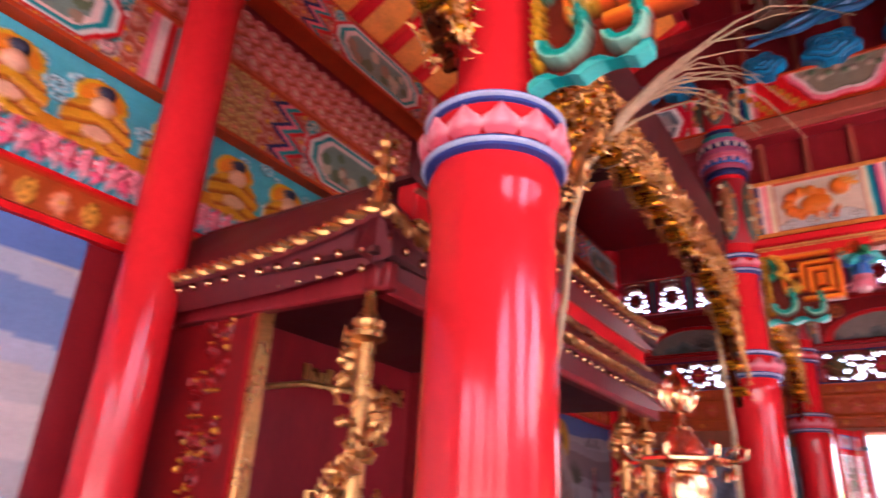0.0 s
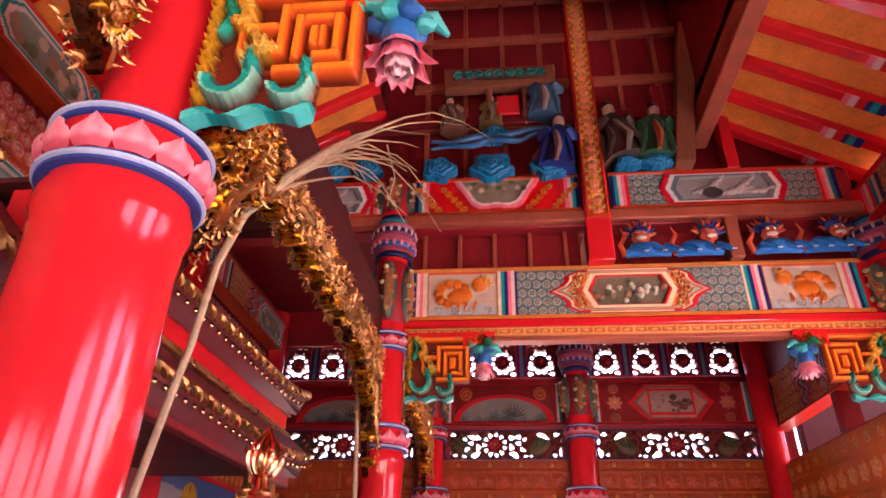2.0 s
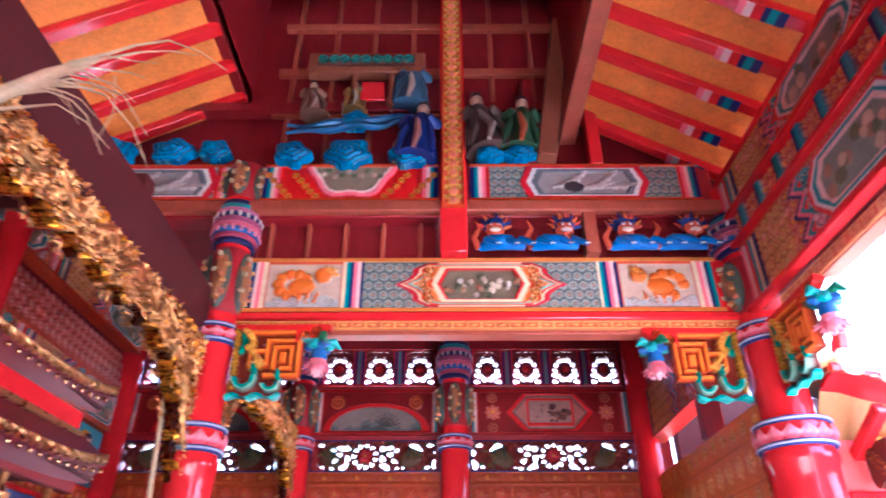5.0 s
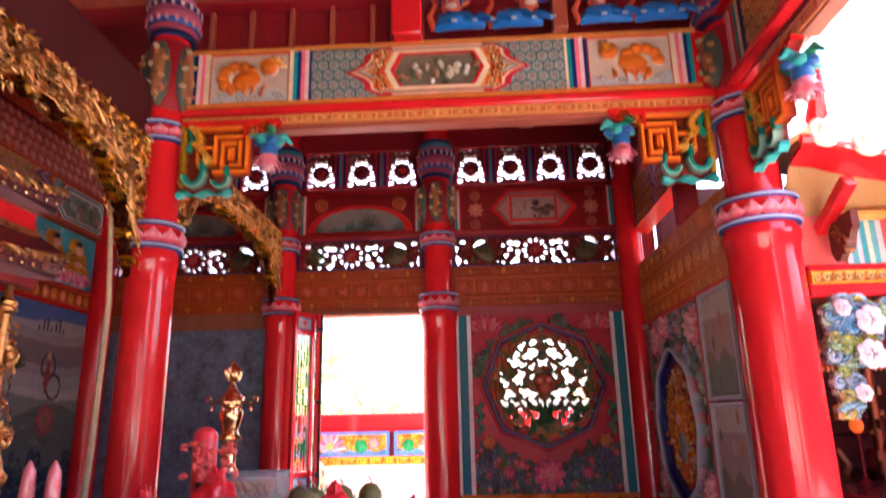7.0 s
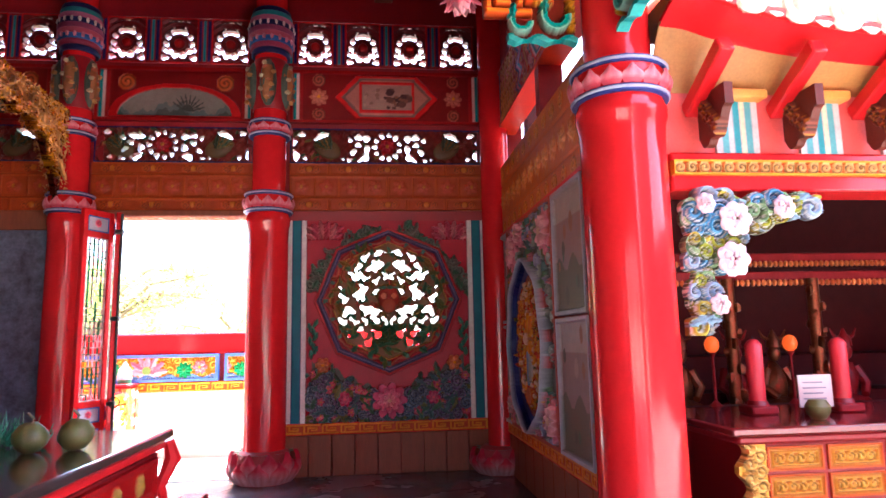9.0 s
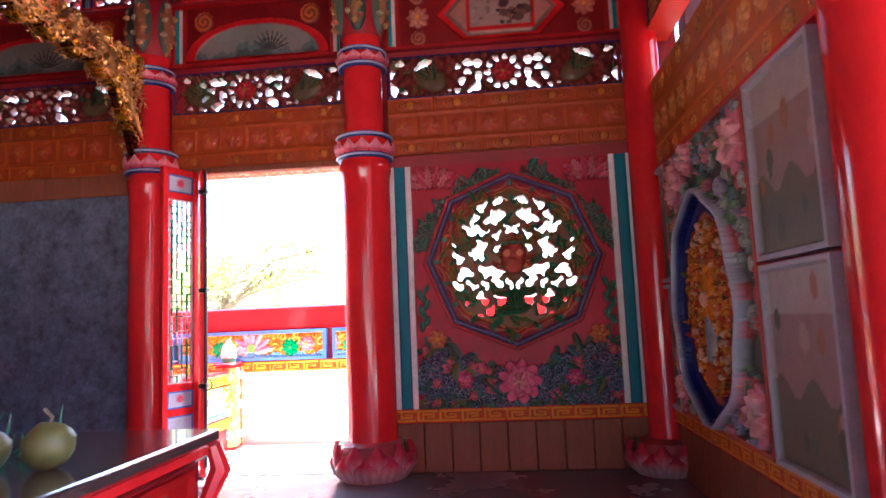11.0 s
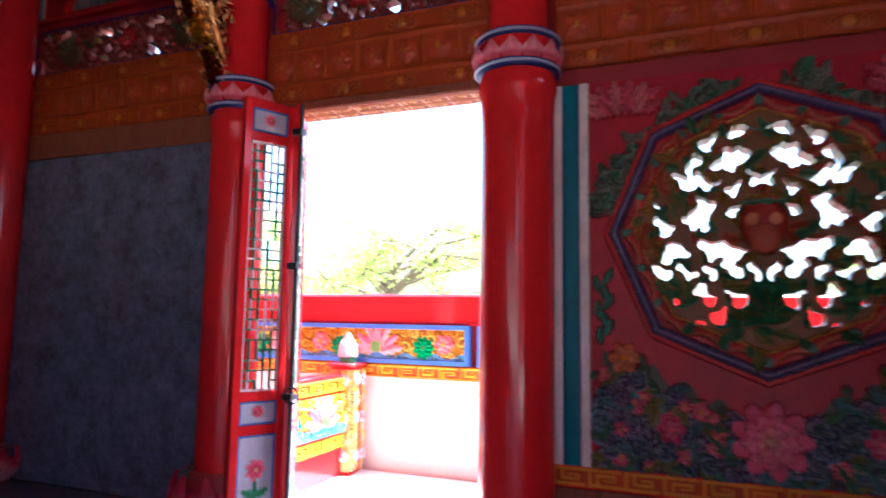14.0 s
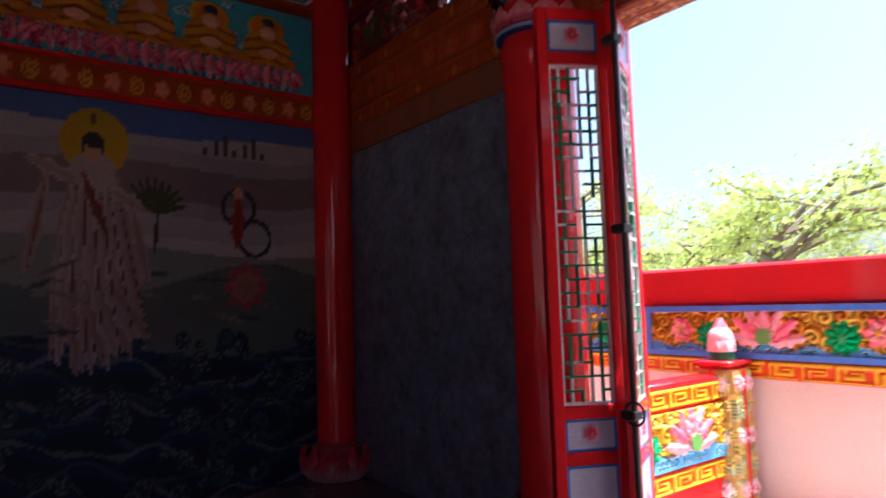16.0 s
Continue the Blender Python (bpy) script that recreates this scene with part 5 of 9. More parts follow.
Solid().box(-1.4, 2.4, -1.4, 8.3, 8.4, 8.5).obj("ceiling_lantern", DARKRED, kind="structure", label="dark red boards of the raised roof", category="ceiling", smooth=False)
for y in (2.2, 4.9, 7.3):
    Solid().box(-1.12, 2.1, y, y + 0.16, 7.3, 7.5, 0.012).obj("lantern_beam", RED, None, "red beam across the raised roof", "beam", kind="structure")
Solid().box(-3.6, 4.1, 8.2, 8.3, 5.3, 8.45).obj("gable_board", DARKRED, kind="structure", label="dark red board wall under the roof", category="wall", smooth=False)
Solid().box(-3.6, 4.1, -1.5, -1.4, 5.0, 8.45).obj("gable_front", DARKRED, kind="structure", label="dark red board wall under the roof", category="wall", smooth=False)

# plain unseen walls, added to close the side court and cut its light
Solid().box(4.6, 10.5, 0.8, 1.05, -0.5, 5.2).obj("court_blocker_south", DEEPRED, kind="structure", label="plain red wall added out of view to dim the side court", category="wall", smooth=False)
Solid().box(10.3, 10.55, 1.05, 8.0, -0.5, 2.8).obj("court_blocker_east", DEEPRED, kind="structure", label="plain red wall added out of view to dim the side court", category="wall", smooth=False)
# ---- columns ----


def lotus_base(x, y, r, h, parent):
    part("base_block", Solid().lathe(x, y, [(r * 1.28, 0), (r * 1.32, h * 0.25), (r * 1.2, h * 0.9), (r * 1.0, h)], 28), LOTUSRED, parent, "dull red base")
    s = Solid().tint((0.55, 0.05, 0.07))
    for row, (n, up, lift) in enumerate(((10, 1.0, 0.0), (10, 0.72, 0.012))):
        for k in range(n):
            a = 2 * math.pi * (k + 0.5 * row) / n
            o = Vector((math.cos(a), math.sin(a), 0))
            p = Vector((x, y, 0.005)) + o * (r * 1.2 + lift)
            side = Vector((-math.sin(a), math.cos(a), 0))
            w = r * 0.98
            vs, cols = [], []
            for i in range(8):
                q = i / 7
                ww = w * (0.72 + 0.28 * math.sin(math.pi * min(1.0, q * 1.25))) * (1 - max(0.0, (q - 0.6) / 0.4) ** 1.6 * 0.94)
                for j in range(-3, 4):
                    t = j / 3
                    vs.append(tuple(p + Vector((0, 0, h * 0.96 * up * q)) + side * ww * t * 0.5 + o * (0.085 * math.sin(q * 2.5) + 0.035 * (1 - t * t) - 0.015)))
                    vein = abs(t) < 0.1 or 0.55 < abs(t) < 0.75
                    tone = min(1.0, max(0.0, (q - 0.3) / 0.4))
                    pale, red = (0.62, 0.36, 0.36) if vein else (0.5, 0.2, 0.2), (0.45, 0.015, 0.04)
                    cols.append(tuple(pale[c] * (1 - tone) + red[c] * tone for c in range(3)))
            fs = [(i * 7 + j, i * 7 + j + 1, i * 7 + j + 8, i * 7 + j + 7) for i in range(7) for j in range(6)]
            s.add(vs, fs)
            s.c[-len(cols):] = cols
    s.obj("lotus_petals", PAINT, parent, "red and white carved lotus petals")
    g = Solid()
    for k in range(14):
        a = 2 * math.pi * k / 14
        o = Vector((math.cos(a), math.sin(a), 0))
        g.petal(Vector((x, y, h * 0.88)) + o * r * 1.0, o * 0.06, o * r * 0.34 + Vector((0, 0, 0.02)), r * 0.5, 0.5)
    g.obj("leaf_rim", GREEN, parent, "green carved leaf rim")


def ring_lotus(x, y, r, z, parent, h=0.2):
    """The collar: two blue and white bands with a row of pink petals between, on a red sleeve."""
    part("collar_sleeve", Solid().lathe(x, y, [(r + 0.012, z), (r + 0.016, z + 0.02), (r + 0.016, z + h - 0.02), (r + 0.012, z + h)], 40), RED, parent)
    b = Solid()
    navy, pale = (0.025, 0.045, 0.2), (0.42, 0.46, 0.6)
    for zz in (z, z + h):
        for tone, prof in ((navy, ((0.014, -0.02), (0.03, -0.016), (0.032, -0.007))), (pale, ((0.032, -0.007), (0.042, -0.001), (0.042, 0.007), (0.032, 0.012))), (navy, ((0.032, 0.012), (0.03, 0.02), (0.014, 0.025)))):
            b.tint(tone).lathe(x, y, [(r + o, zz + q) for o, q in prof], 40)
    b.obj("collar_band", PAINT, parent, "blue and white collar bands")
    n = max(10, round(2 * math.pi * r / 0.1))
    s = Solid()
    for k in range(n):
        a = 2 * math.pi * k / n
        o = Vector((math.cos(a), math.sin(a), 0))
        p = Vector((x, y, z + 0.022)) + o * (r + 0.018)
        w = 2 * math.pi * r / n * 1.08
        side = Vector((-math.sin(a), math.cos(a), 0))
        vs, cols = [], []
        hh = h * 0.66
        for i in range(7):
            q = i / 6
            ww = w * (0.8 + 0.35 * math.sin(math.pi * min(1.0, q * 1.5))) * (1 - max(0.0, (q - 0.45) / 0.55) ** 1.4 * 0.97)
            for t in (-1, -0.5, 0, 0.5, 1):
                vs.append(tuple(p + Vector((0, 0, hh * q)) + side * ww * t * 0.5 + o * (0.026 * math.sin(q * 2.6) + 0.016 * (1 - t * t))))
                cols.append((0.6, 0.07, 0.1) if q < 0.2 else (0.74, 0.3, 0.32) if abs(t) > 0.7 else (0.72, 0.16, 0.2) if abs(t) > 0.2 else (0.76, 0.26, 0.29))
        s.tint((0.7, 0.2, 0.24)).add(vs, [(i * 5 + j, i * 5 + j + 1, i * 5 + j + 6, i * 5 + j + 5) for i in range(6) for j in range(4)])
        s.c[-len(cols):] = cols
    s.obj("collar_petals", PAINT, parent, "pink carved lotus petals")


def drum(x, y, r, z0, z1, parent):
    """The swelling, banded capital."""
    n = 9
    s = Solid()
    cols = [C["navy"], (0.35, 0.05, 0.09), C["blue"], (0.5, 0.1, 0.14), (0.3, 0.06, 0.12), C["navy"], (0.42, 0.12, 0.2), C["teal"], C["navy"]]
    for k in range(n):
        a, b = z0 + (z1 - z0) * k / n, z0 + (z1 - z0) * (k + 1) / n
        ra = r * (1 + 0.24 * math.sin(math.pi * (k + 0.5) / n))
        s.tint(cols[k]).lathe(x, y, [(ra * 0.97, a), (ra, a + 0.008), (ra, b - 0.008), (ra * 0.97, b)], 28)
    for row, (zf, colr) in enumerate(((0.3, (0.62, 0.22, 0.28)), (0.62, (0.6, 0.5, 0.42)))):
        zz = z0 + (z1 - z0) * zf
        rr = r * 1.2
        for k in range(18):
            a = 2 * math.pi * (k + 0.5 * row) / 18
            s.tint(colr).lump((x + rr * math.cos(a), y + rr * math.sin(a), zz), (0.018, 0.018, 0.03), 6, 4)
    s.obj("capital", PAINT, parent, "banded blue and crimson swelling capital")


def cartouche_sleeve(x, y, r, z0, z1, parent):
    s = Solid().tint(C["deep"])
    s.lathe(x, y, [(r, z0), (r + 0.006, z0 + 0.01), (r + 0.006, z1 - 0.01), (r, z1)], 24)
    for k in range(5):
        a = -math.pi / 2 + (k - 2) * 2 * math.pi / 5
        o = Vector((math.cos(a), math.sin(a), 0))
        c = Vector((x, y, (z0 + z1) / 2)) + o * r * 0.95
        s.tint((0.08, 0.1, 0.07)).lump(c, (r * 0.5, r * 0.5, (z1 - z0) * 0.48), 10, 8)
        s.tint((0.3, 0.12, 0.04)).lump(c + o * 0.02, (r * 0.42, r * 0.42, (z1 - z0) * 0.42), 10, 8, rough=0.3, seed=k)
        for j in range(9):
            b = a + 0.28 * math.sin(j * 2.3)
            s.tint([(0.5, 0.24, 0.07), (0.42, 0.12, 0.05), (0.45, 0.36, 0.2)][j % 3]).lump((x + r * 1.36 * math.cos(b), y + r * 1.36 * math.sin(b), z0 + (z1 - z0) * (0.16 + 0.085 * j)), (0.028, 0.028, 0.022), 7, 5, rough=0.5, seed=j + k)
    s.obj("painted_sleeve", PAINT, parent, "ochre oval ornament on red sleeve")


def column(x, y, r, top, rings, ring_r=None, base=0.0, drums=(), sleeves=(), label="glossy red lacquered round temple column with a lotus collar"):
    ob = thing("column", label, "column", "temple columns")
    rr = ring_r or r
    z = base * 0.8
    z1 = rings[0]
    part("shaft", Solid().lathe(x, y, [(r * 1.0, z), (r * 1.0, z1 - 0.26), (r * 1.02, z1 - 0.16), (r * 1.075, z1 - 0.12), (r * 1.085, z1 - 0.07), (r * 1.02, z1 - 0.03), (r * 1.0, z1)], 48), RED, ob, "glossy red lacquered shaft")
    part("upper_shaft", Solid().lathe(x, y, [(rr * 0.98, z1), (rr * 0.96, top)], 40), RED, ob, "red upper shaft")
    for k, q in enumerate(rings):
        ring_lotus(x, y, r if k == 0 else rr, q, ob, 0.17 if k == 0 else 0.13)
    if base:
        lotus_base(x, y, r, base, ob)
    for a, b in drums:
        drum(x, y, rr * 1.12, a, b, ob)
    for a, b in sleeves:
        cartouche_sleeve(x, y, rr, a, b, ob)
    return ob


column(-1.14, 4.2, 0.21, 3.75, (2.62,), 0.15, 0.3, label="glossy red temple column with pink lotus collar, dry palm tied beside it")
column(-0.98, 8.06, 0.175, 5.28, (2.64, 3.5), 0.155, 0.28, ((4.4, 4.85), ), ((3.75, 4.36), (4.9, 5.3)))
column(3.54, 8.06, 0.245, 5.0, (2.66, 3.5), 0.2, 0.3, ((4.3, 4.7), ), ((3.75, 4.25),))
column(3.54, 4.2, 0.245, 5.0, (2.66, 3.5), 0.2, 0.3)
column(-0.9, 11.12, 0.18, 5.2, (2.61, 3.4), 0.155, 0.3, ((4.25, 4.75), ), ((3.66, 4.2),))
column(1.025, 11.08, 0.2, 5.2, (2.61, 3.4), 0.17, 0.3, ((4.25, 4.75), ), ((3.66, 4.2),))
column(-2.9, 4.07, 0.14, 4.9, (4.3,), None, 0.25, label="slim red lacquered wall column before the mural")
column(-3.0, 8.06, 0.14, 5.0, (2.72,), None, 0.25, label="slim red lacquered wall column before the mural")
lotus_post = thing("corner_lotus", "red lotus base in the wall corner", "column base")
lotus_base(3.32, 11.05, 0.17, 0.26, lotus_post)
lotus_post = thing("corner_lotus", "red lotus base in the wall corner", "column base")
lotus_base(-3.1, 11.05, 0.15, 0.26, lotus_post)

# ---- beams across the hall ----


def scale_field(p, x0, x1, z0, z1, q):
    """Grey roundels packed on dark ground."""
    p.brocade(x0, x1, z0, z1, q, (0.12, 0.14, 0.13), (0.32, 0.34, 0.3), (0.34, 0.22, 0.16), 0.01)


def main_beam():
    w, h = 4.1, 0.52
    p = Panel(w, h, 0.0105, C["red"])
    H0, H1 = 0.035, h - 0.04
    p.stripes(0.0, 0.2, H0, H1, [C["red"], C["teal"], C["navy"], C["pale"], C["pink"], C["cream"]])
    p.stripes(w - 0.2, w, H0, H1, [C["cream"], C["pink"], C["pale"], C["navy"], C["teal"], C["red"]])
    for x0, flip in ((0.2, 1), (w - 0.86, -1)):
        p.rect(x0, x0 + 0.66, H0, H1, (0.52, 0.41, 0.32), 0.0)
        p.border(x0, x0 + 0.66, H0, H1, 0.014, C["orange"], 0.012)
        cx, cz = x0 + 0.33, h / 2
        p.put((p.X > x0 + 0.02) & (p.X < x0 + 0.64) & (p.Z < 0.13 + 0.03 * np.sin(p.X * 20)) & (p.Z > H0 + 0.01), (0.42, 0.42, 0.4), 0.01)
        c2 = (0.56, 0.17, 0.04)
        for k in range(9):
            a = k * 0.62
            p.disc(cx - flip * 0.09 + 0.13 * math.cos(a), cz + 0.105 * math.sin(a), 0.05, c2, 0.01, 0.028)
        p.disc(cx - flip * 0.02, cz - 0.02, 0.08, c2, 0.01, 0.03, sx=1.4).disc(cx + flip * 0.16, cz + 0.09, 0.075, c2, 0.02, 0.035)
        for k in range(4):
            p.leaf(cx + (k - 1.5) * 0.09, cz - 0.06, 0.13, 0.022, -1.3 - 0.2 * k, c2, 0.03)
            p.leaf(cx + flip * 0.2, cz + 0.1, 0.1, 0.018, 0.6 * k, (0.66, 0.3, 0.1), 0.04)
            p.scroll(cx + (k - 1.5) * 0.15, cz - 0.16, 0.04, (0.5, 0.46, 0.42), 0.02)
    for x0, x1 in ((0.86, 1.04), (w - 1.04, w - 0.86)):
        p.stripes(x0, x1, H0, H1, [C["cream"], C["teal"], C["navy"], C["pink"], C["pale"], C["navy"]])
    scale_field(p, 1.04, w - 1.04, H0, H1, 0.088)
    cx, cz = w / 2, h / 2
    hexa = np.maximum(np.abs(p.X - cx) / 0.74 + 0.32 * np.abs(p.Z - cz) / 0.225, np.abs(p.Z - cz) / 0.225)
    hexa = hexa + 0.07 * np.abs(np.sin((p.Z - cz) * 21)) * (np.abs(p.X - cx) > 0.36)
    for lim, colr, rel in ((1.0, (0.42, 0.015, 0.05), 0.016), (0.93, C["cream"], 0.026), (0.9, (0.55, 0.1, 0.05), 0.02), (0.86, (0.16, 0.34, 0.3), 0.03), (0.82, C["cream"], 0.034), (0.79, (0.58, 0.17, 0.07), 0.024), (0.72, (0.62, 0.36, 0.2), 0.03), (0.69, (0.5, 0.1, 0.04), 0.02)):
        p.put(hexa < lim, colr, rel)
    for sx in (-1, 1):
        for k in range(5):
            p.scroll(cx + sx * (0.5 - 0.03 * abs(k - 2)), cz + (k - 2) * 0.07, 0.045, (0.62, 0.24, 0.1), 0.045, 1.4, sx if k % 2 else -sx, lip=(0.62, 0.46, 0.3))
    inner = np.maximum(np.abs(p.X - cx) / 0.4 + 0.2 * np.abs(p.Z - cz) / 0.16, np.abs(p.Z - cz) / 0.165)
    p.put(inner < 1.06, C["cream"], 0.03).put(inner < 0.94, C["red"], 0.03).put(inner < 0.86, (0.16, 0.13, 0.09), -0.01)
    rs = np.random.RandomState(3)
    for k in range(26):
        p.disc(cx + rs.uniform(-0.33, 0.33), cz + rs.uniform(-0.1, 0.1), rs.uniform(0.018, 0.035), [(0.5, 0.42, 0.32), (0.1, 0.1, 0.06), (0.3, 0.16, 0.1), (0.55, 0.5, 0.42)][k % 4], 0.0, 0.025)
    p.rect(0, w, h - 0.04, h, (0.5, 0.2, 0.08), 0.02).rect(0, w, 0, 0.035, (0.56, 0.2, 0.08), 0.03)
    return p


def lesser_beam(w, h, red):
    p = Panel(w, h, 0.0115, C["deep"] if red else C["grey"])
    p.stripes(0, 0.18, 0, h, [C["navy"], C["teal"], C["pale"], C["pink"], C["red"]])
    p.stripes(w - 0.18, w, 0, h, [C["red"], C["pink"], C["pale"], C["teal"], C["navy"]])
    cx, cz = w / 2, h / 2
    if red:
        p.rect(0.18, w - 0.18, 0, h, C["red"], 0.0)
        for k in range(10):
            for s in (-1, 1):
                p.scroll(cx + s * (0.32 + 0.05 * k), 0.06 + 0.03 * (k % 5) * 2, 0.035, (0.6, 0.24, 0.08), 0.012)
        d = np.hypot((p.X - cx) / 0.36, (p.Z - h * 0.95) / 0.32)
        d = d / (1 + 0.06 * np.cos(6 * np.arctan2(p.Z - h, p.X - cx)))
        p.put(d < 1.12, C["pink"], 0.02).put(d < 1.0, C["pale"], 0.02).put(d < 0.9, (0.24, 0.2, 0.14), 0.0)
        for k in range(10):
            p.disc(cx + (k - 4.5) * 0.06, h * 0.75 + 0.04 * math.sin(k * 2), 0.03, [(0.4, 0.3, 0.22), (0.12, 0.14, 0.08)][k % 2], 0.0, 0.02)
    else:
        scale_field(p, 0.18, w - 0.18, 0, h, 0.085)
        q = np.maximum(np.abs(p.X - cx) / 0.56 + 0.12 * np.abs(p.Z - cz) / 0.16, np.abs(p.Z - cz) / 0.165)
        p.put(q < 1.08, (0.5, 0.02, 0.06), 0.02).put(q < 0.96, C["white"], 0.02).put(q < 0.88, (0.14, 0.15, 0.16), 0.02).put(q < 0.78, (0.3, 0.28, 0.26), -0.01)
        for k in range(6):
            p.leaf(cx - 0.3 + 0.1 * k, cz - 0.05, 0.3, 0.035, 0.3 + 0.4 * math.sin(k * 2), (0.45, 0.4, 0.36), 0.012)
        p.disc(cx - 0.1, cz - 0.05, 0.06, (0.05, 0.04, 0.04), 0.01, sx=1.6)
    p.rect(0, w, 0, 0.025, C["orange"], 0.03).rect(0, w, h - 0.025, h, C["orange"], 0.02)
    return p


def cross_beam(y, detailed=True):
    b = thing("main_beam", "painted red crossbeam with orange beasts and a central cartouche", "beam", "hall crossbeams", "structure")
    part("timber", Solid().box(-0.85, 3.4, y + 0.02, y + 0.26, 3.72, 4.32, 0.01), RED, b)
    main_beam().obj("painted_face", facing_south(-0.84, y, 3.79), PAINT, b, "painted beam face", thick=0.03)
    part("under_rail", Solid().box(-0.85, 3.4, y - 0.035, y + 0.2, 3.715, 3.79, 0.015), RED, b)
    part("lower_board", Solid().box(-0.2, 2.75, y + 0.02, y + 0.16, 3.6, 3.715, 0.01), ORANGE, b)
    q = Panel(4.2, 0.08, 0.012, (0.5, 0.18, 0.08))
    q.fret(0, 4.2, 0.01, 0.07, (0.42, 0.12, 0.06), (0.6, 0.32, 0.14))
    q.obj("fret_board", facing_south(-0.84, y - 0.005, 3.635), PAINT, b, "carved fret board", thick=0.03)


cross_beam(8.05)
ub = thing("upper_beam", "upper painted crossbeam in red and grey panels", "beam", "hall crossbeams", "structure")
part("timber", Solid().box(-3.2, 3.4, 8.0, 8.22, 4.72, 5.3, 0.01), DEEPRED, ub)
lesser_beam(1.62, 0.42, True).obj("painted_face", facing_south(-0.78, 7.97, 4.87), PAINT, ub, "red painted face with a fan cartouche")
lesser_beam(2.12, 0.42, False).obj("painted_face", facing_south(1.14, 7.97, 4.87), PAINT, ub, "grey roundel face with a dragon cartouche")
lesser_beam(1.5, 0.42, False).obj("painted_face", facing_south(-2.55, 7.97, 4.87), PAINT, ub, "grey roundel face")
part("under_rail", Solid().box(-3.2, 3.4, 7.92, 8.2, 4.74, 4.86, 0.015), ORANGE, ub)
for x, z in ((-0.9, 4.98), (1.025, 4.98), (2.2, 4.98)):
    Solid().box(x - 0.1, x + 0.1, 8.26, 11.2, z, z + 0.26, 0.012).obj("tie_beam", BROWN, None, "brown beam across the rear bay ceiling", "beam", kind="structure")
sl = thing("slat_screen", "dark red slatted board between the crossbeams", "screen", kind="structure")
part("backing", Solid().box(-0.8, 0.82, 8.16, 8.2, 4.32, 4.74), DARKRED, sl, smooth=False)
for k in range(5):
    part("slat", Solid().box(-0.7 + k * 0.34, -0.66 + k * 0.34, 8.1, 8.16, 4.32, 4.74, 0.006), ORANGE, sl)
part("backing", Solid().box(1.1, 3.35, 8.2, 8.24, 4.32, 4.74), DARKRED, sl, smooth=False)
hp = thing("king_post", "tall post with gold floral carving between the beams", "post", kind="structure")
part("post_core", Solid().box(0.86, 1.1, 7.9, 8.1, 4.3, 8.35, 0.012), RED, hp)
p = Panel(0.2, 3.5, 0.011, (0.5, 0.1, 0.06))
for k in range(33):
    p.flower(0.1, 0.06 + k * 0.105, 0.055, 5, (0.6, 0.3, 0.1), (0.66, 0.22, 0.18), C["gold"], 0.03, k)
    p.scroll(0.045, 0.11 + k * 0.105, 0.03, (0.62, 0.34, 0.12), 0.02).scroll(0.155, 0.11 + k * 0.105, 0.03, (0.62, 0.34, 0.12), 0.02, hand=-1)
p.border(0, 0.2, 0, 3.5, 0.014, C["orange"], 0.03)
p.obj("carved_face", facing_south(0.88, 7.88, 4.75), PAINT, hp, "gold and pink floral carving", thick=0.03)


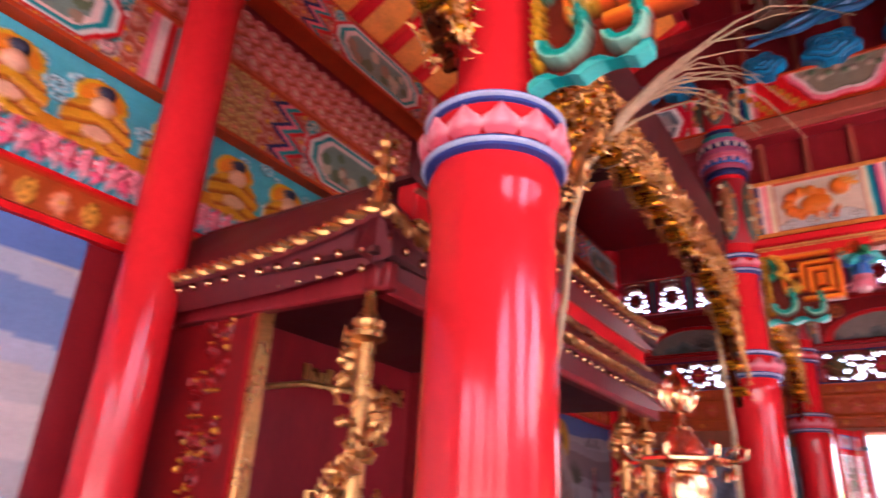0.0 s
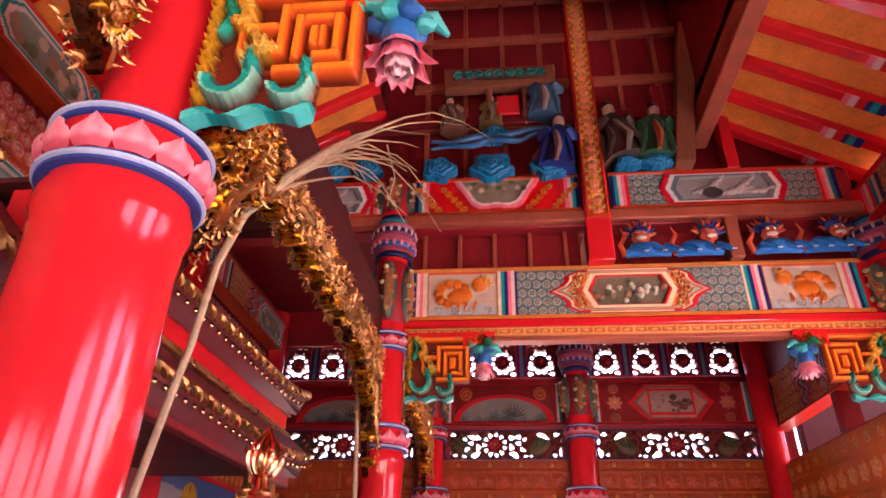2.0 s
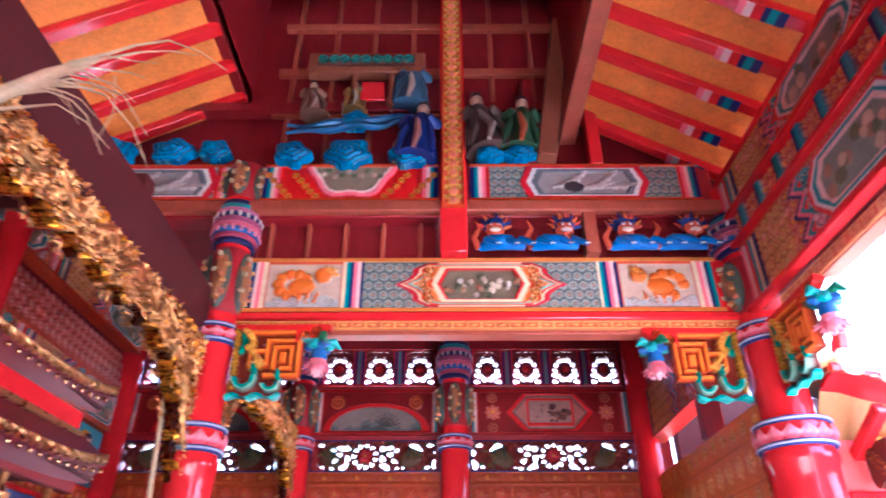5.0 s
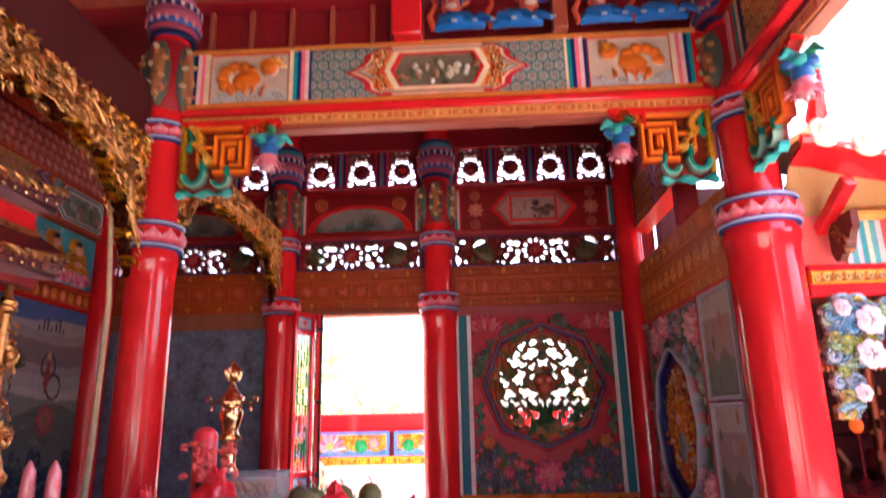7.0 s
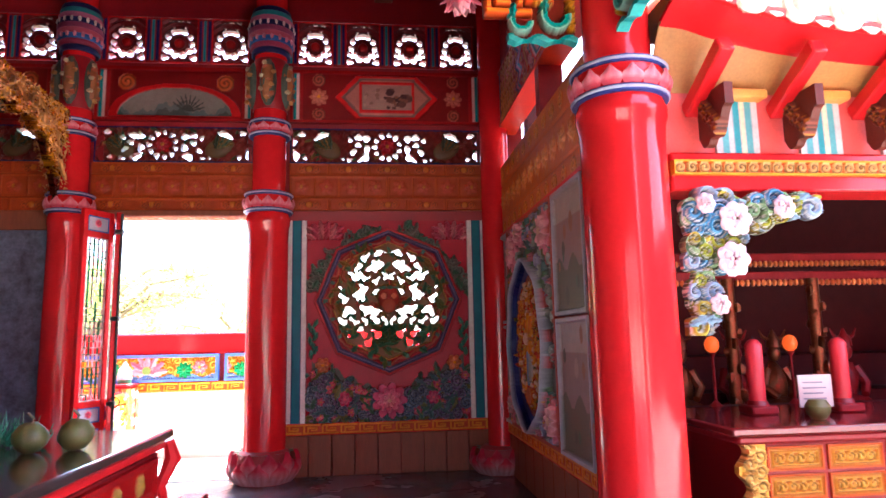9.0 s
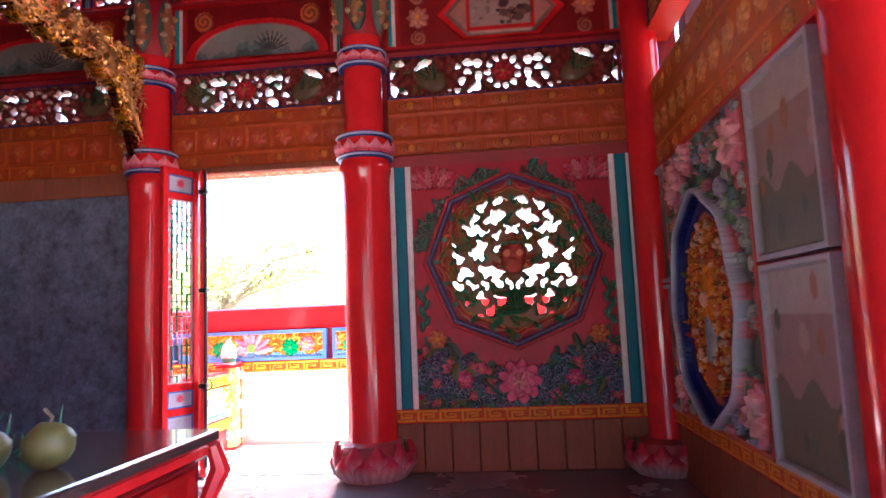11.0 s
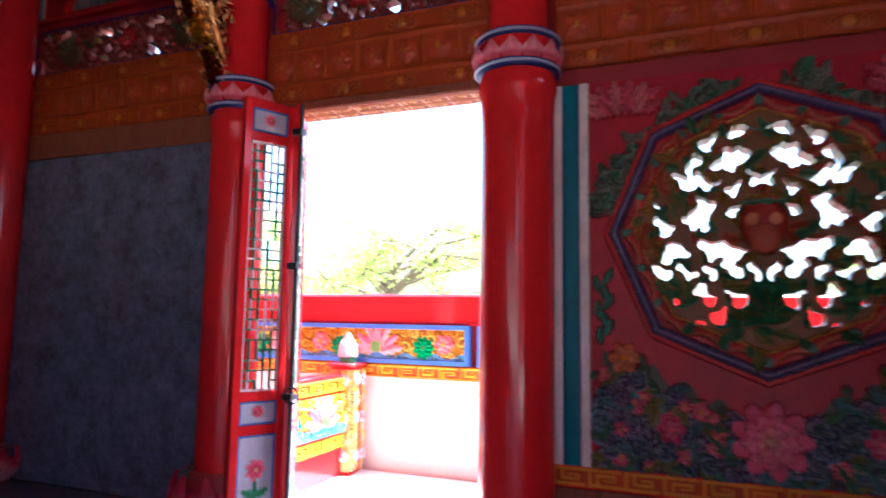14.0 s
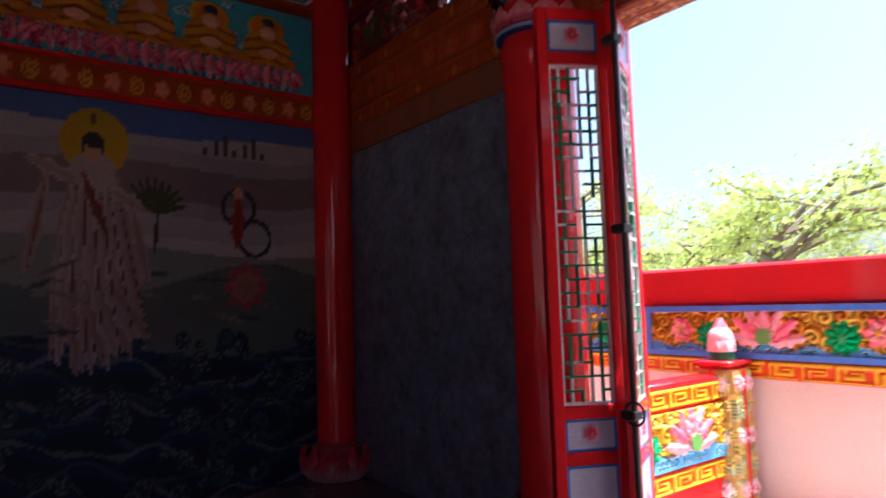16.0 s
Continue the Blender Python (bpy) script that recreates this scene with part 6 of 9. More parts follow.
def bracket_panel(w=0.78, h=0.64):
    """A carved corner bracket: square orange key, gilt dragon, teal scrolls below; column side at x = 0."""
    p = Panel(w, h, 0.008, (0.2, 0.03, 0.02))
    X, Z = p.X, p.Z
    # light and shade in the colours: paler bar fronts, darkened sunk ground
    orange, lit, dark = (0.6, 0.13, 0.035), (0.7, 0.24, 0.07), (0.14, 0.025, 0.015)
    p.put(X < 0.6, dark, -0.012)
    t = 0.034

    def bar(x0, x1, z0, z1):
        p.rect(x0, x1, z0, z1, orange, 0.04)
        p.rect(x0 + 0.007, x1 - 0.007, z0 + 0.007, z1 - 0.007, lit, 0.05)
    # square key wound inwards
    a, b, c, d = 0.27, 0.55, 0.2, 0.52
    for k in range(3):
        bar(a, b, d - t, d)
        bar(b - t, b, c, d)
        bar(a + (0.07 if k else 0.0), b, c, c + t)
        bar(a, a + t, c + (0.075 if k == 0 else 0.0), d)
        a, b, c, d = a + 0.056, b - 0.056, c + 0.056, d - 0.056
    bar(0.0, 0.66, h - 0.085, h - 0.045)
    bar(0.13, 0.27, 0.4, 0.4 + t)
    bar(0.13, 0.13 + t, 0.28, 0.56)
    p.rect(0, w, h - 0.045, h, (0.5, 0.05, 0.03), 0.045)
    # red scrolled arm reaching along the beam
    arm = (X > 0.5) & (Z > h - 0.15 + 0.1 * (X - 0.5) / 0.28 + 0.012 * np.sin(X * 60))
    p.put(arm, (0.5, 0.05, 0.035), 0.05)
    p.scroll(0.66, h - 0.06, 0.045, (0.6, 0.12, 0.05), 0.06).scroll(0.57, h - 0.1, 0.045, (0.6, 0.16, 0.05), 0.06, hand=-1)
    # gilt edge against the column
    for k in range(26):
        p.scroll(0.03, 0.13 + k * 0.018, 0.026, (0.6, 0.32, 0.08), 0.055, 1.2, 1 if k % 2 else -1)
    # dragon with scales and mane
    for k in range(34):
        q = k / 33
        x, z = 0.09 + 0.16 * q + 0.045 * math.sin(q * 11), 0.55 - 0.3 * q + 0.03 * math.cos(q * 13)
        p.disc(x, z, 0.03 - 0.008 * q, (0.62, 0.36, 0.1) if k % 2 else (0.5, 0.22, 0.05), 0.05, 0.022)
    for k in range(7):
        p.leaf(0.22, 0.28, 0.08, 0.014, 0.4 + k * 0.5, (0.66, 0.42, 0.14), 0.07)
    p.leaf(0.06, 0.58, 0.13, 0.03, -1.2, (0.02, 0.24, 0.14), 0.06).leaf(0.1, 0.5, 0.12, 0.03, -1.9, (0.03, 0.3, 0.2), 0.06)
    # thick teal curl and the wave below it
    for cx, cz, r0, r1, lo, hi in ((0.13, 0.19, 0.05, 0.095, -3.3, 0.4), (0.34, 0.15, 0.035, 0.075, -2.9, 0.3)):
        dd, aa = np.hypot(X - cx, Z - cz), np.arctan2(Z - cz, X - cx)
        m = (dd > r0) & (dd < r1) & ((aa < hi) | (aa > 2 * math.pi + lo))
        p.put(m, (0.01, 0.25, 0.2), 0.06).put(m & (dd > r1 - 0.014), (0.3, 0.55, 0.42), 0.065)
        p.leaf(cx + r1 * 0.8, cz, 0.13, 0.03, 1.75, (0.01, 0.28, 0.22), 0.06)
    base = (X < 0.42) & (Z < 0.068 + 0.02 * np.sin(X * 34))
    p.put(base, (0.02, 0.24, 0.22), 0.03).put(base & (Z < 0.05 + 0.016 * np.sin(X * 34 + 0.6)), (0.12, 0.42, 0.37), 0.04)
    edge = np.where(X < 0.42, 0.02 + 0.028 * np.abs(np.sin(X * 17)), np.where(X < 0.56, 0.19, h - 0.15 + 0.1 * (X - 0.5) / 0.28))
    hole = np.minimum(np.hypot(X - 0.24, Z - 0.48) - 0.016, np.hypot(X - 0.22, Z - 0.36) - 0.014)
    p.solid = np.minimum(Z - edge, hole)
    return p


def pendant(c, parent, s=0.75):
    """A teal bud with a hanging pink lotus."""
    x, y, z = c
    part("pendant_bud", Solid().lump((x, y, z), (0.12 * s, 0.1 * s, 0.06 * s), 14, 8, rough=0.4), TEAL, parent, "teal carved bud")
    for k in range(6):
        a = k * 1.047
        part("bud_leaf", Solid().lump((x + 0.1 * s * math.cos(a), y + 0.09 * s * math.sin(a), z - 0.03 * s), (0.06 * s, 0.05 * s, 0.04 * s), 10, 6, rough=0.3, seed=k), (TEAL, BLUEPAINT)[k % 2], parent)
    stem = part("pendant_stem", Solid().lathe(x, y, [(0.06 * s, z - 0.22 * s), (0.09 * s, z - 0.14 * s), (0.06 * s, z - 0.02 * s)], 14), BLUEPAINT, parent, "blue turned stem")
    for k in range(4):
        a = k * 1.571 + 0.4
        o = Vector((math.cos(a), math.sin(a), 0))
        part("hanger_leaf", Solid().tube([Vector((x, y, z + 0.02 * s)) + o * 0.05 * s, Vector((x, y, z + 0.05 * s)) + o * 0.15 * s, Vector((x, y, z - 0.02 * s)) + o * 0.22 * s], [0.04 * s, 0.045 * s, 0.012 * s], 8), (TEAL, GREEN)[k % 2], parent)
    for ring, (rad, n, dz, hh, curl) in enumerate(((0.07, 8, -0.17, 0.1, 1.0), (0.06, 8, -0.19, 0.12, 0.5), (0.04, 6, -0.21, 0.12, 0.2), (0.015, 4, -0.23, 0.11, -0.1))):
        for k in range(n):
            a = 2 * math.pi * (k + 0.5 * ring) / n
            o = Vector((math.cos(a), math.sin(a), 0))
            pt = Solid().petal(Vector((x, y, z + dz * s)) + o * rad * s, o * 0.09 * s, Vector((0, 0, -hh * s)), 0.1 * s, curl)
            part("petal", pt, (PINK, PINK, PALEPINK, PALEPINK)[ring], stem)


def corner_bracket(m, s=0.8):
    b = thing("corner_bracket", "carved orange fret bracket with green dragon and lotus pendant", "bracket", "column brackets")
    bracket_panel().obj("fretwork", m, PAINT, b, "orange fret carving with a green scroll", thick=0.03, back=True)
    c = m @ Vector((0.68, 0.04, 0.5))
    pendant(tuple(c), b, s)


corner_bracket(pose(-0.8, 8.0, 3.0))
corner_bracket(pose(3.3, 8.08, 3.0) @ Matrix.Diagonal((-1, 1, 1, 1)))
corner_bracket(pose(-0.97, 4.16, 2.84))
corner_bracket(pose(3.35, 4.24, 3.0) @ Matrix.Diagonal((-1, 1, 1, 1)))
corner_bracket(pose(3.5, 7.85, 2.98, 0, 0, -90))
corner_bracket(pose(3.58, 4.44, 2.84, 0, 0, 90), 1.0)
cb2 = thing("near_beam", "red painted crossbeam over the near columns", "beam", "hall crossbeams", "structure")
part("timber", Solid().box(-1.1, 3.5, 4.1, 4.34, 3.63, 4.32, 0.01), RED, cb2)

# ---- carved beasts between the beams ----


def beast(x, seed):
    s = Solid()
    blue, dark, red = (0.015, 0.14, 0.42), (0.015, 0.03, 0.16), (0.5, 0.08, 0.03)
    s.tint(blue).tube([(x - 0.2, 7.97, 4.37), (x - 0.08, 7.93, 4.41), (x + 0.06, 7.92, 4.4), (x + 0.2, 7.93, 4.35)], [0.03, 0.075, 0.07, 0.025], 12)
    for dx in (-0.14, 0.02, 0.16):
        s.tint(blue).tube([(x + dx, 7.9, 4.42), (x + dx + 0.05, 7.85, 4.37), (x + dx + 0.1, 7.83, 4.335)], [0.035, 0.03, 0.022], 8)
        for j in range(3):
            s.tint((0.55, 0.5, 0.42)).lump((x + dx + 0.1 + 0.015 * (j - 1), 7.81, 4.33), (0.008, 0.012, 0.008), 6, 4)
    hx = x + (0.1 if seed % 2 else -0.06)
    s.tint(red).lump((hx, 7.9, 4.52), (0.075, 0.06, 0.07), 14, 10, rough=0.5, seed=seed + 2)
    s.tint(dark).lump((hx, 7.93, 4.58), (0.1, 0.07, 0.06), 14, 8, rough=0.6, seed=seed)
    s.tint((0.55, 0.4, 0.3)).lump((hx, 7.85, 4.49), (0.05, 0.03, 0.022), 10, 6)
    for j in (-1, 1):
        s.tint((0.7, 0.66, 0.6)).lump((hx + 0.03 * j, 7.845, 4.545), (0.014, 0.012, 0.014), 8, 5)
        s.tint(dark).lump((hx + 0.032 * j, 7.835, 4.545), (0.007, 0.006, 0.007), 6, 4)
    for k in range(9):
        a = k * 0.4 - 0.1
        c = Vector((hx + 0.085 * math.cos(a), 7.93, 4.56 + 0.06 * math.sin(a)))
        e = Vector((0.07 * math.cos(a), -0.02, 0.075 * math.sin(a) + 0.02))
        s.tint([(0.6, 0.14, 0.03), dark, (0.5, 0.05, 0.03)][(k + seed) % 3]).tube([c, c + e * 0.6 + Vector((0.012, 0, 0)), c + e], [0.02, 0.014, 0.003], 6)
    s.tint(red).tube([(x - 0.2, 7.96, 4.36), (x - 0.24, 7.94, 4.46), (x - 0.19, 7.93, 4.55), (x - 0.23, 7.92, 4.63)], [0.03, 0.025, 0.02, 0.004], 8)
    s.obj("carved_beast", PAINT, None, "painted blue and orange carved beast on the crossbeam", "carving", "carved beasts")


for k, x in enumerate((1.4, 1.86, 2.55, 2.98)):
    beast(x, k)
part("strut", Solid().box(2.14, 2.26, 7.95, 8.1, 4.32, 4.76, 0.01), ORANGE, ub)


def cloud(x, y, z, w, h, seed):
    """A blue cloud of nested rolled bands on a lobed outline."""
    p = Panel(w, h, 0.007, (0.015, 0.07, 0.17))
    u, v = (p.X - w / 2) / (w / 2), (p.Z - h * 0.45) / (h * 0.55)
    a = np.arctan2(v, u)
    d = np.hypot(u, v) / (0.84 + 0.1 * np.cos(a * 5 + seed) + 0.05 * np.cos(a * 2 + seed * 2))
    roll = (d * 3.4 + a / (2 * math.pi) * (1 if seed % 2 > 1 else -1)) % 1.0
    p.put(d < 2, (0.02, 0.12, 0.24), 0.0)
    p.put((roll > 0.3) & (roll < 0.8), (0.03, 0.19, 0.33))
    p.put(roll > 0.88, (0.008, 0.03, 0.08))
    p.put(roll < 0.1, (0.12, 0.3, 0.4))
    p.rel = (0.08 * np.sqrt(np.clip(1 - d, 0, 1)) + 0.022 * np.sin(math.pi * roll)).clip(0, 1)
    p.solid = (1 - d) * 0.1
    p.obj("cloud_carving", facing_south(x, y, z), PAINT, None, "blue carved cloud with rolled edges on the upper beam", "carving", thick=0.08, back=True, group="carved clouds")


for k, (x, z, w, h) in enumerate(((-0.73, 5.24, 0.38, 0.3), (-0.28, 5.23, 0.54, 0.32), (0.36, 5.23, 0.4, 0.3), (-0.12, 5.7, 0.3, 0.2), (1.18, 5.29, 0.3, 0.16), (1.44, 5.29, 0.36, 0.18),
                                  (-2.5, 5.28, 0.5, 0.3), (-1.9, 5.28, 0.45, 0.28), (-1.45, 5.3, 0.35, 0.24))):
    cloud(x, 7.9, z, w, h, k * 1.7)
rb = Solid()
for k in range(2):
    pts = [(-0.62 + 0.068 * i, 7.86 + 0.03 * math.sin(i), 5.6 + 0.07 * k + 0.008 * i + 0.035 * math.sin(i * 0.9 + k)) for i in range(20)]
    rb.tube(pts, [0.016 + 0.022 * math.sin(math.pi * i / 19) for i in range(20)], 8)
rb.obj("cloud_ribbon", DULLBLUE, None, "blue carved ribbon of cloud winding above the beam", "carving")


def carved_figure(x, y, z, h, robe, sash, lean=0.0):
    """A plain robed carving on the beam."""
    s = Solid().tint(robe)
    pts = [(x + lean * u * h, y, z + u * h) for u in (0, 0.15, 0.35, 0.55, 0.72)]
    s.tube(pts, [0.26 * h, 0.22 * h, 0.16 * h, 0.18 * h, 0.09 * h], 14)
    for k in range(7):
        a = k * 0.9
        s.tint(sash if k % 2 else robe).tube([(x + lean * 0.5 * h + 0.14 * h * math.cos(a), y + 0.14 * h * math.sin(a), z + 0.55 * h), (x + 0.24 * h * math.cos(a + 0.4), y + 0.24 * h * math.sin(a + 0.4), z + 0.25 * h), (x + 0.27 * h * math.cos(a + 0.2), y + 0.27 * h * math.sin(a + 0.2), z)], [0.04 * h, 0.055 * h, 0.03 * h], 6)
    for sgn in (-1, 1):
        s.tint(robe).tube([(x + lean * 0.68 * h, y, z + 0.66 * h), (x + lean * 0.5 * h + sgn * 0.22 * h, y - 0.08 * h, z + 0.52 * h), (x + lean * 0.5 * h + sgn * 0.12 * h, y - 0.2 * h, z + 0.56 * h)], [0.07 * h, 0.075 * h, 0.04 * h], 8)
    s.tint((0.5, 0.32, 0.22)).lump((x + lean * 0.8 * h, y, z + 0.82 * h), (0.085 * h, 0.085 * h, 0.1 * h), 10, 8)
    s.tint((0.05, 0.03, 0.03)).lump((x + lean * 0.85 * h, y + 0.02 * h, z + 0.91 * h), (0.09 * h, 0.09 * h, 0.08 * h), 10, 6, rough=0.4)
    s.obj("carved_figure", PAINT, None, "small robed wooden figure carved on the roof beam", "carving", "carved figures")


carved_figure(0.62, 7.9, 5.3, 0.75, (0.012, 0.03, 0.16), (0.3, 0.16, 0.12), 0.12)
carved_figure(0.55, 7.96, 6.0, 0.7, (0.05, 0.11, 0.18), (0.4, 0.3, 0.24), 0.1)
carved_figure(0.0, 7.96, 5.95, 0.45, (0.28, 0.17, 0.05), (0.3, 0.26, 0.22))
carved_figure(-0.4, 7.96, 5.9, 0.5, (0.2, 0.1, 0.06), (0.28, 0.2, 0.15), -0.1)
lin = thing("shrine_lintel", "dark carved lintel with teal scrolls under the roof", "lintel", kind="structure")
part("board", Solid().box(-0.5, 0.7, 7.86, 8.0, 6.42, 6.7, 0.012), BROWN, lin)
p = Panel(1.0, 0.14, 0.012, (0.1, 0.04, 0.03))
for k in range(9):
    p.scroll(0.06 + 0.11 * k, 0.07, 0.055, (0.04, 0.16, 0.14), 0.03, 1.4, 1 if k % 2 else -1)
p.obj("teal_scrolls", facing_south(-0.4, 7.84, 6.5), PAINT, lin, "teal scroll carving", thick=0.02)
part("red_tablet", Solid().box(0.06, 0.3, 7.88, 7.92, 6.05, 6.3, 0.01), RED, lin, "plain red tablet")
for x in (-0.02, 0.36):
    part("short_baluster", Solid().lathe(x, 7.92, [(0.03, 6.0), (0.045, 6.06), (0.025, 6.14), (0.03, 6.34), (0.045, 6.4)], 12), BROWN, lin)
carved_figure(1.32, 7.95, 5.42, 0.8, (0.08, 0.05, 0.04), (0.24, 0.2, 0.16), -0.15)
carved_figure(1.62, 7.95, 5.42, 0.75, (0.03, 0.09, 0.04), (0.4, 0.1, 0.04), 0.1)
bk = thing("roof_screen", "red board screen with ochre slats under the roof", "screen", kind="structure")
part("backing", Solid().box(-0.85, 2.02, 8.1, 8.14, 5.3, 8.38), DARKRED, bk, smooth=False)
for z in (5.98, 6.55, 7.25, 7.9):
    part("rail", Solid().box(-0.85, 2.1, 8.03, 8.1, z, z + 0.1, 0.008), ORANGE, bk)
for k in range(7):
    part("slat", Solid().box(-0.72 + k * 0.42, -0.67 + k * 0.42, 8.05, 8.1, 5.3, 8.3, 0.006), ORANGE, bk)
part("roof_brace", Solid().box(-0.09, 0.09, -0.09, 0.09, 0, 1.9, 0.012, Matrix.Translation((1.86, 7.9, 5.3)) @ Euler((0, radians(9), 0)).to_matrix().to_4x4()), BROWN, bk, "dark carved brace")
for x in (1.75, 2.35):
    Solid().box(x - 0.06, x + 0.06, 7.95, 8.1, 5.3, 6.4, 0.01).obj("short_post", RED if x > 2 else DARKRED, None, "short red post under the roof", "post", kind="structure")
Solid().box(-3.2, 3.4, 7.98, 8.12, 6.0, 6.12, 0.01).obj("collar_beam", DARKRED, None, "dark red beam under the roof", "beam", kind="structure")

# ---- side beam over the open side ----
sb = thing("side_beam", "tall painted side beam with brocade panels and cartouches", "beam", kind="structure")
L = 9.2
part("timber", Solid().box(3.47, 3.72, -1.3, 7.9, 3.72, 4.98, 0.01), DEEPRED, sb)
brocade_beam(L, 0.56, 20).obj("painted_face", facing_west(3.44, 7.9, 3.76), PAINT, sb, "brocade painted face with cartouches")
p = Panel(L, 0.24, 0.014, (0.45, 0.12, 0.1))
p.brocade(0, L, 0, 0.24, 0.08, (0.4, 0.08, 0.06), (0.62, 0.3, 0.2), C["gold"], 0.012)
for k in range(28):
    p.stripes(0.2 + k * 0.33, 0.3 + k * 0.33, 0, 0.24, [C["navy"], C["teal"], (0.1, 0.3, 0.36)], 0.04)
p.obj("stud_face", facing_west(3.44, 7.9, 4.36), PAINT, sb, "flower band with teal blocks")
brocade_beam(L, 0.34, 31).obj("painted_face", facing_west(3.4, 7.9, 4.64), PAINT, sb, "upper brocade face with cartouches", thick=0.06)
for z in (3.73, 4.33, 4.61, 4.98):
    part("red_rail", Solid().box(3.36, 3.46, -1.3, 7.9, z - 0.02, z + 0.025, 0.008), RED, sb)
part("lower_board", Solid().box(3.5, 3.64, 4.9, 7.1, 3.6, 3.72, 0.01), ORANGE, sb)
q = Panel(3.2, 0.1, 0.012, (0.5, 0.2, 0.1))
q.fret(0, 3.2, 0.01, 0.09, (0.46, 0.16, 0.1), (0.64, 0.4, 0.24))
q.obj("fret_board", facing_west(3.49, 7.6, 3.61), PAINT, sb, "carved fret board")
lb = thing("nave_beam", "dark red beam along the shrine side", "beam", kind="structure")
part("timber", Solid().box(-1.25, -1.03, -1.3, 8.0, 3.5, 3.95, 0.01), SHADEDRED, lb)
for y in (6.6,):
    part("tie", Solid().box(-3.2, -1.1, y, y + 0.14, 3.95, 4.15, 0.01), SHADEDRED, lb)

# ---- gilded valance ----


def valance(y0, y1, x, z_top, drop, m, name_label):
    """A gilded openwork arch hung between two columns."""
    w, h = y1 - y0, drop
    ob = thing("gilded_valance", name_label, "valance", "gilded valances")
    # base colour is recess shade: dark brown behind the gilt scrolls
    p = Panel(w, h, 0.013, (0.1, 0.03, 0.015))

    def edge_at(x):
        t = np.minimum(x, w - x) / w
        return h - 0.3 - (h - 0.3) * np.exp(-(t * 11) ** 1.3) + 0.03 * np.sin(x * 22)
    s = p.Z - edge_at(p.X)
    rs = np.random.RandomState(int(abs(y0) * 10))
    for k in range(int(w * 110)):
        x, z = rs.uniform(0, w), h - abs(rs.normal(0, 0.4)) * h
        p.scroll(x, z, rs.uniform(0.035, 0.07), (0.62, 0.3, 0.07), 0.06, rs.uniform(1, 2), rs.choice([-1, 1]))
        hx, hz, r = rs.uniform(0, w), rs.uniform(0, h), rs.uniform(0.014, 0.03)
        s = np.minimum(s, np.hypot(p.X - hx, p.Z - hz) - r)
    s = np.where((p.Z > h - 0.03), 0.05, s)
    p.solid = s
    p.obj("openwork", m, GILT, ob, "dark gilded openwork ground", thick=0.05, back=True)
    # bright leaves standing off both faces, lying along the arch
    for face in (-1, 1):
        q = Solid()
        for k in range(int(w * 1000)):
            x = rs.uniform(0.02, w - 0.02)
            lo = float(edge_at(np.array(x)))
            z = rs.uniform(lo + 0.01, h - 0.04)
            slope = float(edge_at(np.array(x + 0.02)) - edge_at(np.array(x - 0.02))) / 0.04
            a = math.atan(slope) + rs.normal(0, 0.7) + (math.pi if rs.rand() < 0.5 else 0)
            L = rs.uniform(0.018, 0.048)
            y = -rs.uniform(0.02, 0.08) if face < 0 else 0.05 + rs.uniform(0.0, 0.05)
            q.petal(Vector((x, y, z)), Vector((0, face * 0.05, 0)), Vector((math.cos(a) * L, 0, math.sin(a) * L)), L * 0.5, rs.uniform(0.1, 0.45), 3)
        q.obj("leafwork", GOLD, ob, "bright gilt carved leaves", kind="stuff", m=m)
    q = Solid()
    n = 60
    pts = [Vector((w * (0.03 + 0.94 * k / n), -0.08 + 0.02 * math.sin(k), float(edge_at(np.array(w * (0.03 + 0.94 * k / n)))) + 0.14 + 0.05 * math.sin(k * 0.7))) for k in range(n + 1)]
    q.tube(pts, [0.018 + 0.008 * math.sin(k * 0.9) for k in range(n + 1)], 8)
    q.obj("dragon_body", GOLD, ob, "winding gilt dragon body", m=m)
    part("top_rail", Solid().box(0, w, 0.0, 0.06, h - 0.02, h + 0.02, 0.008), DARKRED, ob).matrix_world = m


valance(4.42, 7.92, -1.1, 3.5, 1.15, pose(-1.05, 4.42, 2.36, 0, 0, 90), "gilded openwork arch of dragons and foliage between two columns")
valance(8.2, 10.95, -0.95, 3.5, 1.0, pose(-0.93, 8.2, 2.62, 0, 0, 90), "gilded openwork arch of foliage towards the door column")
valance(0.3, 3.98, -1.1, 3.5, 0.62, pose(-1.16, 0.3, 2.93, 0, 0, 90), "gilded openwork arch of foliage on the near side")

# ---- the shrine against the mural ----
sh = thing("shrine", "dark red wooden shrine with gilded dragon posts and tiered eaves", "shrine")
SX, SY0, SY1 = -1.56, 4.1, 7.95
part("plinth", Solid().box(-3.18, -1.62, 4.22, 7.8, 0, 0.6, 0.02), DARKRED, sh)
part("back_board", Solid().box(-3.18, -2.8, 4.45, 7.7, 0.75, 2.9), DARKRED, sh, smooth=False)
p = Panel(0.82, 1.85, 0.012, (0.17, 0.008, 0.014))
rs = np.random.RandomState(12)
for k in range(46):
    p.scroll(0.55 + rs.uniform(-0.1, 0.1), rs.uniform(0.1, 1.75), rs.uniform(0.02, 0.05), (0.24, 0.02, 0.02), 0.03)
for k in range(60):
    p.disc(0.55 + rs.uniform(-0.11, 0.11), rs.uniform(0.1, 1.75), rs.uniform(0.006, 0.012), (0.62, 0.34, 0.1), 0.03)
p.border(0, 0.82, 0, 1.85, 0.03, C["deep"], 0.03)
p.obj("side_panel", facing_south(-3.18, 4.3, 0.6), PAINT, sh, "red carved side panel picked out in gold", thick=0.05)
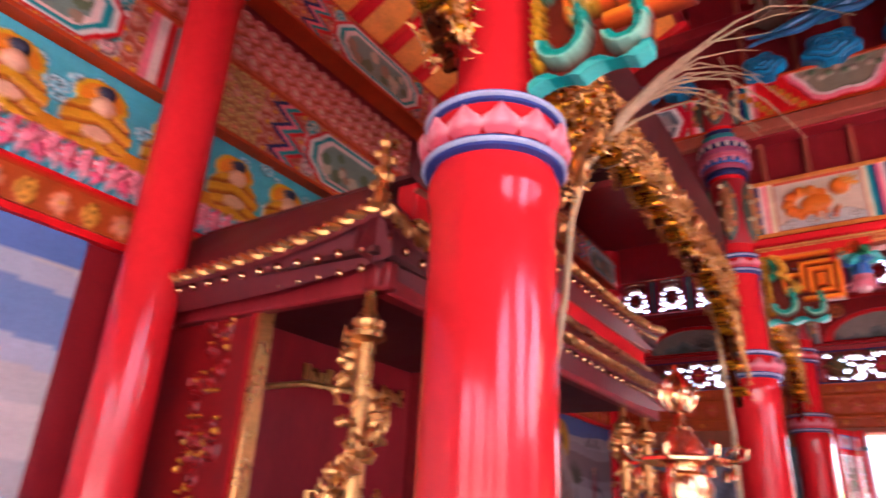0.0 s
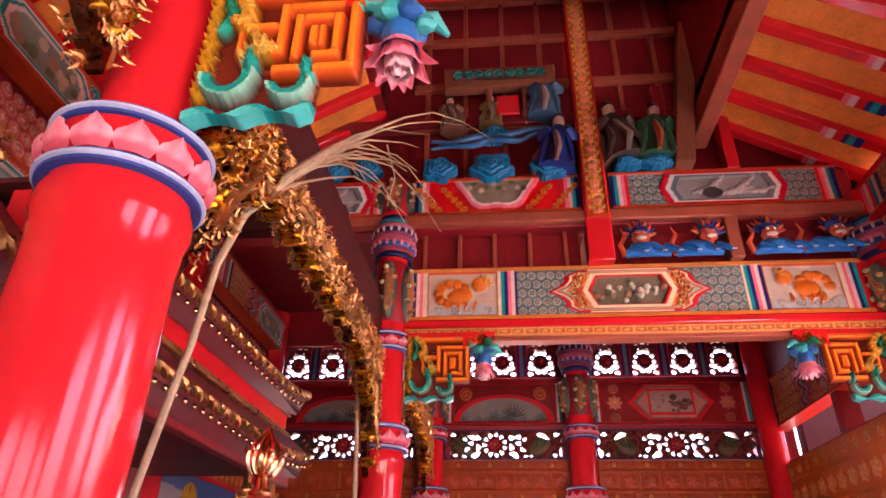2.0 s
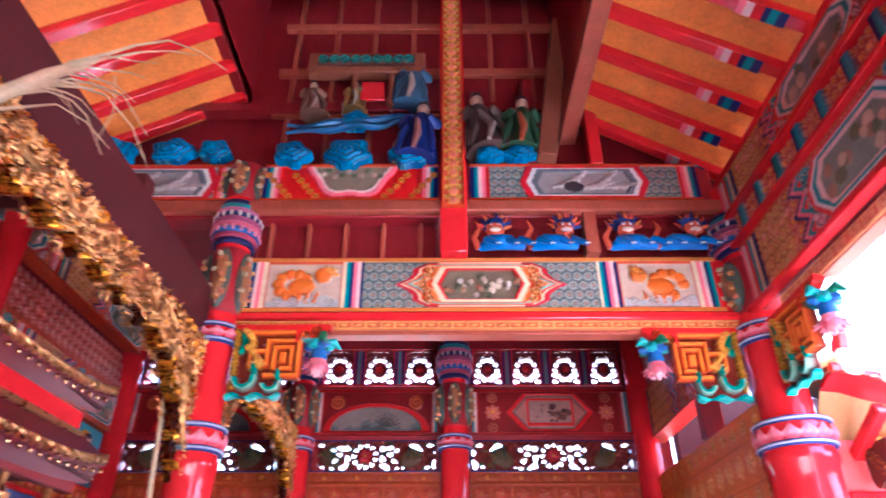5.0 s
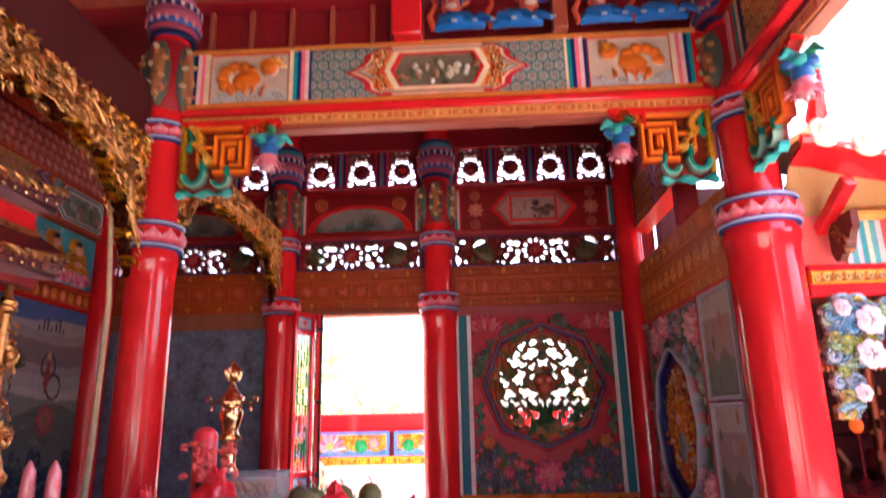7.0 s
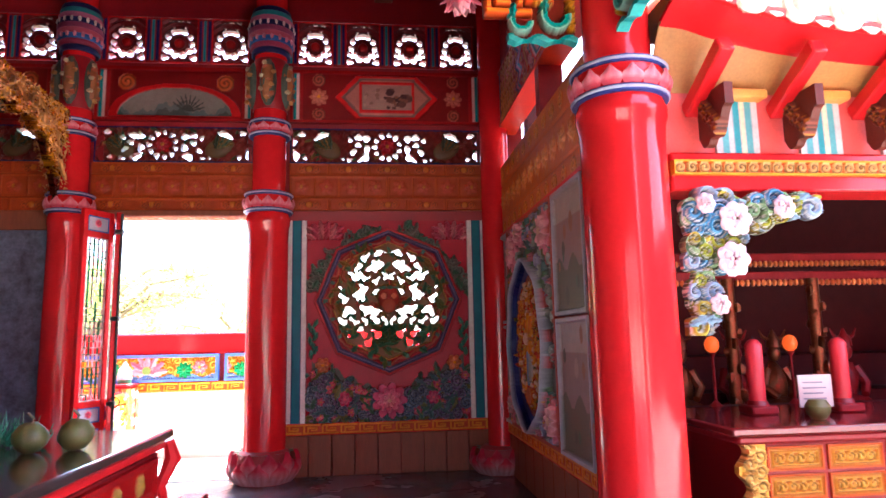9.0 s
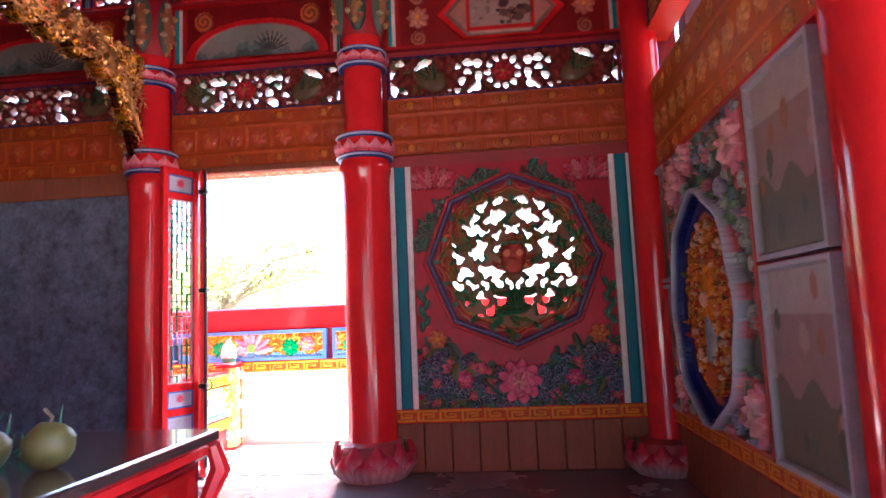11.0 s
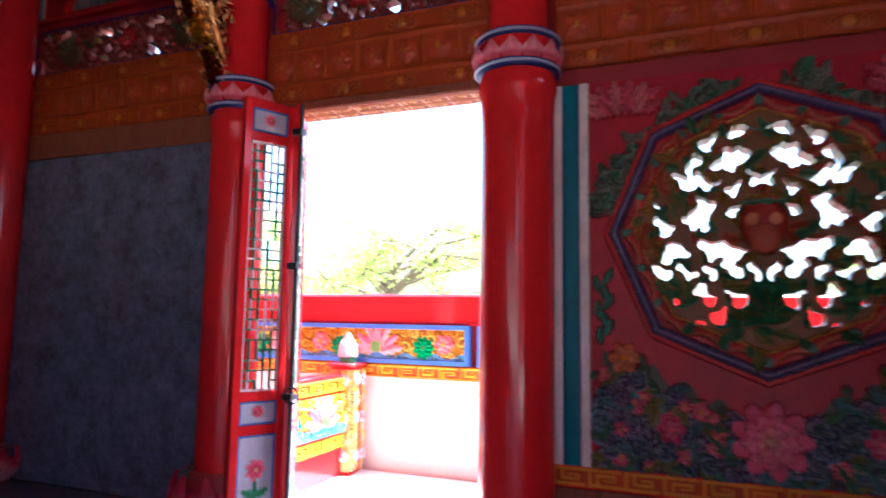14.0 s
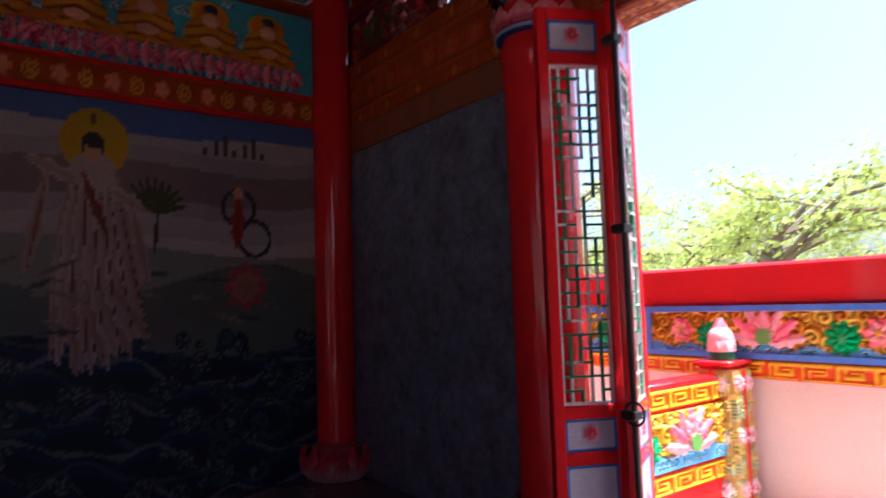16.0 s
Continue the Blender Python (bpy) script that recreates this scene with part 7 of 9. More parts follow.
part("side_frame", Solid().box(-2.37, -2.33, 4.28, 4.36, 0.6, 2.45, 0.008), GOLD, sh)
part("inner_side", Solid().box(-3.18, -2.4, 6.0, 6.06, 0.75, 2.6), DARKRED, sh, smooth=False)
part("lintel", Solid().box(-3.18, -1.62, 4.26, 4.32, 2.3, 2.48, 0.01), DARKRED, sh)
part("front_lintel", Solid().box(-1.74, -1.66, 4.24, 7.8, 2.3, 2.48, 0.01), DARKRED, sh)
for z in (0.95, 1.25):
    part("step", Solid().box(-2.8, -2.3 + (1.25 - z), 4.6, 7.6, 0.75, z, 0.01), DARKRED, sh)
for k in range(4):
    for j in range(4):
        part("gilt_sign", Solid().box(-2.79, -2.775, 5.0 + k * 0.34 + j * 0.06, 5.045 + k * 0.34 + j * 0.06, 2.18 - 0.02 * (j % 2), 2.27 - 0.015 * (j % 3), 0.004), GOLD, sh, "gilt sign that cannot be read")
part("gilt_rod", Solid().tube([(-2.7, 4.62, 2.06), (-2.5, 4.75, 2.09), (-2.3, 4.9, 2.06)], 0.016, 8), GOLD, sh, "bright brass rod")


def dragon_post(x, y, z0, z1):
    q = Solid().lathe(x, y, [(0.085, z0), (0.045, z0 + 0.2), (0.035, z1 - 0.2), (0.07, z1 - 0.18), (0.07, z1 - 0.16), (0.05, z1 - 0.15), (0.065, z1 - 0.13), (0.065, z1 - 0.115), (0.045, z1 - 0.1), (0.026, z1 - 0.06), (0.024, z1 + 0.05)], 16)
    H = z1 - z0 - 0.32
    pts, rad = [], []
    for k in range(120):
        u = k / 119
        a = u * 17
        r = 0.058 + 0.018 * math.sin(u * 37) + 0.042 * (1 - u)
        pts.append((x + r * math.cos(a), y + r * math.sin(a), z0 + 0.15 + u * H))
        rad.append(0.025 + 0.01 * math.sin(k * 1.9) + 0.014 * (1 - u))
    q.tube(pts, rad, 8)
    # spines, flames and clouds along the coil
    for k in range(0, 120, 2):
        a = 17 * k / 119
        o = Vector((math.cos(a), math.sin(a), 0))
        c = Vector(pts[k]) + o * 0.02
        q.tube([c, c + o * 0.022 + Vector((0, 0, 0.014)), c + o * 0.026 + Vector((0, 0, 0.04))], [0.011, 0.008, 0.002], 5)
    rs = np.random.RandomState(int(y * 100))
    for k in range(70):
        a, u = rs.uniform(0, 6.28), rs.uniform(0, 1) ** 1.3
        o = Vector((math.cos(a), math.sin(a), 0))
        c = Vector((x, y, z0 + 0.1 + u * H)) + o * (0.085 + 0.025 * (1 - u))
        side = Vector((-math.sin(a), math.cos(a), 0)) * rs.choice([-1, 1])
        L = rs.uniform(0.014, 0.03) * (1.3 - 0.5 * u)
        q.tube([c - side * L, c + o * 0.012, c + side * L + Vector((0, 0, L)), c + side * L * 0.3 + Vector((0, 0, L * 1.5))], [0.006, 0.014, 0.009, 0.004], 5)
    for k in range(16):
        a = k * 0.4
        q.lump((x + 0.105 * math.cos(a), y + 0.105 * math.sin(a), z0 + 0.5 + 0.18 * math.sin(k * 1.7)), (0.032, 0.032, 0.05), 8, 6, rough=0.9, seed=40 + k)
    q.tube([(x - 0.08, y - 0.04, z0 + 0.8), (x - 0.15, y - 0.05, z0 + 0.88), (x - 0.16, y - 0.05, z0 + 0.98), (x - 0.12, y - 0.03, z0 + 0.98)], [0.02, 0.018, 0.012, 0.006], 8)
    part("dragon_post", q, GOLD, sh, "gilded post wound by a dragon")


dragon_post(-1.72, 4.28, 0.6, 2.3)
dragon_post(-1.72, 7.6, 0.6, 2.3)
dragon_post(-1.72, 7.1, 0.6, 2.3)


def rope(pts, r):
    """A twisted gilt cord along points: two strands wound round each other."""
    q = Solid()
    pts = [Vector(a) for a in pts]
    path = []
    for a, b in zip(pts, pts[1:]):
        n = max(2, int((b - a).length / (r * 0.5)))
        path += [a.lerp(b, i / n) for i in range(n)]
    for ph in (0.0, math.pi):
        out = []
        for k, c in enumerate(path):
            d = (path[min(k + 1, len(path) - 1)] - path[max(k - 1, 0)]).normalized()
            u = d.cross(Vector((0, 0, 1))).normalized()
            w = d.cross(u)
            out.append(c + (u * math.cos(k * 0.8 + ph) + w * math.sin(k * 0.8 + ph)) * r * 0.5)
        q.tube(out, r * 0.55, 6)
    return q


def tier(x1, y0, y1, z, lift, rise, inset, near=True):
    """One tier of the roof: eave slab with rising corners, gilt cord and rows of studs."""
    def eave(t):
        return z + lift * (abs(2 * t - 1) ** 5)
    n = 24
    s = Solid()
    out, inn = [], []
    for k in range(n + 1):
        t = k / n
        out.append((x1, y0 + (y1 - y0) * t, eave(t)))
        inn.append((x1 - inset, y0 + inset + (y1 - y0 - 2 * inset) * t, z + rise))
    side0, sinn0 = [], []
    for k in range(10):
        t = k / 9
        side0.append((x1 + (-3.2 - x1) * t, y0, z + lift * (1 - t) ** 4))
        sinn0.append((x1 - inset + (-3.2 - x1 + inset) * t, y0 + inset, z + rise))
    for a, b in ((out, inn), (side0[::-1], sinn0[::-1])) if near else ((out, inn),):
        m = len(a)
        vs = a + b + [(x, y, q - 0.05) for x, y, q in a] + [(x, y, q - 0.05) for x, y, q in b]
        fs = []
        for k in range(m - 1):
            fs += [(k, k + 1, m + k + 1, m + k), (2 * m + k + 1, 2 * m + k, 3 * m + k, 3 * m + k + 1), (k + 1, k, 2 * m + k, 2 * m + k + 1)]
        s.add(vs, fs)
    part("roof_tier", s, EAVE, sh, "dark red roof tier")
    part("soffit", Solid().box(-3.2, x1 - 0.05, y0 + 0.05, y1 - 0.05, z - 0.06, z - 0.035), SHADEDRED, sh, smooth=False)
    q = Solid()
    for a, ox, oy in ((out, -0.1, 0.0), (side0, 0.0, 0.1)) if near else ((out, -0.1, 0.0),):
        m = len(a)
        q.add([(x + ox * 0.2, y + oy * 0.2, w - 0.03) for x, y, w in a] + [(x + ox, y + oy, z - 0.13 + (w - z) * 0.6) for x, y, w in a] + [(x + ox, y + oy, w + 0.02) for x, y, w in a],
              [(k, k + 1, m + k + 1, m + k) for k in range(m - 1)] + [(m + k, m + k + 1, 2 * m + k + 1, 2 * m + k) for k in range(m - 1)])
    part("eave_board", q, EAVE, sh, "slanting red eave board")
    part("gilt_cord", rope(out, 0.036), GOLD, sh, "twisted gilt eave cord")
    if near:
        part("gilt_cord", rope(side0, 0.03), GOLD, sh, "twisted gilt eave cord")
    b = Solid()
    for row in range(2):
        for k in range(int((y1 - y0) / 0.11)):
            y = y0 + 0.1 + k * 0.11 + row * 0.05
            b.lump((x1 - 0.03 - row * 0.07, y, z - 0.05 - row * 0.045 + lift * abs(2 * (y - y0) / (y1 - y0) - 1) ** 5 * 0.7), (0.016, 0.016, 0.02), 8, 6)
        for k in range(14 if near else 0):
            x = x1 - 0.1 - k * 0.11 - row * 0.05
            b.lump((x, y0 + 0.03 + row * 0.07, z - 0.05 - row * 0.045), (0.016, 0.016, 0.02), 8, 6)
    tagged(part("gilt_studding", b, BRASS, sh, "rows of small gilt studs under the eave"), kind="stuff")


tier(SX, SY0, SY1, 2.47, 0.1, 0.42, 0.35)
tier(SX - 0.06, SY0 + 0.35, SY1, 2.98, 0.1, 0.2, 0.3, False)
part("fascia", Solid().box(-1.86, -1.74, 4.55, 7.8, 2.72, 2.95, 0.01), RED, sh, "bright red fascia")
part("fascia_trim", Solid().box(-1.75, -1.7, 4.53, 7.82, 2.685, 2.725, 0.008), GOLD, sh, "gilt trim strip")
part("fascia_trim", Solid().box(-1.75, -1.715, 4.53, 7.82, 2.86, 2.88, 0.006), ORANGE, sh, "orange trim strip")
q = Solid()
tip = [(SX, SY0, 2.55), (SX - 0.01, SY0 + 0.02, 2.65), (SX - 0.03, SY0 + 0.04, 2.76), (SX - 0.03, SY0 + 0.04, 2.9)]
q.tube(tip, [0.035, 0.03, 0.02, 0.008], 8)
for k in range(14):
    q.lump((SX - 0.02 + 0.03 * math.cos(k * 2), SY0 + 0.03 + 0.03 * math.sin(k * 2), 2.54 + k * 0.024), (0.022, 0.022, 0.02), 7, 5, rough=0.5, seed=k)
part("corner_finial", q, GOLD, sh, "gilded curling corner finial")

# ---- dry palm spray tied to the column ----
pal = thing("palm_spray", "long dry palm stem with a frayed straw tip", "dried palm")
st = [(-1.38, 4.98, 0.02), (-1.37, 4.99, 1.2), (-1.33, 5.0, 1.85), (-1.28, 5.0, 2.16), (-1.23, 5.0, 2.44), (-1.19, 5.0, 2.81), (-1.11, 5.0, 3.06), (-0.93, 5.02, 3.28), (-0.74, 5.04, 3.44), (-0.58, 5.06, 3.55)]
part("stem", Solid().tube(st, [0.016, 0.016, 0.016, 0.016, 0.016, 0.017, 0.02, 0.03, 0.028, 0.012], 8), STRAW, pal, "pale ridged stem")
q = Solid()
rs = np.random.RandomState(31)
for k in range(15):
    a = Vector((-0.9 + rs.uniform(-0.12, 0.3), 5.04, 3.3 + rs.uniform(-0.02, 0.05)))
    a.z += (a.x + 0.9) * 0.75
    L = rs.uniform(0.3, 0.72)
    up, lean = rs.uniform(0.35, 0.75), rs.uniform(0.6, 1.5)
    pts = [a + Vector((L * u, 0.1 * (rs.rand() - 0.5) * u, L * (up * u - lean * 0.7 * u ** 2.6))) for u in (0, 0.2, 0.4, 0.6, 0.8, 1.0)]
    q.tube(pts, [0.011, 0.008, 0.0055, 0.004, 0.003, 0.0015], 5)
q.tube([(-0.5, 5.1, 3.5), (-0.45, 5.1, 3.3), (-0.48, 5.1, 3.14)], [0.004, 0.003, 0.002], 5)
part("frayed_tip", q, STRAW, pal, "frayed straw fibres")
pg = thing("palm_spray", "second dry palm stem standing by the far column", "dried palm")
part("stem", Solid().tube([(-1.18, 7.8, 0.02), (-1.14, 7.8, 1.2), (-1.12, 7.78, 2.2), (-1.14, 7.7, 3.0)], [0.02, 0.022, 0.02, 0.014], 8), STRAW, pg)


# ---- brass lamp towers ----
def lamp_tower(x, y, z, s, foot, label):
    ob = thing("lamp_tower", label, "altar lamp", "brass lamp towers")
    prof = [(0.13, 0), (0.13, 0.03), (0.1, 0.05), (0.085, 0.1), (0.1, 0.12), (0.1, 0.14), (0.12, 0.2), (0.135, 0.28), (0.12, 0.34), (0.08, 0.36), (0.08, 0.38), (0.13, 0.4)]
    part("stem", Solid().lathe(x, y, [(r * s, z + h * s) for r, h in prof], 24), BRASS, ob, "polished brass stem")
    part("pedestal", Solid().lathe(x, y, [(0.11, foot), (0.115, foot + 0.03), (0.06, foot + 0.06), (0.045, foot + 0.14), (0.07, foot + 0.18), (0.07, foot + 0.2), (0.045, foot + 0.24), (0.05, z - 0.02), (0.09, z)], 20), BRASS, ob, "turned brass pedestal")
    part("eave", Solid().lathe(x, y, [(0.12 * s, z + 0.38 * s), (0.24 * s, z + 0.4 * s), (0.24 * s, z + 0.415 * s), (0.12 * s, z + 0.44 * s)], 8), BRASS, ob)
    part("dome", Solid().lathe(x, y, [(0.125 * s, z + 0.43 * s), (0.12 * s, z + 0.46 * s), (0.09 * s, z + 0.52 * s), (0.05 * s, z + 0.56 * s)], 20), COPPER, ob, "red copper dome")
    part("neck", Solid().lathe(x, y, [(0.05 * s, z + 0.55 * s), (0.06 * s, z + 0.57 * s), (0.035 * s, z + 0.6 * s), (0.03 * s, z + 0.65 * s), (0.05 * s, z + 0.67 * s)], 16), BRASS, ob)
    q = Solid()
    for k in range(12):
        a = 2 * math.pi * k / 12
        pts, rad = [], []
        for i in range(9):
            u = i / 8
            w = (0.045 + 0.05 * math.sin(math.pi * min(1, u * 1.25)) ** 0.8) * (1 - u ** 2.6)
            b = a + 0.55 * u
            pts.append((x + w * s * math.cos(b), y + w * s * math.sin(b), z + (0.66 + 0.24 * u) * s))
            rad.append((0.017 - 0.011 * u) * s)
        q.tube(pts, rad, 6)
        c = Vector(pts[3])
        o = Vector((math.cos(a), math.sin(a), 0))
        q.tube([c, c + o * 0.018 * s + Vector((0, 0, 0.015 * s)), c + o * 0.014 * s + Vector((0, 0, 0.045 * s))], [0.011 * s, 0.009 * s, 0.003 * s], 5)
    q.lump((x, y, z + 0.74 * s), (0.06 * s, 0.06 * s, 0.1 * s), 10, 8)
    part("flame_finial", q, BRASS, ob, "brass openwork flame finial")
    for k in range(8):
        a = 2 * math.pi * k / 8
        o = Vector((math.cos(a), math.sin(a), 0))
        c = Vector((x, y, z + 0.41 * s)) + o * 0.235 * s
        up = Vector((0, 0, 1))
        tip = part("curl", Solid().tube([c - o * 0.06 * s, c + o * 0.02 * s - up * 0.01 * s, c + o * 0.06 * s + up * 0.012 * s, c + o * 0.07 * s + up * 0.05 * s, c + o * 0.035 * s + up * 0.07 * s, c + o * 0.012 * s + up * 0.04 * s], 0.011 * s, 6), BRASS, ob, "curled brass eave tip")
        part("bell", Solid().lathe(c.x, c.y, [(0.02 * s, c.z - 0.09 * s), (0.018 * s, c.z - 0.05 * s), (0.006 * s, c.z - 0.03 * s)], 8), BRASS, tip)


lamp_tower(-0.65, 4.45, 1.47, 0.56, 1.12, "tall brass lamp tower with copper dome and lotus finial")
lamp_tower(-0.28, 8.0, 1.25, 0.6, 0.84, "brass lamp tower on the offering table")


# ---- offering tables ----
def offering_table(x0, x1, y0, y1, h, label):
    t = thing("offering_table", label, "table", "offering tables")
    part("tabletop", Solid().box(x0, x1, y0, y1, h - 0.05, h, 0.01), DARKGLOSS, t, "dark glossy tabletop")
    part("moulding", Solid().box(x0 + 0.03, x1 - 0.03, y0 + 0.03, y1 - 0.03, h - 0.11, h - 0.05, 0.015), RED, t)
    part("apron", Solid().box(x0 + 0.06, x1 - 0.06, y0 + 0.06, y1 - 0.06, h - 0.34, h - 0.11, 0.01), DARKRED, t)
    for a in (x0 + 0.06, x1 - 0.14):
        for b in (y0 + 0.06, y1 - 0.14):
            part("leg", Solid().box(a, a + 0.08, b, b + 0.08, 0, h - 0.3, 0.01), DARKRED, t)
    p = Panel(y1 - y0 - 0.3, 0.2, 0.014, (0.3, 0.02, 0.025))
    n = int((y1 - y0) / 0.3)
    for k in range(n):
        p.flower(0.15 + k * 0.3, 0.1, 0.06, 6, (0.36, 0.2, 0.08), (0.4, 0.24, 0.09), (0.45, 0.25, 0.07), 0.02)
    p.border(0, y1 - y0 - 0.3, 0, 0.2, 0.02, (0.3, 0.03, 0.025), 0.015)
    p.obj("carved_apron", facing_east(x1 - 0.045, y0 + 0.15, h - 0.33), PAINT, t, "red apron carved with gilt flowers")
    q = Solid()
    q.tube([(x1 - 0.02, y1 - 0.02, h - 0.06), (x1 + 0.0, y1 + 0.0, h - 0.16), (x1 - 0.05, y1 - 0.04, h - 0.3), (x1 - 0.02, y1 - 0.02, h - 0.46)], [0.03, 0.045, 0.03, 0.02], 8)
    part("scroll_foot", q, RED, t)
    return t


offering_table(-0.45, 0.97, 5.6, 8.38, 0.84, "red lacquered offering table with a dark polished top")
offering_table(-1.0, -0.35, 3.95, 5.35, 1.12, "high narrow red incense table")
st2 = thing("low_stool", "red painted low stool by the table", "stool")
part("seat", Solid().box(0.99, 1.14, 8.0, 8.5, 0.4, 0.46, 0.01), RED, st2)
for y in (8.02, 8.42):
    part("leg", Solid().box(1.0, 1.13, y, y + 0.05, 0, 0.4, 0.008), RED, st2)


def pomelo(x, y, z, r, seed):
    ob = thing("pomelo", "green pomelo with its stalk on the offering table", "fruit", "pomelos")
    fruit = part("fruit", Solid().lump((x, y, z + r * 0.92), (r, r, r * 0.95), 16, 10, rough=0.12, seed=seed), MELON, ob)
    part("stalk", Solid().tube([(x, y, z + r * 1.8), (x + 0.01, y, z + r * 2.05), (x - 0.015, y, z + r * 2.4)], 0.006, 6), BARK, fruit)


for k, (x, y, r) in enumerate(((0.75, 7.68, 0.074), (0.58, 7.63, 0.072), (0.42, 7.55, 0.07), (0.3, 7.7, 0.066), (0.43, 7.3, 0.074))):
    pomelo(x, y, 0.84, r, k)
grn = thing("pine_sprig", "green pine sprigs among the fruit", "plant")
q = Solid()
rs = np.random.RandomState(5)
for k in range(60):
    c = Vector((rs.normal(0.34, 0.12), 7.85 + rs.uniform(-0.1, 0.1), 0.85))
    e = Vector((rs.uniform(-0.06, 0.06), rs.uniform(-0.05, 0.05), rs.uniform(0.03, 0.16)))
    q.tube([c, c + e * 0.6 + Vector((0.01, 0, 0)), c + e], [0.005, 0.004, 0.001], 4)
part("needles", q, GREEN, grn)


def red_bag(x, y, z, s, seed):
    ob = thing("red_bag", "red plastic bag of offerings on the table", "bag", "red bags")
    part("bag", Solid().lump((x, y, z + 0.1 * s), (0.11 * s, 0.1 * s, 0.12 * s), 48, 32, rough=0.24, seed=seed), CLOTH, ob)
    part("knot", Solid().lump((x, y, z + 0.22 * s), (0.04 * s, 0.03 * s, 0.05 * s), 24, 16, rough=0.5, seed=seed + 3), CLOTH, ob)


red_bag(0.73, 6.72, 0.84, 0.85, 2)
red_bag(0.05, 6.95, 0.84, 1.1, 5)
red_bag(-0.15, 6.6, 0.84, 0.9, 8)
for k, (x, y) in enumerate(((0.28, 6.45), (0.45, 6.15))):
    ob = thing("offering_bowl", "stacked dark glass offering bowls", "bowl", "offering bowls")
    for j in range(4):
        part("bowl", Solid().lathe(x, y, [(0.05, 0.84 + j * 0.045), (0.12, 0.88 + j * 0.045), (0.125, 0.89 + j * 0.045), (0.1, 0.885 + j * 0.045)], 20), CERAMIC if j > 1 else DARKGLOSS, ob)
tr = thing("offering_tray", "clear glass tray with gilt pattern on the offering table", "tray")
TX0, TX1, TY0, TY1 = 0.0, 0.34, 7.05, 7.32
part("tray_floor", Solid().box(TX0, TX1, TY0, TY1, 0.95, 0.96, 0.003), GLASSWARE, tr)
for x0, x1, y0, y1 in ((TX0, TX1, TY0, TY0 + 0.008), (TX0, TX1, TY1 - 0.008, TY1), (TX0, TX0 + 0.008, TY0 + 0.008, TY1 - 0.008), (TX1 - 0.008, TX1, TY0 + 0.008, TY1 - 0.008)):
    part("tray_wall", Solid().box(x0, x1, y0, y1, 0.96, 1.08, 0.003), GLASSWARE, tr, "clear glass wall")
part("rim", Solid().tube([(TX0, TY0, 1.085), (TX1, TY0, 1.085), (TX1, TY1, 1.085), (TX0, TY1, 1.085)], 0.007, 6, True), CERAMIC, tr, "pale metal rim")
for k in range(7):
    part("gilt_curl", Solid().tube([(TX0 + 0.04 + 0.043 * k + 0.016 * math.cos(a), TY0 - 0.004, 1.02 + 0.03 * math.sin(a)) for a in (0, 0.8, 1.6, 2.4, 3.2, 4.0, 4.8)], 0.004, 5), GOLD, tr, "gilt curl on the glass")
for k in range(3):
    part("box", Solid().box(TX0 + 0.02 + 0.01 * k, TX1 - 0.02, TY0 + 0.02, TY1 - 0.02, 0.84 + k * 0.036, 0.874 + k * 0.036, 0.006), CERAMIC if k % 2 else DARKGLOSS, tr, "flat grey box under the tray")
for k, (x, y, r) in enumerate(((0.66, 6.4, 0.05), (0.55, 6.48, 0.055), (0.74, 6.55, 0.045), (0.6, 6.62, 0.05))):
    ob = thing("tea_cup", "small dark brown lidded tea cup on the table", "cup", "tea cups")
    part("cup", Solid().lathe(x, y, [(r * 0.6, 0.84), (r, 0.87), (r * 1.05, 0.905), (r * 0.95, 0.91)], 18), DARKGLOSS2 if k == 2 else TEABROWN, ob)
    part("lid", Solid().lathe(x, y, [(r * 1.0, 0.91), (r * 0.8, 0.925), (r * 0.25, 0.935), (r * 0.22, 0.95), (r * 0.1, 0.955)], 18), TEABROWN, ob)


def candle(x, y, z, h, r, label):
    ob = thing("candle", label, "candle", "altar candles")
    wax = part("wax", Solid().lathe(x, y, [(r, z + 0.08), (r * 1.02, z + 0.08 + h * 0.9), (r * 0.7, z + 0.08 + h * 0.97), (r * 0.3, z + 0.08 + h)], 18), WAX, ob, "pink wax")
    part("holder", Solid().box(x - r * 1.7, x + r * 1.7, y - r * 1.7, y + r * 1.7, z, z + 0.06, 0.012).lathe(x, y, [(r * 1.3, z + 0.06), (r * 1.1, z + 0.09)], 14), DEEPRED, ob, "red base")
    part("wick", Solid().tube([(x, y, z + 0.08 + h), (x, y, z + 0.1 + h)], 0.004, 5), BLACK, wax)


candle(-0.1, 7.15, 0.84, 0.42, 0.065, "red pillar candle in a red base on the offering table")
for x, y in ((-0.25, 5.9), (-0.12, 5.85)):
    ob = thing("lotus_lamp", "pink lotus lamp with a clear glass spire", "altar lamp", "lotus lamps")
    q = Solid()
    for ring in range(3):
        for k in range(8):
            a = 2 * math.pi * k / 8 + ring * 0.4
            o = Vector((math.cos(a), math.sin(a), 0))
            q.petal(Vector((x, y, 0.86 + ring * 0.07)) + o * 0.04, o * 0.06, Vector((0, 0, 0.08)), 0.06, 0.6)
    part("petals", q, PINK, ob)
    part("spire", Solid().lathe(x, y, [(0.05, 0.84), (0.02, 0.88), (0.02, 1.08), (0.028, 1.1), (0.022, 1.2), (0.004, 1.24)], 12), PINKGLASS, ob, "pink glass spire")
vas = thing("flower_vase", "pink flowers in a dark vase by the lamp tower", "vase")
part("vase", Solid().lathe(-0.02, 7.0, [(0.05, 0.84), (0.08, 0.92), (0.05, 1.02), (0.06, 1.06)], 16), DARKGLOSS, vas)
q = Solid()
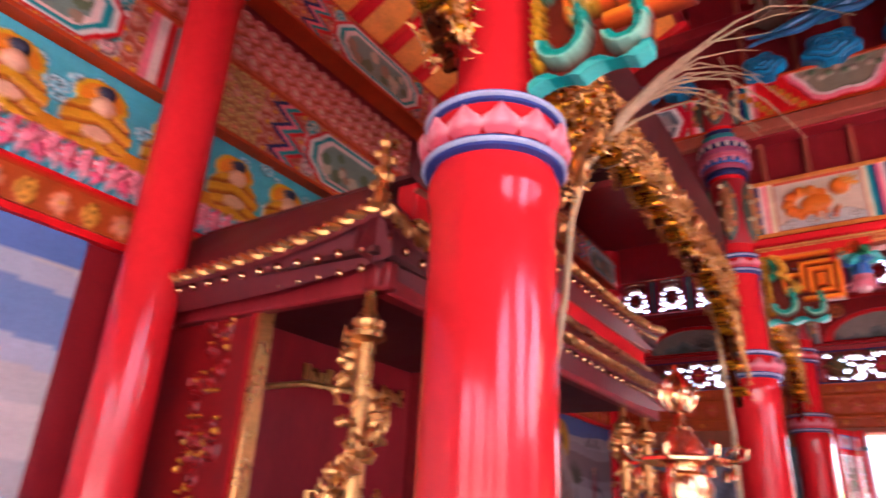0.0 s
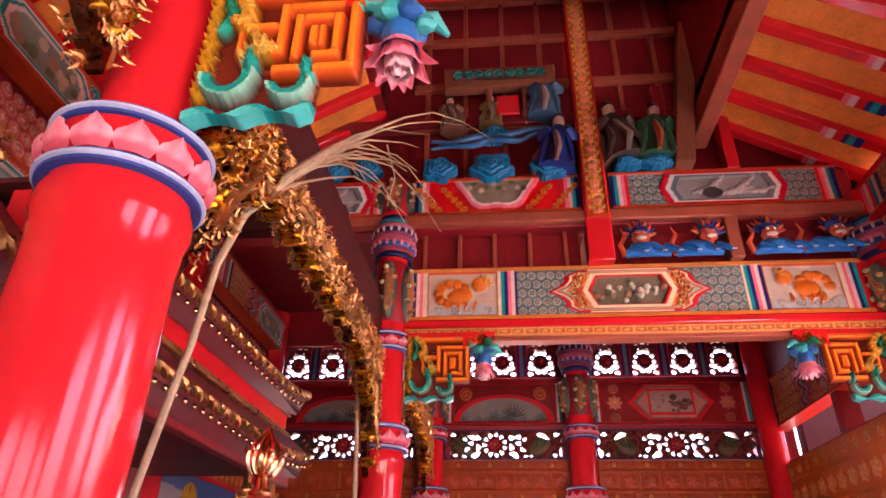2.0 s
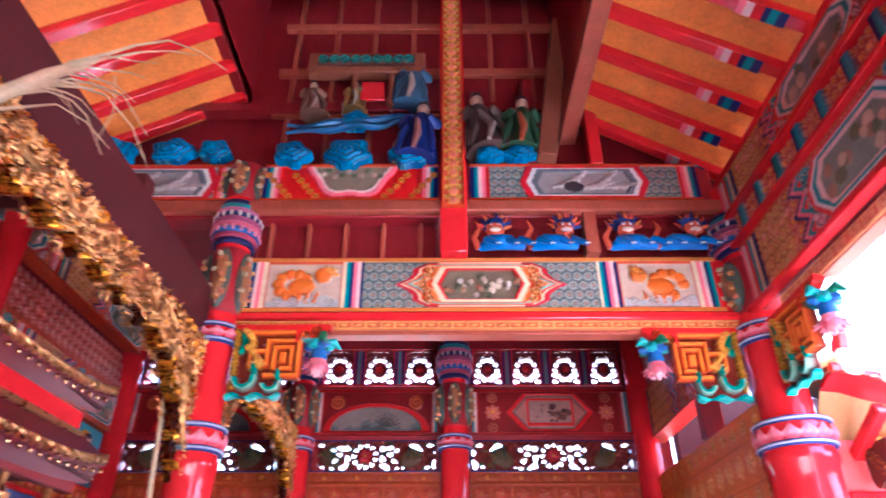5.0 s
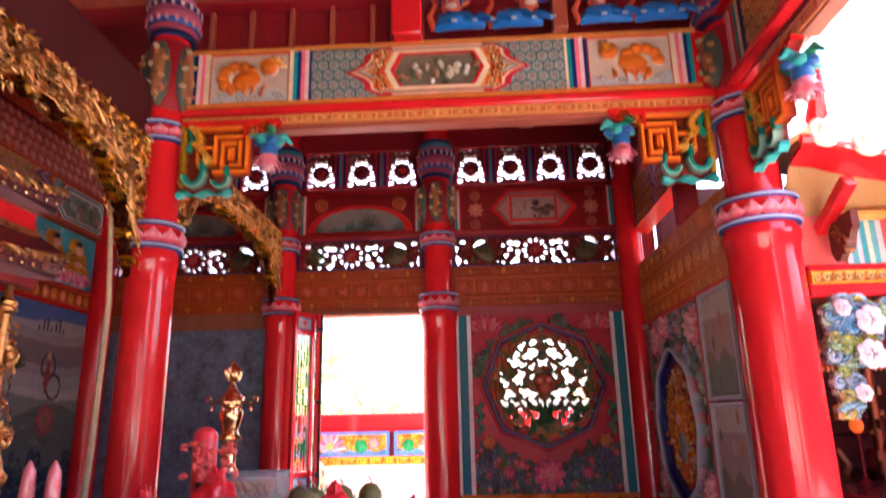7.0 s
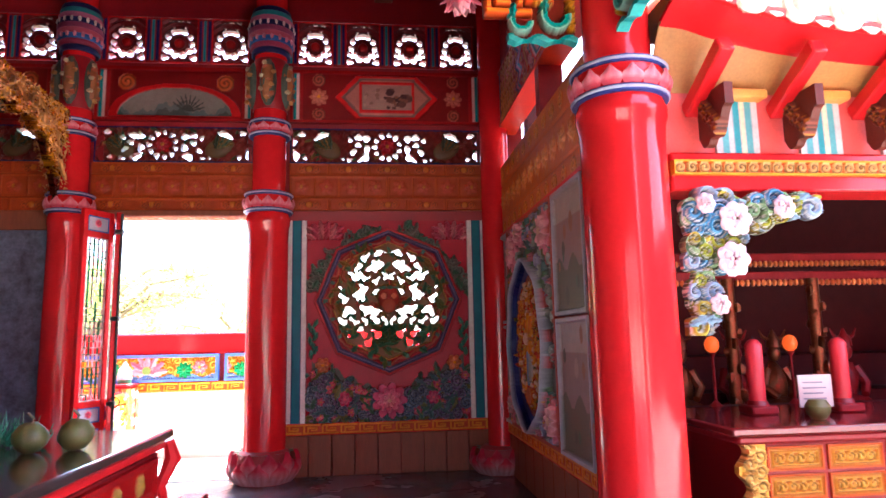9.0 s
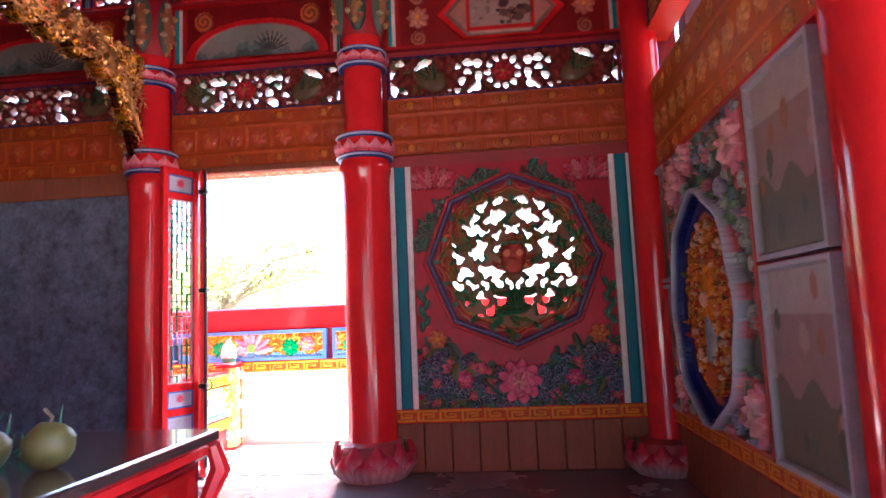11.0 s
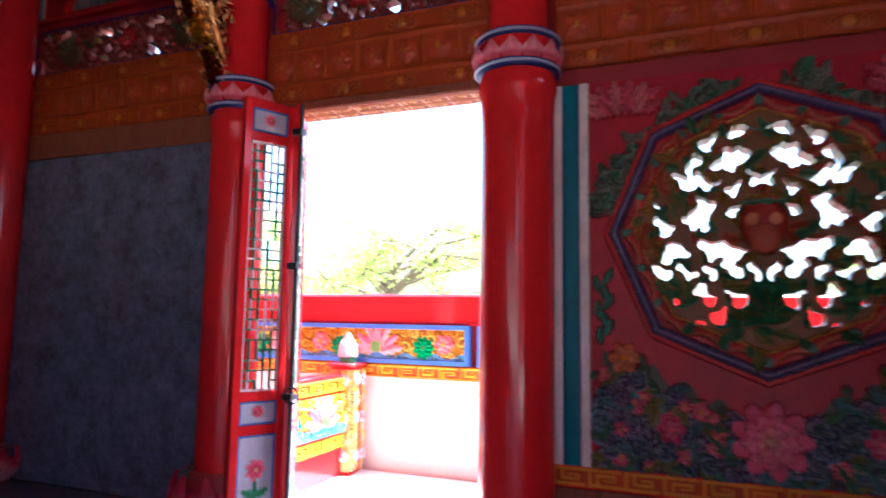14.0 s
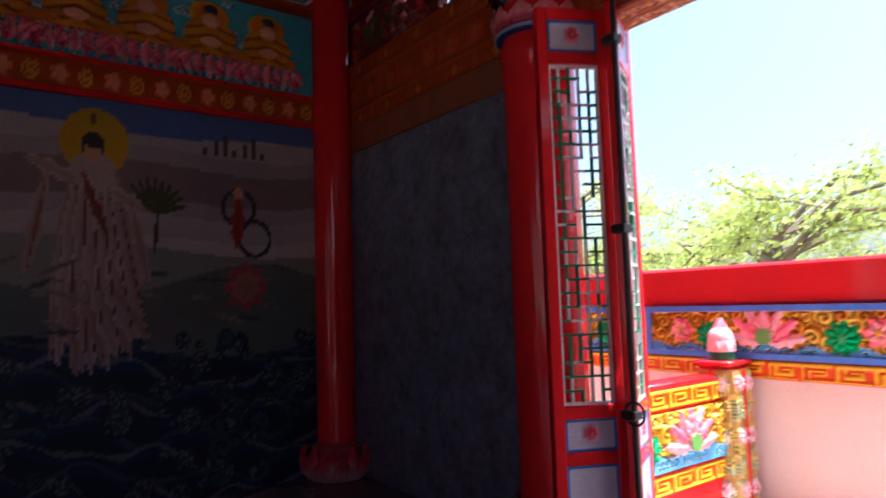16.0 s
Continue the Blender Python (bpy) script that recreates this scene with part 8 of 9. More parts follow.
for k in range(24):
    q.lump((-0.02 + rs.uniform(-0.15, 0.15), 7.0 + rs.uniform(-0.1, 0.1), 1.12 + rs.uniform(-0.05, 0.14)), (0.022, 0.022, 0.018), 7, 5, rough=0.9, seed=k)
part("blossoms", q, PINKRED, vas)

gp = thing("gift_packet", "red and gold wrapped offering packet on the table", "packet")
part("wrapper", Solid().box(-0.3, 0.05, 6.7, 6.86, 0.84, 0.98, 0.02), CLOTH, gp, "red glossy wrapper")
part("band", Solid().box(-0.16, -0.1, 6.697, 6.863, 0.841, 0.984, 0.01), YELLOW, gp, "gold paper band")

# ---- door leaves ----


def lattice_leaf(w, h, m, label, seed, panels=True):
    d = thing("door_leaf", label, "door", "door leaves")

    def piece(name, s, mat, lab=""):
        o = part(name, s, mat, d, lab)
        o.matrix_world = m
        return o
    for x0, x1 in ((0, 0.055), (w - 0.055, w)):
        piece("stile", Solid().box(x0, x1, -0.025, 0.025, 0, h, 0.006), RED)
    for z in (0.0, 0.52, 0.72, h - 0.27, h - 0.06):
        piece("rail", Solid().box(0.05, w - 0.05, -0.022, 0.022, z, z + 0.06, 0.005), RED)
    rs = np.random.RandomState(seed)
    z0, z1 = 0.78, h - 0.27
    x0, x1 = 0.055, w - 0.055
    nx, nz = 5, 25
    cw, ch = (x1 - x0) / nx, (z1 - z0) / nz

    def bar(*size):
        green = rs.rand() < 0.6
        piece("lattice_bar", Solid().box(*size), GREEN if green else WHITE)
    for j in range(1, nz):
        i = 0
        while i < nx:
            k = i + (1 if rs.rand() < 0.5 else 2)
            if rs.rand() < 0.85:
                bar(x0 + i * cw, x0 + min(k, nx) * cw + 0.006, -0.01, 0.01, z0 + j * ch - 0.005, z0 + j * ch + 0.005)
            i = k
    for i in range(1, nx):
        j = 0
        while j < nz:
            k = j + 1 + rs.randint(3)
            if rs.rand() < 0.85:
                bar(x0 + i * cw - 0.005, x0 + i * cw + 0.005, -0.009, 0.009, z0 + j * ch, z0 + min(k, nz) * ch + 0.005)
            j = k
    q = Solid().box(x0, x1, -0.012, 0.012, z0, z0 + 0.012).box(x0, x1, -0.012, 0.012, z1 - 0.012, z1).box(x0, x0 + 0.01, -0.012, 0.012, z0, z1).box(x1 - 0.01, x1, -0.012, 0.012, z0, z1)
    piece("lattice_border", q, WHITE, "pale painted lattice border")
    for z, hh in ((0.06, 0.46), (0.58, 0.14), (h - 0.21, 0.15)):
        p = Panel(w - 0.11, hh, 0.008, (0.5, 0.5, 0.56))
        p.border(0, w - 0.11, 0, hh, 0.01, C["blue"], 0.006)
        p.flower((w - 0.11) / 2, hh * 0.55, min(hh, w - 0.11) * 0.27, 7, C["pink"], (0.55, 0.1, 0.16), (0.6, 0.4, 0.2), 0.015)
        if hh > 0.3:
            p.leaf((w - 0.11) / 2, hh * 0.1, hh * 0.35, 0.02, 1.57, C["green"], 0.012).leaf((w - 0.11) / 2, hh * 0.2, 0.1, 0.03, 0.5, C["green"], 0.012).leaf((w - 0.11) / 2, hh * 0.2, 0.1, 0.03, 2.6, C["green"], 0.012)
        p.obj("painted_panel", m @ pose(0.055, -0.012, z), PAINT, d, "white panel with a painted lotus", thick=0.024)


def along(a, b):
    return pose(a[0], a[1], 0.02, 0, 0, math.degrees(math.atan2(b[1] - a[1], b[0] - a[0])))


lattice_leaf(0.35, 2.6, along((-0.67, 10.87), (-0.52, 11.17)), "red door leaf with pale and green lattice, folded open", 3)
lattice_leaf(0.38, 2.6, along((-0.42, 11.1), (-0.6, 11.44)), "red door leaf with lattice, folded behind the other", 6)
bolt = thing("door_bolt", "dark iron bolt rod on the folded door", "door bolt")
part("rod", Solid().tube([(-0.385, 11.08, 0.1), (-0.385, 11.08, 2.6)], 0.014, 8), BLACK, bolt)
for z in (0.75, 1.55, 2.4):
    part("clasp", Solid().box(-0.44, -0.365, 11.05, 11.11, z, z + 0.04, 0.006), BLACK, bolt)
part("ring", Solid().tube([(-0.37 + 0.05 * math.cos(a), 11.06, 0.78 + 0.05 * math.sin(a)) for a in [k * 0.524 for k in range(12)]], 0.006, 6, True), BLACK, bolt)

# ---- balcony outside the door ----
BY = 12.62
bal = thing("parapet", "red-topped balcony wall with a band of painted lotus relief", "parapet wall", kind="structure")
part("plaster_wall", Solid().box(-5, 7.6, BY, BY + 0.25, -0.5, 0.76), PLASTER, bal, "pale pink plaster")
part("wall_top", Solid().box(-5, 7.6, BY - 0.03, BY + 0.27, 1.2, 1.45, 0.02), RED, bal, "bright red painted coping")
part("wall_core", Solid().box(-5, 7.6, BY + 0.02, BY + 0.25, 0.76, 1.2), DEEPRED, bal, smooth=False)
p = Panel(12.6, 0.11, 0.011, C["red"])
p.fret(0, 12.6, 0.008, 0.1, (0.66, 0.12, 0.02), (0.75, 0.45, 0.1), 0.012)
p.obj("key_band", facing_south(-5, BY - 0.03, 0.765), PAINT, bal, "orange key-pattern band", thick=0.05)


def lotus_relief(w, h, seed, res=0.0085):
    p = Panel(w, h, res, (0.42, 0.24, 0.05))
    rs = np.random.RandomState(seed)
    for k in range(int(90 * w)):
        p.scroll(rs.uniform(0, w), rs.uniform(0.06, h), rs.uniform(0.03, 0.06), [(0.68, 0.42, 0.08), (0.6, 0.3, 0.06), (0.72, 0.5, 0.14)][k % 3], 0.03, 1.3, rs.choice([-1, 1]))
    p.put(p.Z < 0.07 + 0.02 * np.sin(p.X * 25), (0.2, 0.42, 0.68), 0.02)
    for k in range(int(16 * w)):
        p.scroll(rs.uniform(0, w), 0.045, 0.03, (0.25, 0.5, 0.72), 0.03, 1.4, lip=(0.6, 0.7, 0.75))
    n = max(1, round(w / 1.3))
    for k in range(n):
        cx = w * (k + 0.5) / n
        for j in range(7):
            p.leaf(cx, h * 0.3, 0.24, 0.05, 0.15 + j * 0.47, (0.8, 0.22, 0.28) if j % 2 else (0.82, 0.4, 0.42), 0.05)
        p.leaf(cx, h * 0.3, 0.2, 0.06, 1.57, (0.85, 0.35, 0.38), 0.06)
        p.disc(cx, h * 0.42, 0.05, (0.15, 0.3, 0.1), 0.06)
        for dx, rr in ((0.42, 0.1), (-0.36, 0.09)):
            p.flower(cx + dx, h * 0.42, rr, 9, (0.03, 0.3, 0.1), (0.05, 0.38, 0.14), (0.1, 0.3, 0.1), 0.04)
        for dx in (-0.55, 0.6):
            p.flower(cx + dx, h * 0.52, 0.085, 6, (0.8, 0.25, 0.28), (0.84, 0.4, 0.4), C["yellow"], 0.05)
    return p


for x0, w in ((-4.95, 1.96), (-2.92, 1.46), (-1.4, 1.63), (0.3, 2.2), (2.58, 2.2), (4.86, 2.2)):
    p = lotus_relief(w, 0.32, int(x0 * 10) + 60)
    p.border(0, w, 0, 0.32, 0.035, (0.14, 0.24, 0.55), 0.04)
    p.obj("lotus_relief", facing_south(x0, BY - 0.02, 0.88), PAINT, bal, "painted lotus relief in a blue frame", thick=0.04)


def baluster(x, y):
    ob = thing("lotus_post", "carved painted balcony post with a pink lotus bud", "post")
    part("post_core", Solid().box(x - 0.1, x + 0.1, y - 0.1, y + 0.1, 0, 0.86, 0.015), RED, ob)
    p = Panel(0.19, 0.8, 0.008, (0.5, 0.34, 0.16))
    rs = np.random.RandomState(1)
    for k in range(40):
        p.scroll(rs.uniform(0, 0.19), rs.uniform(0, 0.8), 0.03, [(0.66, 0.5, 0.2), (0.5, 0.5, 0.3)][k % 2], 0.02)
    for z in (0.12, 0.42, 0.72):
        p.flower(0.05, z, 0.05, 6, (0.8, 0.4, 0.42), (0.8, 0.55, 0.55), C["pink"], 0.03).flower(0.14, z, 0.05, 6, (0.7, 0.65, 0.7), (0.8, 0.5, 0.5), C["pink"], 0.03)
    p.rect(0.08, 0.11, 0, 0.8, C["red"], 0.02)
    p.obj("carved_face", facing_south(x - 0.095, y - 0.115, 0.03), PAINT, ob, "painted floral face with a red stripe", thick=0.02)
    p.obj("carved_face", facing_east(x + 0.115, y - 0.095, 0.03), PAINT, ob, "painted floral face with a red stripe", thick=0.02)
    part("cap", Solid().box(x - 0.125, x + 0.125, y - 0.125, y + 0.125, 0.85, 0.88, 0.01), RED, ob)
    part("calyx", Solid().lathe(x, y, [(0.07, 0.88), (0.075, 0.92), (0.06, 0.95)], 16), GREEN, ob, "green calyx")
    q = Solid()
    for ring, (n, r, z) in enumerate(((9, 0.07, 0.93), (8, 0.055, 0.95), (6, 0.03, 0.98))):
        for k in range(n):
            a = 2 * math.pi * k / n + ring * 0.35
            o = Vector((math.cos(a), math.sin(a), 0))
            part("petal", Solid().petal(Vector((x, y, z)) + o * r, o * 0.08, Vector((0, 0, 0.15)), 0.1, (-0.75, -0.6, -0.3)[ring]), PALEPINK if ring == 0 else PINK, ob)
    part("bud_core", q.lump((x, y, 1.0), (0.075, 0.075, 0.085), 10, 8), PALEPINK, ob, "pale pink bud")


baluster(-0.79, 12.45)
rl = thing("balcony_rail", "low balcony rail with key bands and flower relief", "railing", kind="structure")
part("rail_core", Solid().box(-0.9, -0.76, 11.62, 12.35, 0, 0.8, 0.01), RED, rl)
p = Panel(0.72, 0.12, 0.008, C["red"])
p.fret(0, 0.72, 0.01, 0.11, (0.66, 0.14, 0.02), (0.76, 0.46, 0.1), 0.012)
p.obj("key_band", facing_east(-0.745, 11.63, 0.66), PAINT, rl, "orange key-pattern band", thick=0.02)
p.obj("key_band", facing_east(-0.745, 11.63, 0.22), PAINT, rl, "orange key-pattern band", thick=0.02)
lotus_relief(0.72, 0.3, 4).obj("lotus_relief", facing_east(-0.747, 11.63, 0.35), PAINT, rl, "painted flower relief", thick=0.02)

# ---- side hall seen across the court ----
hs = thing("side_hall", "red side hall with glazed tile eaves and an altar inside", "building", kind="structure")
FX0, FX1, FY = 3.8, 9.2, 8.0
part("header_beam", Solid().box(FX0, FX1, FY, FY + 0.25, 2.12, 2.35, 0.012), RED, hs)
p = Panel(FX1 - FX0, 0.085, 0.0075, (0.4, 0.1, 0.04))
for k in range(int((FX1 - FX0) / 0.075)):
    p.scroll(0.037 + k * 0.075, 0.043, 0.036, (0.5, 0.33, 0.15), 0.018, 1.3, 1 if k % 2 else -1)
p.border(0, FX1 - FX0, 0, 0.085, 0.008, C["gold"], 0.02)
p.obj("gilt_band", facing_south(FX0, FY - 0.02, 2.21), PAINT, hs, "gilt scroll band", thick=0.03)
part("upper_board", Solid().box(FX0, FX1, FY + 0.04, FY + 0.2, 2.35, 2.9), PINKRED, hs, "salmon red board", smooth=False)
for k in range(10):
    x = 4.1 + k * 0.53
    p = Panel(0.27, 0.33, 0.015, C["white"])
    p.stripes(0, 0.27, 0, 0.33, [(0.56, 0.5, 0.46), (0.14, 0.34, 0.34), (0.56, 0.5, 0.46), (0.08, 0.28, 0.3), C["cream"], (0.14, 0.34, 0.34), (0.56, 0.5, 0.46)], 0.006)
    p.obj("striped_panel", facing_south(x, FY + 0.025, 2.35), PAINT, hs, "white and teal striped panel", thick=0.02)
    part("yellow_strip", Solid().box(x - 0.05, x + 0.3, FY - 0.06, FY + 0.04, 2.67, 2.725, 0.008), YELLOW, hs)
    q = Solid()
    m = Matrix.Translation((x - 0.14, FY + 0.02, 2.56)) @ Euler((radians(-28), 0, 0)).to_matrix().to_4x4()
    q.box(-0.045, 0.045, -0.5, 0.0, 0.0, 0.1, 0.012, m)
    part("eave_strut", q, RED, hs, "red eave strut")
    q = Panel(0.3, 0.34, 0.012, (0.1, 0.03, 0.02))
    for j in range(7):
        q.scroll(0.05 + 0.035 * j, 0.3 - 0.04 * j, 0.045, (0.16, 0.05, 0.03), 0.03, 1.3, 1 if j % 2 else -1, lip=(0.4, 0.2, 0.06))
    q.solid = q.Z - 0.02 - 0.9 * np.abs(q.X - 0.1) + 0.03 * np.sin(q.X * 40)
    q.obj("carved_end", facing_west(x - 0.115, FY - 0.0, 2.32), PAINT, hs, "dark carved strut bracket picked out in gold", thick=0.05, back=True)


def eave_z(x):
    return 2.92 + 0.24 * math.exp(-(x - FX0) * 1.6)


s = Solid()
n = 40
vs = []
for k in range(n + 1):
    x = FX0 - 0.1 + (FX1 - FX0 + 0.1) * k / n
    z = eave_z(max(x, FX0))
    vs += [(x, 7.6, z), (x, 8.2, z + 0.02), (x, 9.6, 4.4), (x, 7.6, z - 0.05), (x, 8.2, z - 0.04)]
fs = []
for k in range(n):
    a, b = k * 5, k * 5 + 5
    fs += [(a, b, b + 1, a + 1), (a + 1, b + 1, b + 2, a + 2), (a + 3, a + 4, b + 4, b + 3), (a, a + 3, b + 3, b)]
part("roof_board", s.add(vs, fs), OCHRE, hs, "ochre eave boards", smooth=False)
for name, mat, y0, d0, y1, d1, lab in (("soffit", OCHRE, FY + 0.03, None, 7.82, 0.13, "ochre soffit board"), ("soffit", RED, 7.82, 0.13, 7.6, 0.06, "red curved soffit")):
    q, cols = Solid(), []
    for k in range(n + 1):
        x = FX0 - 0.1 + (FX1 - FX0 + 0.1) * k / n
        z = eave_z(max(x, FX0))
        za = 2.72 if d0 is None else z - d0
        cols += [(x, y0, za), (x, y1, z - d1), (x, y0, za + 0.03), (x, y1, z - d1 + 0.03)]
    q.add(cols, [f for k in range(n) for f in ((k * 4, k * 4 + 1, k * 4 + 5, k * 4 + 4), (k * 4 + 2, k * 4 + 6, k * 4 + 7, k * 4 + 3))])
    part(name, q, mat, hs, lab)
part("eave_fascia", Solid().tube([(FX0 - 0.12 + k * 0.14, 7.58, eave_z(max(FX0, FX0 - 0.12 + k * 0.14)) - 0.03) for k in range(40)], 0.035, 6), RED, hs, "red eave edge")
cap = Solid().lathe(0, 0, [(0.105, -0.02), (0.115, 0.0), (0.1, 0.018), (0.06, 0.022), (0.05, 0.034), (0.015, 0.042)], 18)
for k in range(20):
    x = FX0 + 0.04 + k * 0.268
    z = eave_z(x)
    c = part("tile_end", cap, TILE, hs)
    c.matrix_world = pose(x, 7.56, z + 0.03, 90)
    part("roof_tile", Solid().tube([(x, 7.57, z + 0.035), (x, 8.2, z + 0.12), (x, 9.0, 3.85), (x, 9.55, 4.42)], 0.1, 10), TILE, hs)
    part("drip_tile", Solid().petal((x + 0.134, 7.56, z + 0.02), (0, -0.04, 0), (0, 0, -0.12), 0.17, 0.1), TILE, hs)
q = Solid()
q.tube([(FX0 + 0.15, 7.7, eave_z(FX0) + 0.15), (FX0 + 0.02, 7.6, eave_z(FX0) + 0.12), (FX0 - 0.02, 7.48, eave_z(FX0) + 0.24), (FX0 - 0.02, 7.4, eave_z(FX0) + 0.42)], [0.07, 0.07, 0.05, 0.015], 8)
part("corner_horn", q, RED, hs, "red upturned roof corner")
part("ridge", Solid().box(FX0 + 0.3, FX1, 9.5, 9.75, 4.3, 4.7, 0.03), TILE, hs)
q = Solid()
rs = np.random.RandomState(77)
for k in range(2400):
    x = rs.uniform(6.3, 10.6)
    a, L = rs.uniform(-0.5, 1.3), rs.uniform(0.08, 0.18)
    c = Vector((x, 9.5 + rs.uniform(-0.1, 0.1), 4.3 + rs.uniform(0, 1) * (0.25 + (x - 6.5) * 0.6)))
    q.tint([(0.6, 0.36, 0.08), (0.75, 0.62, 0.4), (0.2, 0.16, 0.04), (0.16, 0.06, 0.03), (0.8, 0.7, 0.5)][k % 5]).petal(c, Vector((0, -0.08, 0)), Vector((math.cos(a) * L, 0, math.sin(a) * L)), L * 0.5, 0.4)
q.obj("ridge_carving", PAINT, hs, "yellow floral ridge carving", kind="stuff")
part("left_pier", Solid().box(3.7, 3.8, 8.25, 11.2, 0, 2.9), SHADEDRED, hs, smooth=False)
part("back_wall", Solid().box(3.72, 9.4, 11.0, 11.2, 0, 4.0), SHADEDRED, hs, smooth=False)
part("end_wall", Solid().box(9.2, 9.4, 8.0, 11.2, 0, 4.0), SHADEDRED, hs, smooth=False)
part("inner_ceiling", Solid().box(3.72, 9.4, 8.2, 11.2, 2.9, 3.0), SHADEDRED, hs, smooth=False)


def spandrel(m, label):
    """An openwork corner of curling clouds with pale flowers, along the post and the beam."""
    w, h = 0.86, 0.84
    sp = thing("carved_spandrel", label, "carving")
    p = Panel(w, h, 0.0065, (0.08, 0.09, 0.06))
    rs = np.random.RandomState(14)
    f = np.full_like(p.X, -0.3)
    cols = [(0.14, 0.3, 0.45), (0.3, 0.34, 0.07), (0.42, 0.36, 0.1), (0.34, 0.44, 0.55), (0.24, 0.36, 0.2)]
    for k in range(120):
        b = rs.uniform(0, 1)
        if k % 2:
            x, z = 0.04 + 0.8 * b, h - 0.05 - rs.uniform(0, 1) * (0.3 * (1 - b) ** 1.3 + 0.07)
        else:
            x, z = 0.04 + rs.uniform(0, 1) * (0.34 * (1 - b) ** 0.8 + 0.05), h - 0.05 - 0.76 * b
        r = rs.uniform(0.04, 0.07)
        f = np.maximum(f, r - np.hypot(p.X - x, p.Z - z))
        p.scroll(x, z, r, cols[k % 5], rs.uniform(0.03, 0.07), rs.uniform(1.0, 1.7), rs.choice([-1, 1]), lip=(0.62, 0.64, 0.6))
    for x, z in ((0.8, h - 0.08), (0.74, h - 0.14), (0.14, 0.1), (0.09, 0.05)):
        p.leaf(x - 0.1, z, 0.17, 0.03, rs.uniform(-0.6, 0.5), (0.3, 0.42, 0.5), 0.05)
    p.solid = f
    p.obj("scrollwork", m, PAINT, sp, "curling blue, olive and gold scrolls", thick=0.03, back=True)
    for x, z, r in ((0.3, h - 0.19, 0.1), (0.27, h - 0.42, 0.1), (0.6, h - 0.12, 0.07), (0.13, h - 0.1, 0.06), (0.17, 0.17, 0.06)):
        c = m @ Vector((x, -0.06, z))
        q = Solid()
        for ring, (n, rr, lift) in enumerate(((7, r, 0.2), (6, r * 0.7, 0.5), (4, r * 0.4, 0.8))):
            for k in range(n):
                a = 2 * math.pi * (k + 0.5 * ring) / n
                q.lump(c + Vector((math.cos(a) * rr * 0.6, -0.03 * lift, math.sin(a) * rr * 0.6)), (rr * 0.42, 0.018, rr * 0.42), 9, 6, rough=0.3, seed=k)
        part("flower", q, BLUSH, sp, "pale pink carved flower")


spandrel(pose(3.82, 7.99, 1.29), "blue, green and gold scroll spandrel with pale flowers")

# altar in the side hall
al = thing("altar_table", "dark red altar table with gilt drawer fronts", "altar")
AX0, AX1, AY0, AY1, AZ = 4.12, 8.6, 8.2, 9.25, 0.76
part("tabletop", Solid().box(AX0, AX1, AY0 - 0.06, AY1, AZ - 0.05, AZ, 0.012), DARKGLOSS2, al, "dark red glossy top")
part("moulding", Solid().box(AX0 + 0.05, AX1, AY0 - 0.03, AY1, AZ - 0.1, AZ - 0.05, 0.015), DEEPRED, al)
part("body", Solid().box(AX0 + 0.16, AX1, AY0 + 0.02, AY1, 0, AZ - 0.1, 0.01), DEEPRED, al)
for k in range(11):
    for z0, hh in ((0.5, 0.14), (0.34, 0.14), (0.08, 0.22)):
        x = AX0 + 0.24 + k * 0.38
        p = Panel(0.35, hh, 0.009, (0.38, 0.18, 0.06))
        p.border(0, 0.35, 0, hh, 0.016, (0.4, 0.1, 0.04), 0.012)
        p.border(0.03, 0.32, 0.03, hh - 0.03, 0.008, (0.55, 0.32, 0.1), 0.014)
        for j in range(4):
            p.scroll(0.08 + j * 0.063, hh / 2, min(0.03, hh * 0.3), (0.56, 0.34, 0.11), 0.02, 1.2, 1 if j % 2 else -1)
        p.obj("drawer_front", facing_south(x, AY0 + 0.015, z0), PAINT, al, "gilt carved drawer front", thick=0.02)
p = Panel(0.17, 0.62, 0.009, (0.7, 0.46, 0.14))
for k in range(14):
    p.scroll(0.05 + 0.06 * (k % 2), 0.05 + k * 0.042, 0.045, (0.8, 0.58, 0.24), 0.04, 1.2, 1 if k % 2 else -1)
p.solid = 0.13 - p.X + 0.03 * np.sin(p.Z * 30) + 0.05 * (p.Z - 0.2)
p.obj("corner_scroll", pose(AX0 + 0.22, AY0 - 0.01, 0.04) @ Matrix.Diagonal((-1, 1, 1, 1)), PAINT, al, "gilt corner scroll", thick=0.05, back=True)
candle(4.66, 8.75, AZ, 0.42, 0.055, "tall pink candle in a red base on the altar")
candle(5.28, 8.75, AZ, 0.42, 0.055, "tall pink candle in a red base on the altar")
candle(6.2, 8.75, AZ, 0.42, 0.055, "tall pink candle in a red base on the altar")
cd = thing("notice_card", "white notice card standing on the altar", "card")
part("card", Solid().box(4.86, 5.1, 8.6, 8.612, AZ + 0.05, AZ + 0.26, 0.003), PAPER, cd)
part("stand", Solid().box(4.92, 5.04, 8.56, 8.66, AZ, AZ + 0.05, 0.008), DEEPRED, cd)
for k in range(4):
    part("text_bar", Solid().box(4.89, 5.05 - 0.02 * (k % 2), 8.596, 8.5995, AZ + 0.1 + k * 0.035, AZ + 0.11 + k * 0.035), CERAMIC, cd)
ob = thing("incense_pot", "green and white small incense pot on the altar", "pot")
part("pot", Solid().lathe(4.84, 8.4, [(0.04, AZ), (0.07, AZ + 0.04), (0.075, AZ + 0.08), (0.05, AZ + 0.12)], 16), MELON, ob)
sv = thing("altar_shelf", "tiered dark red altar shelf with gilt edges", "altar shelf")
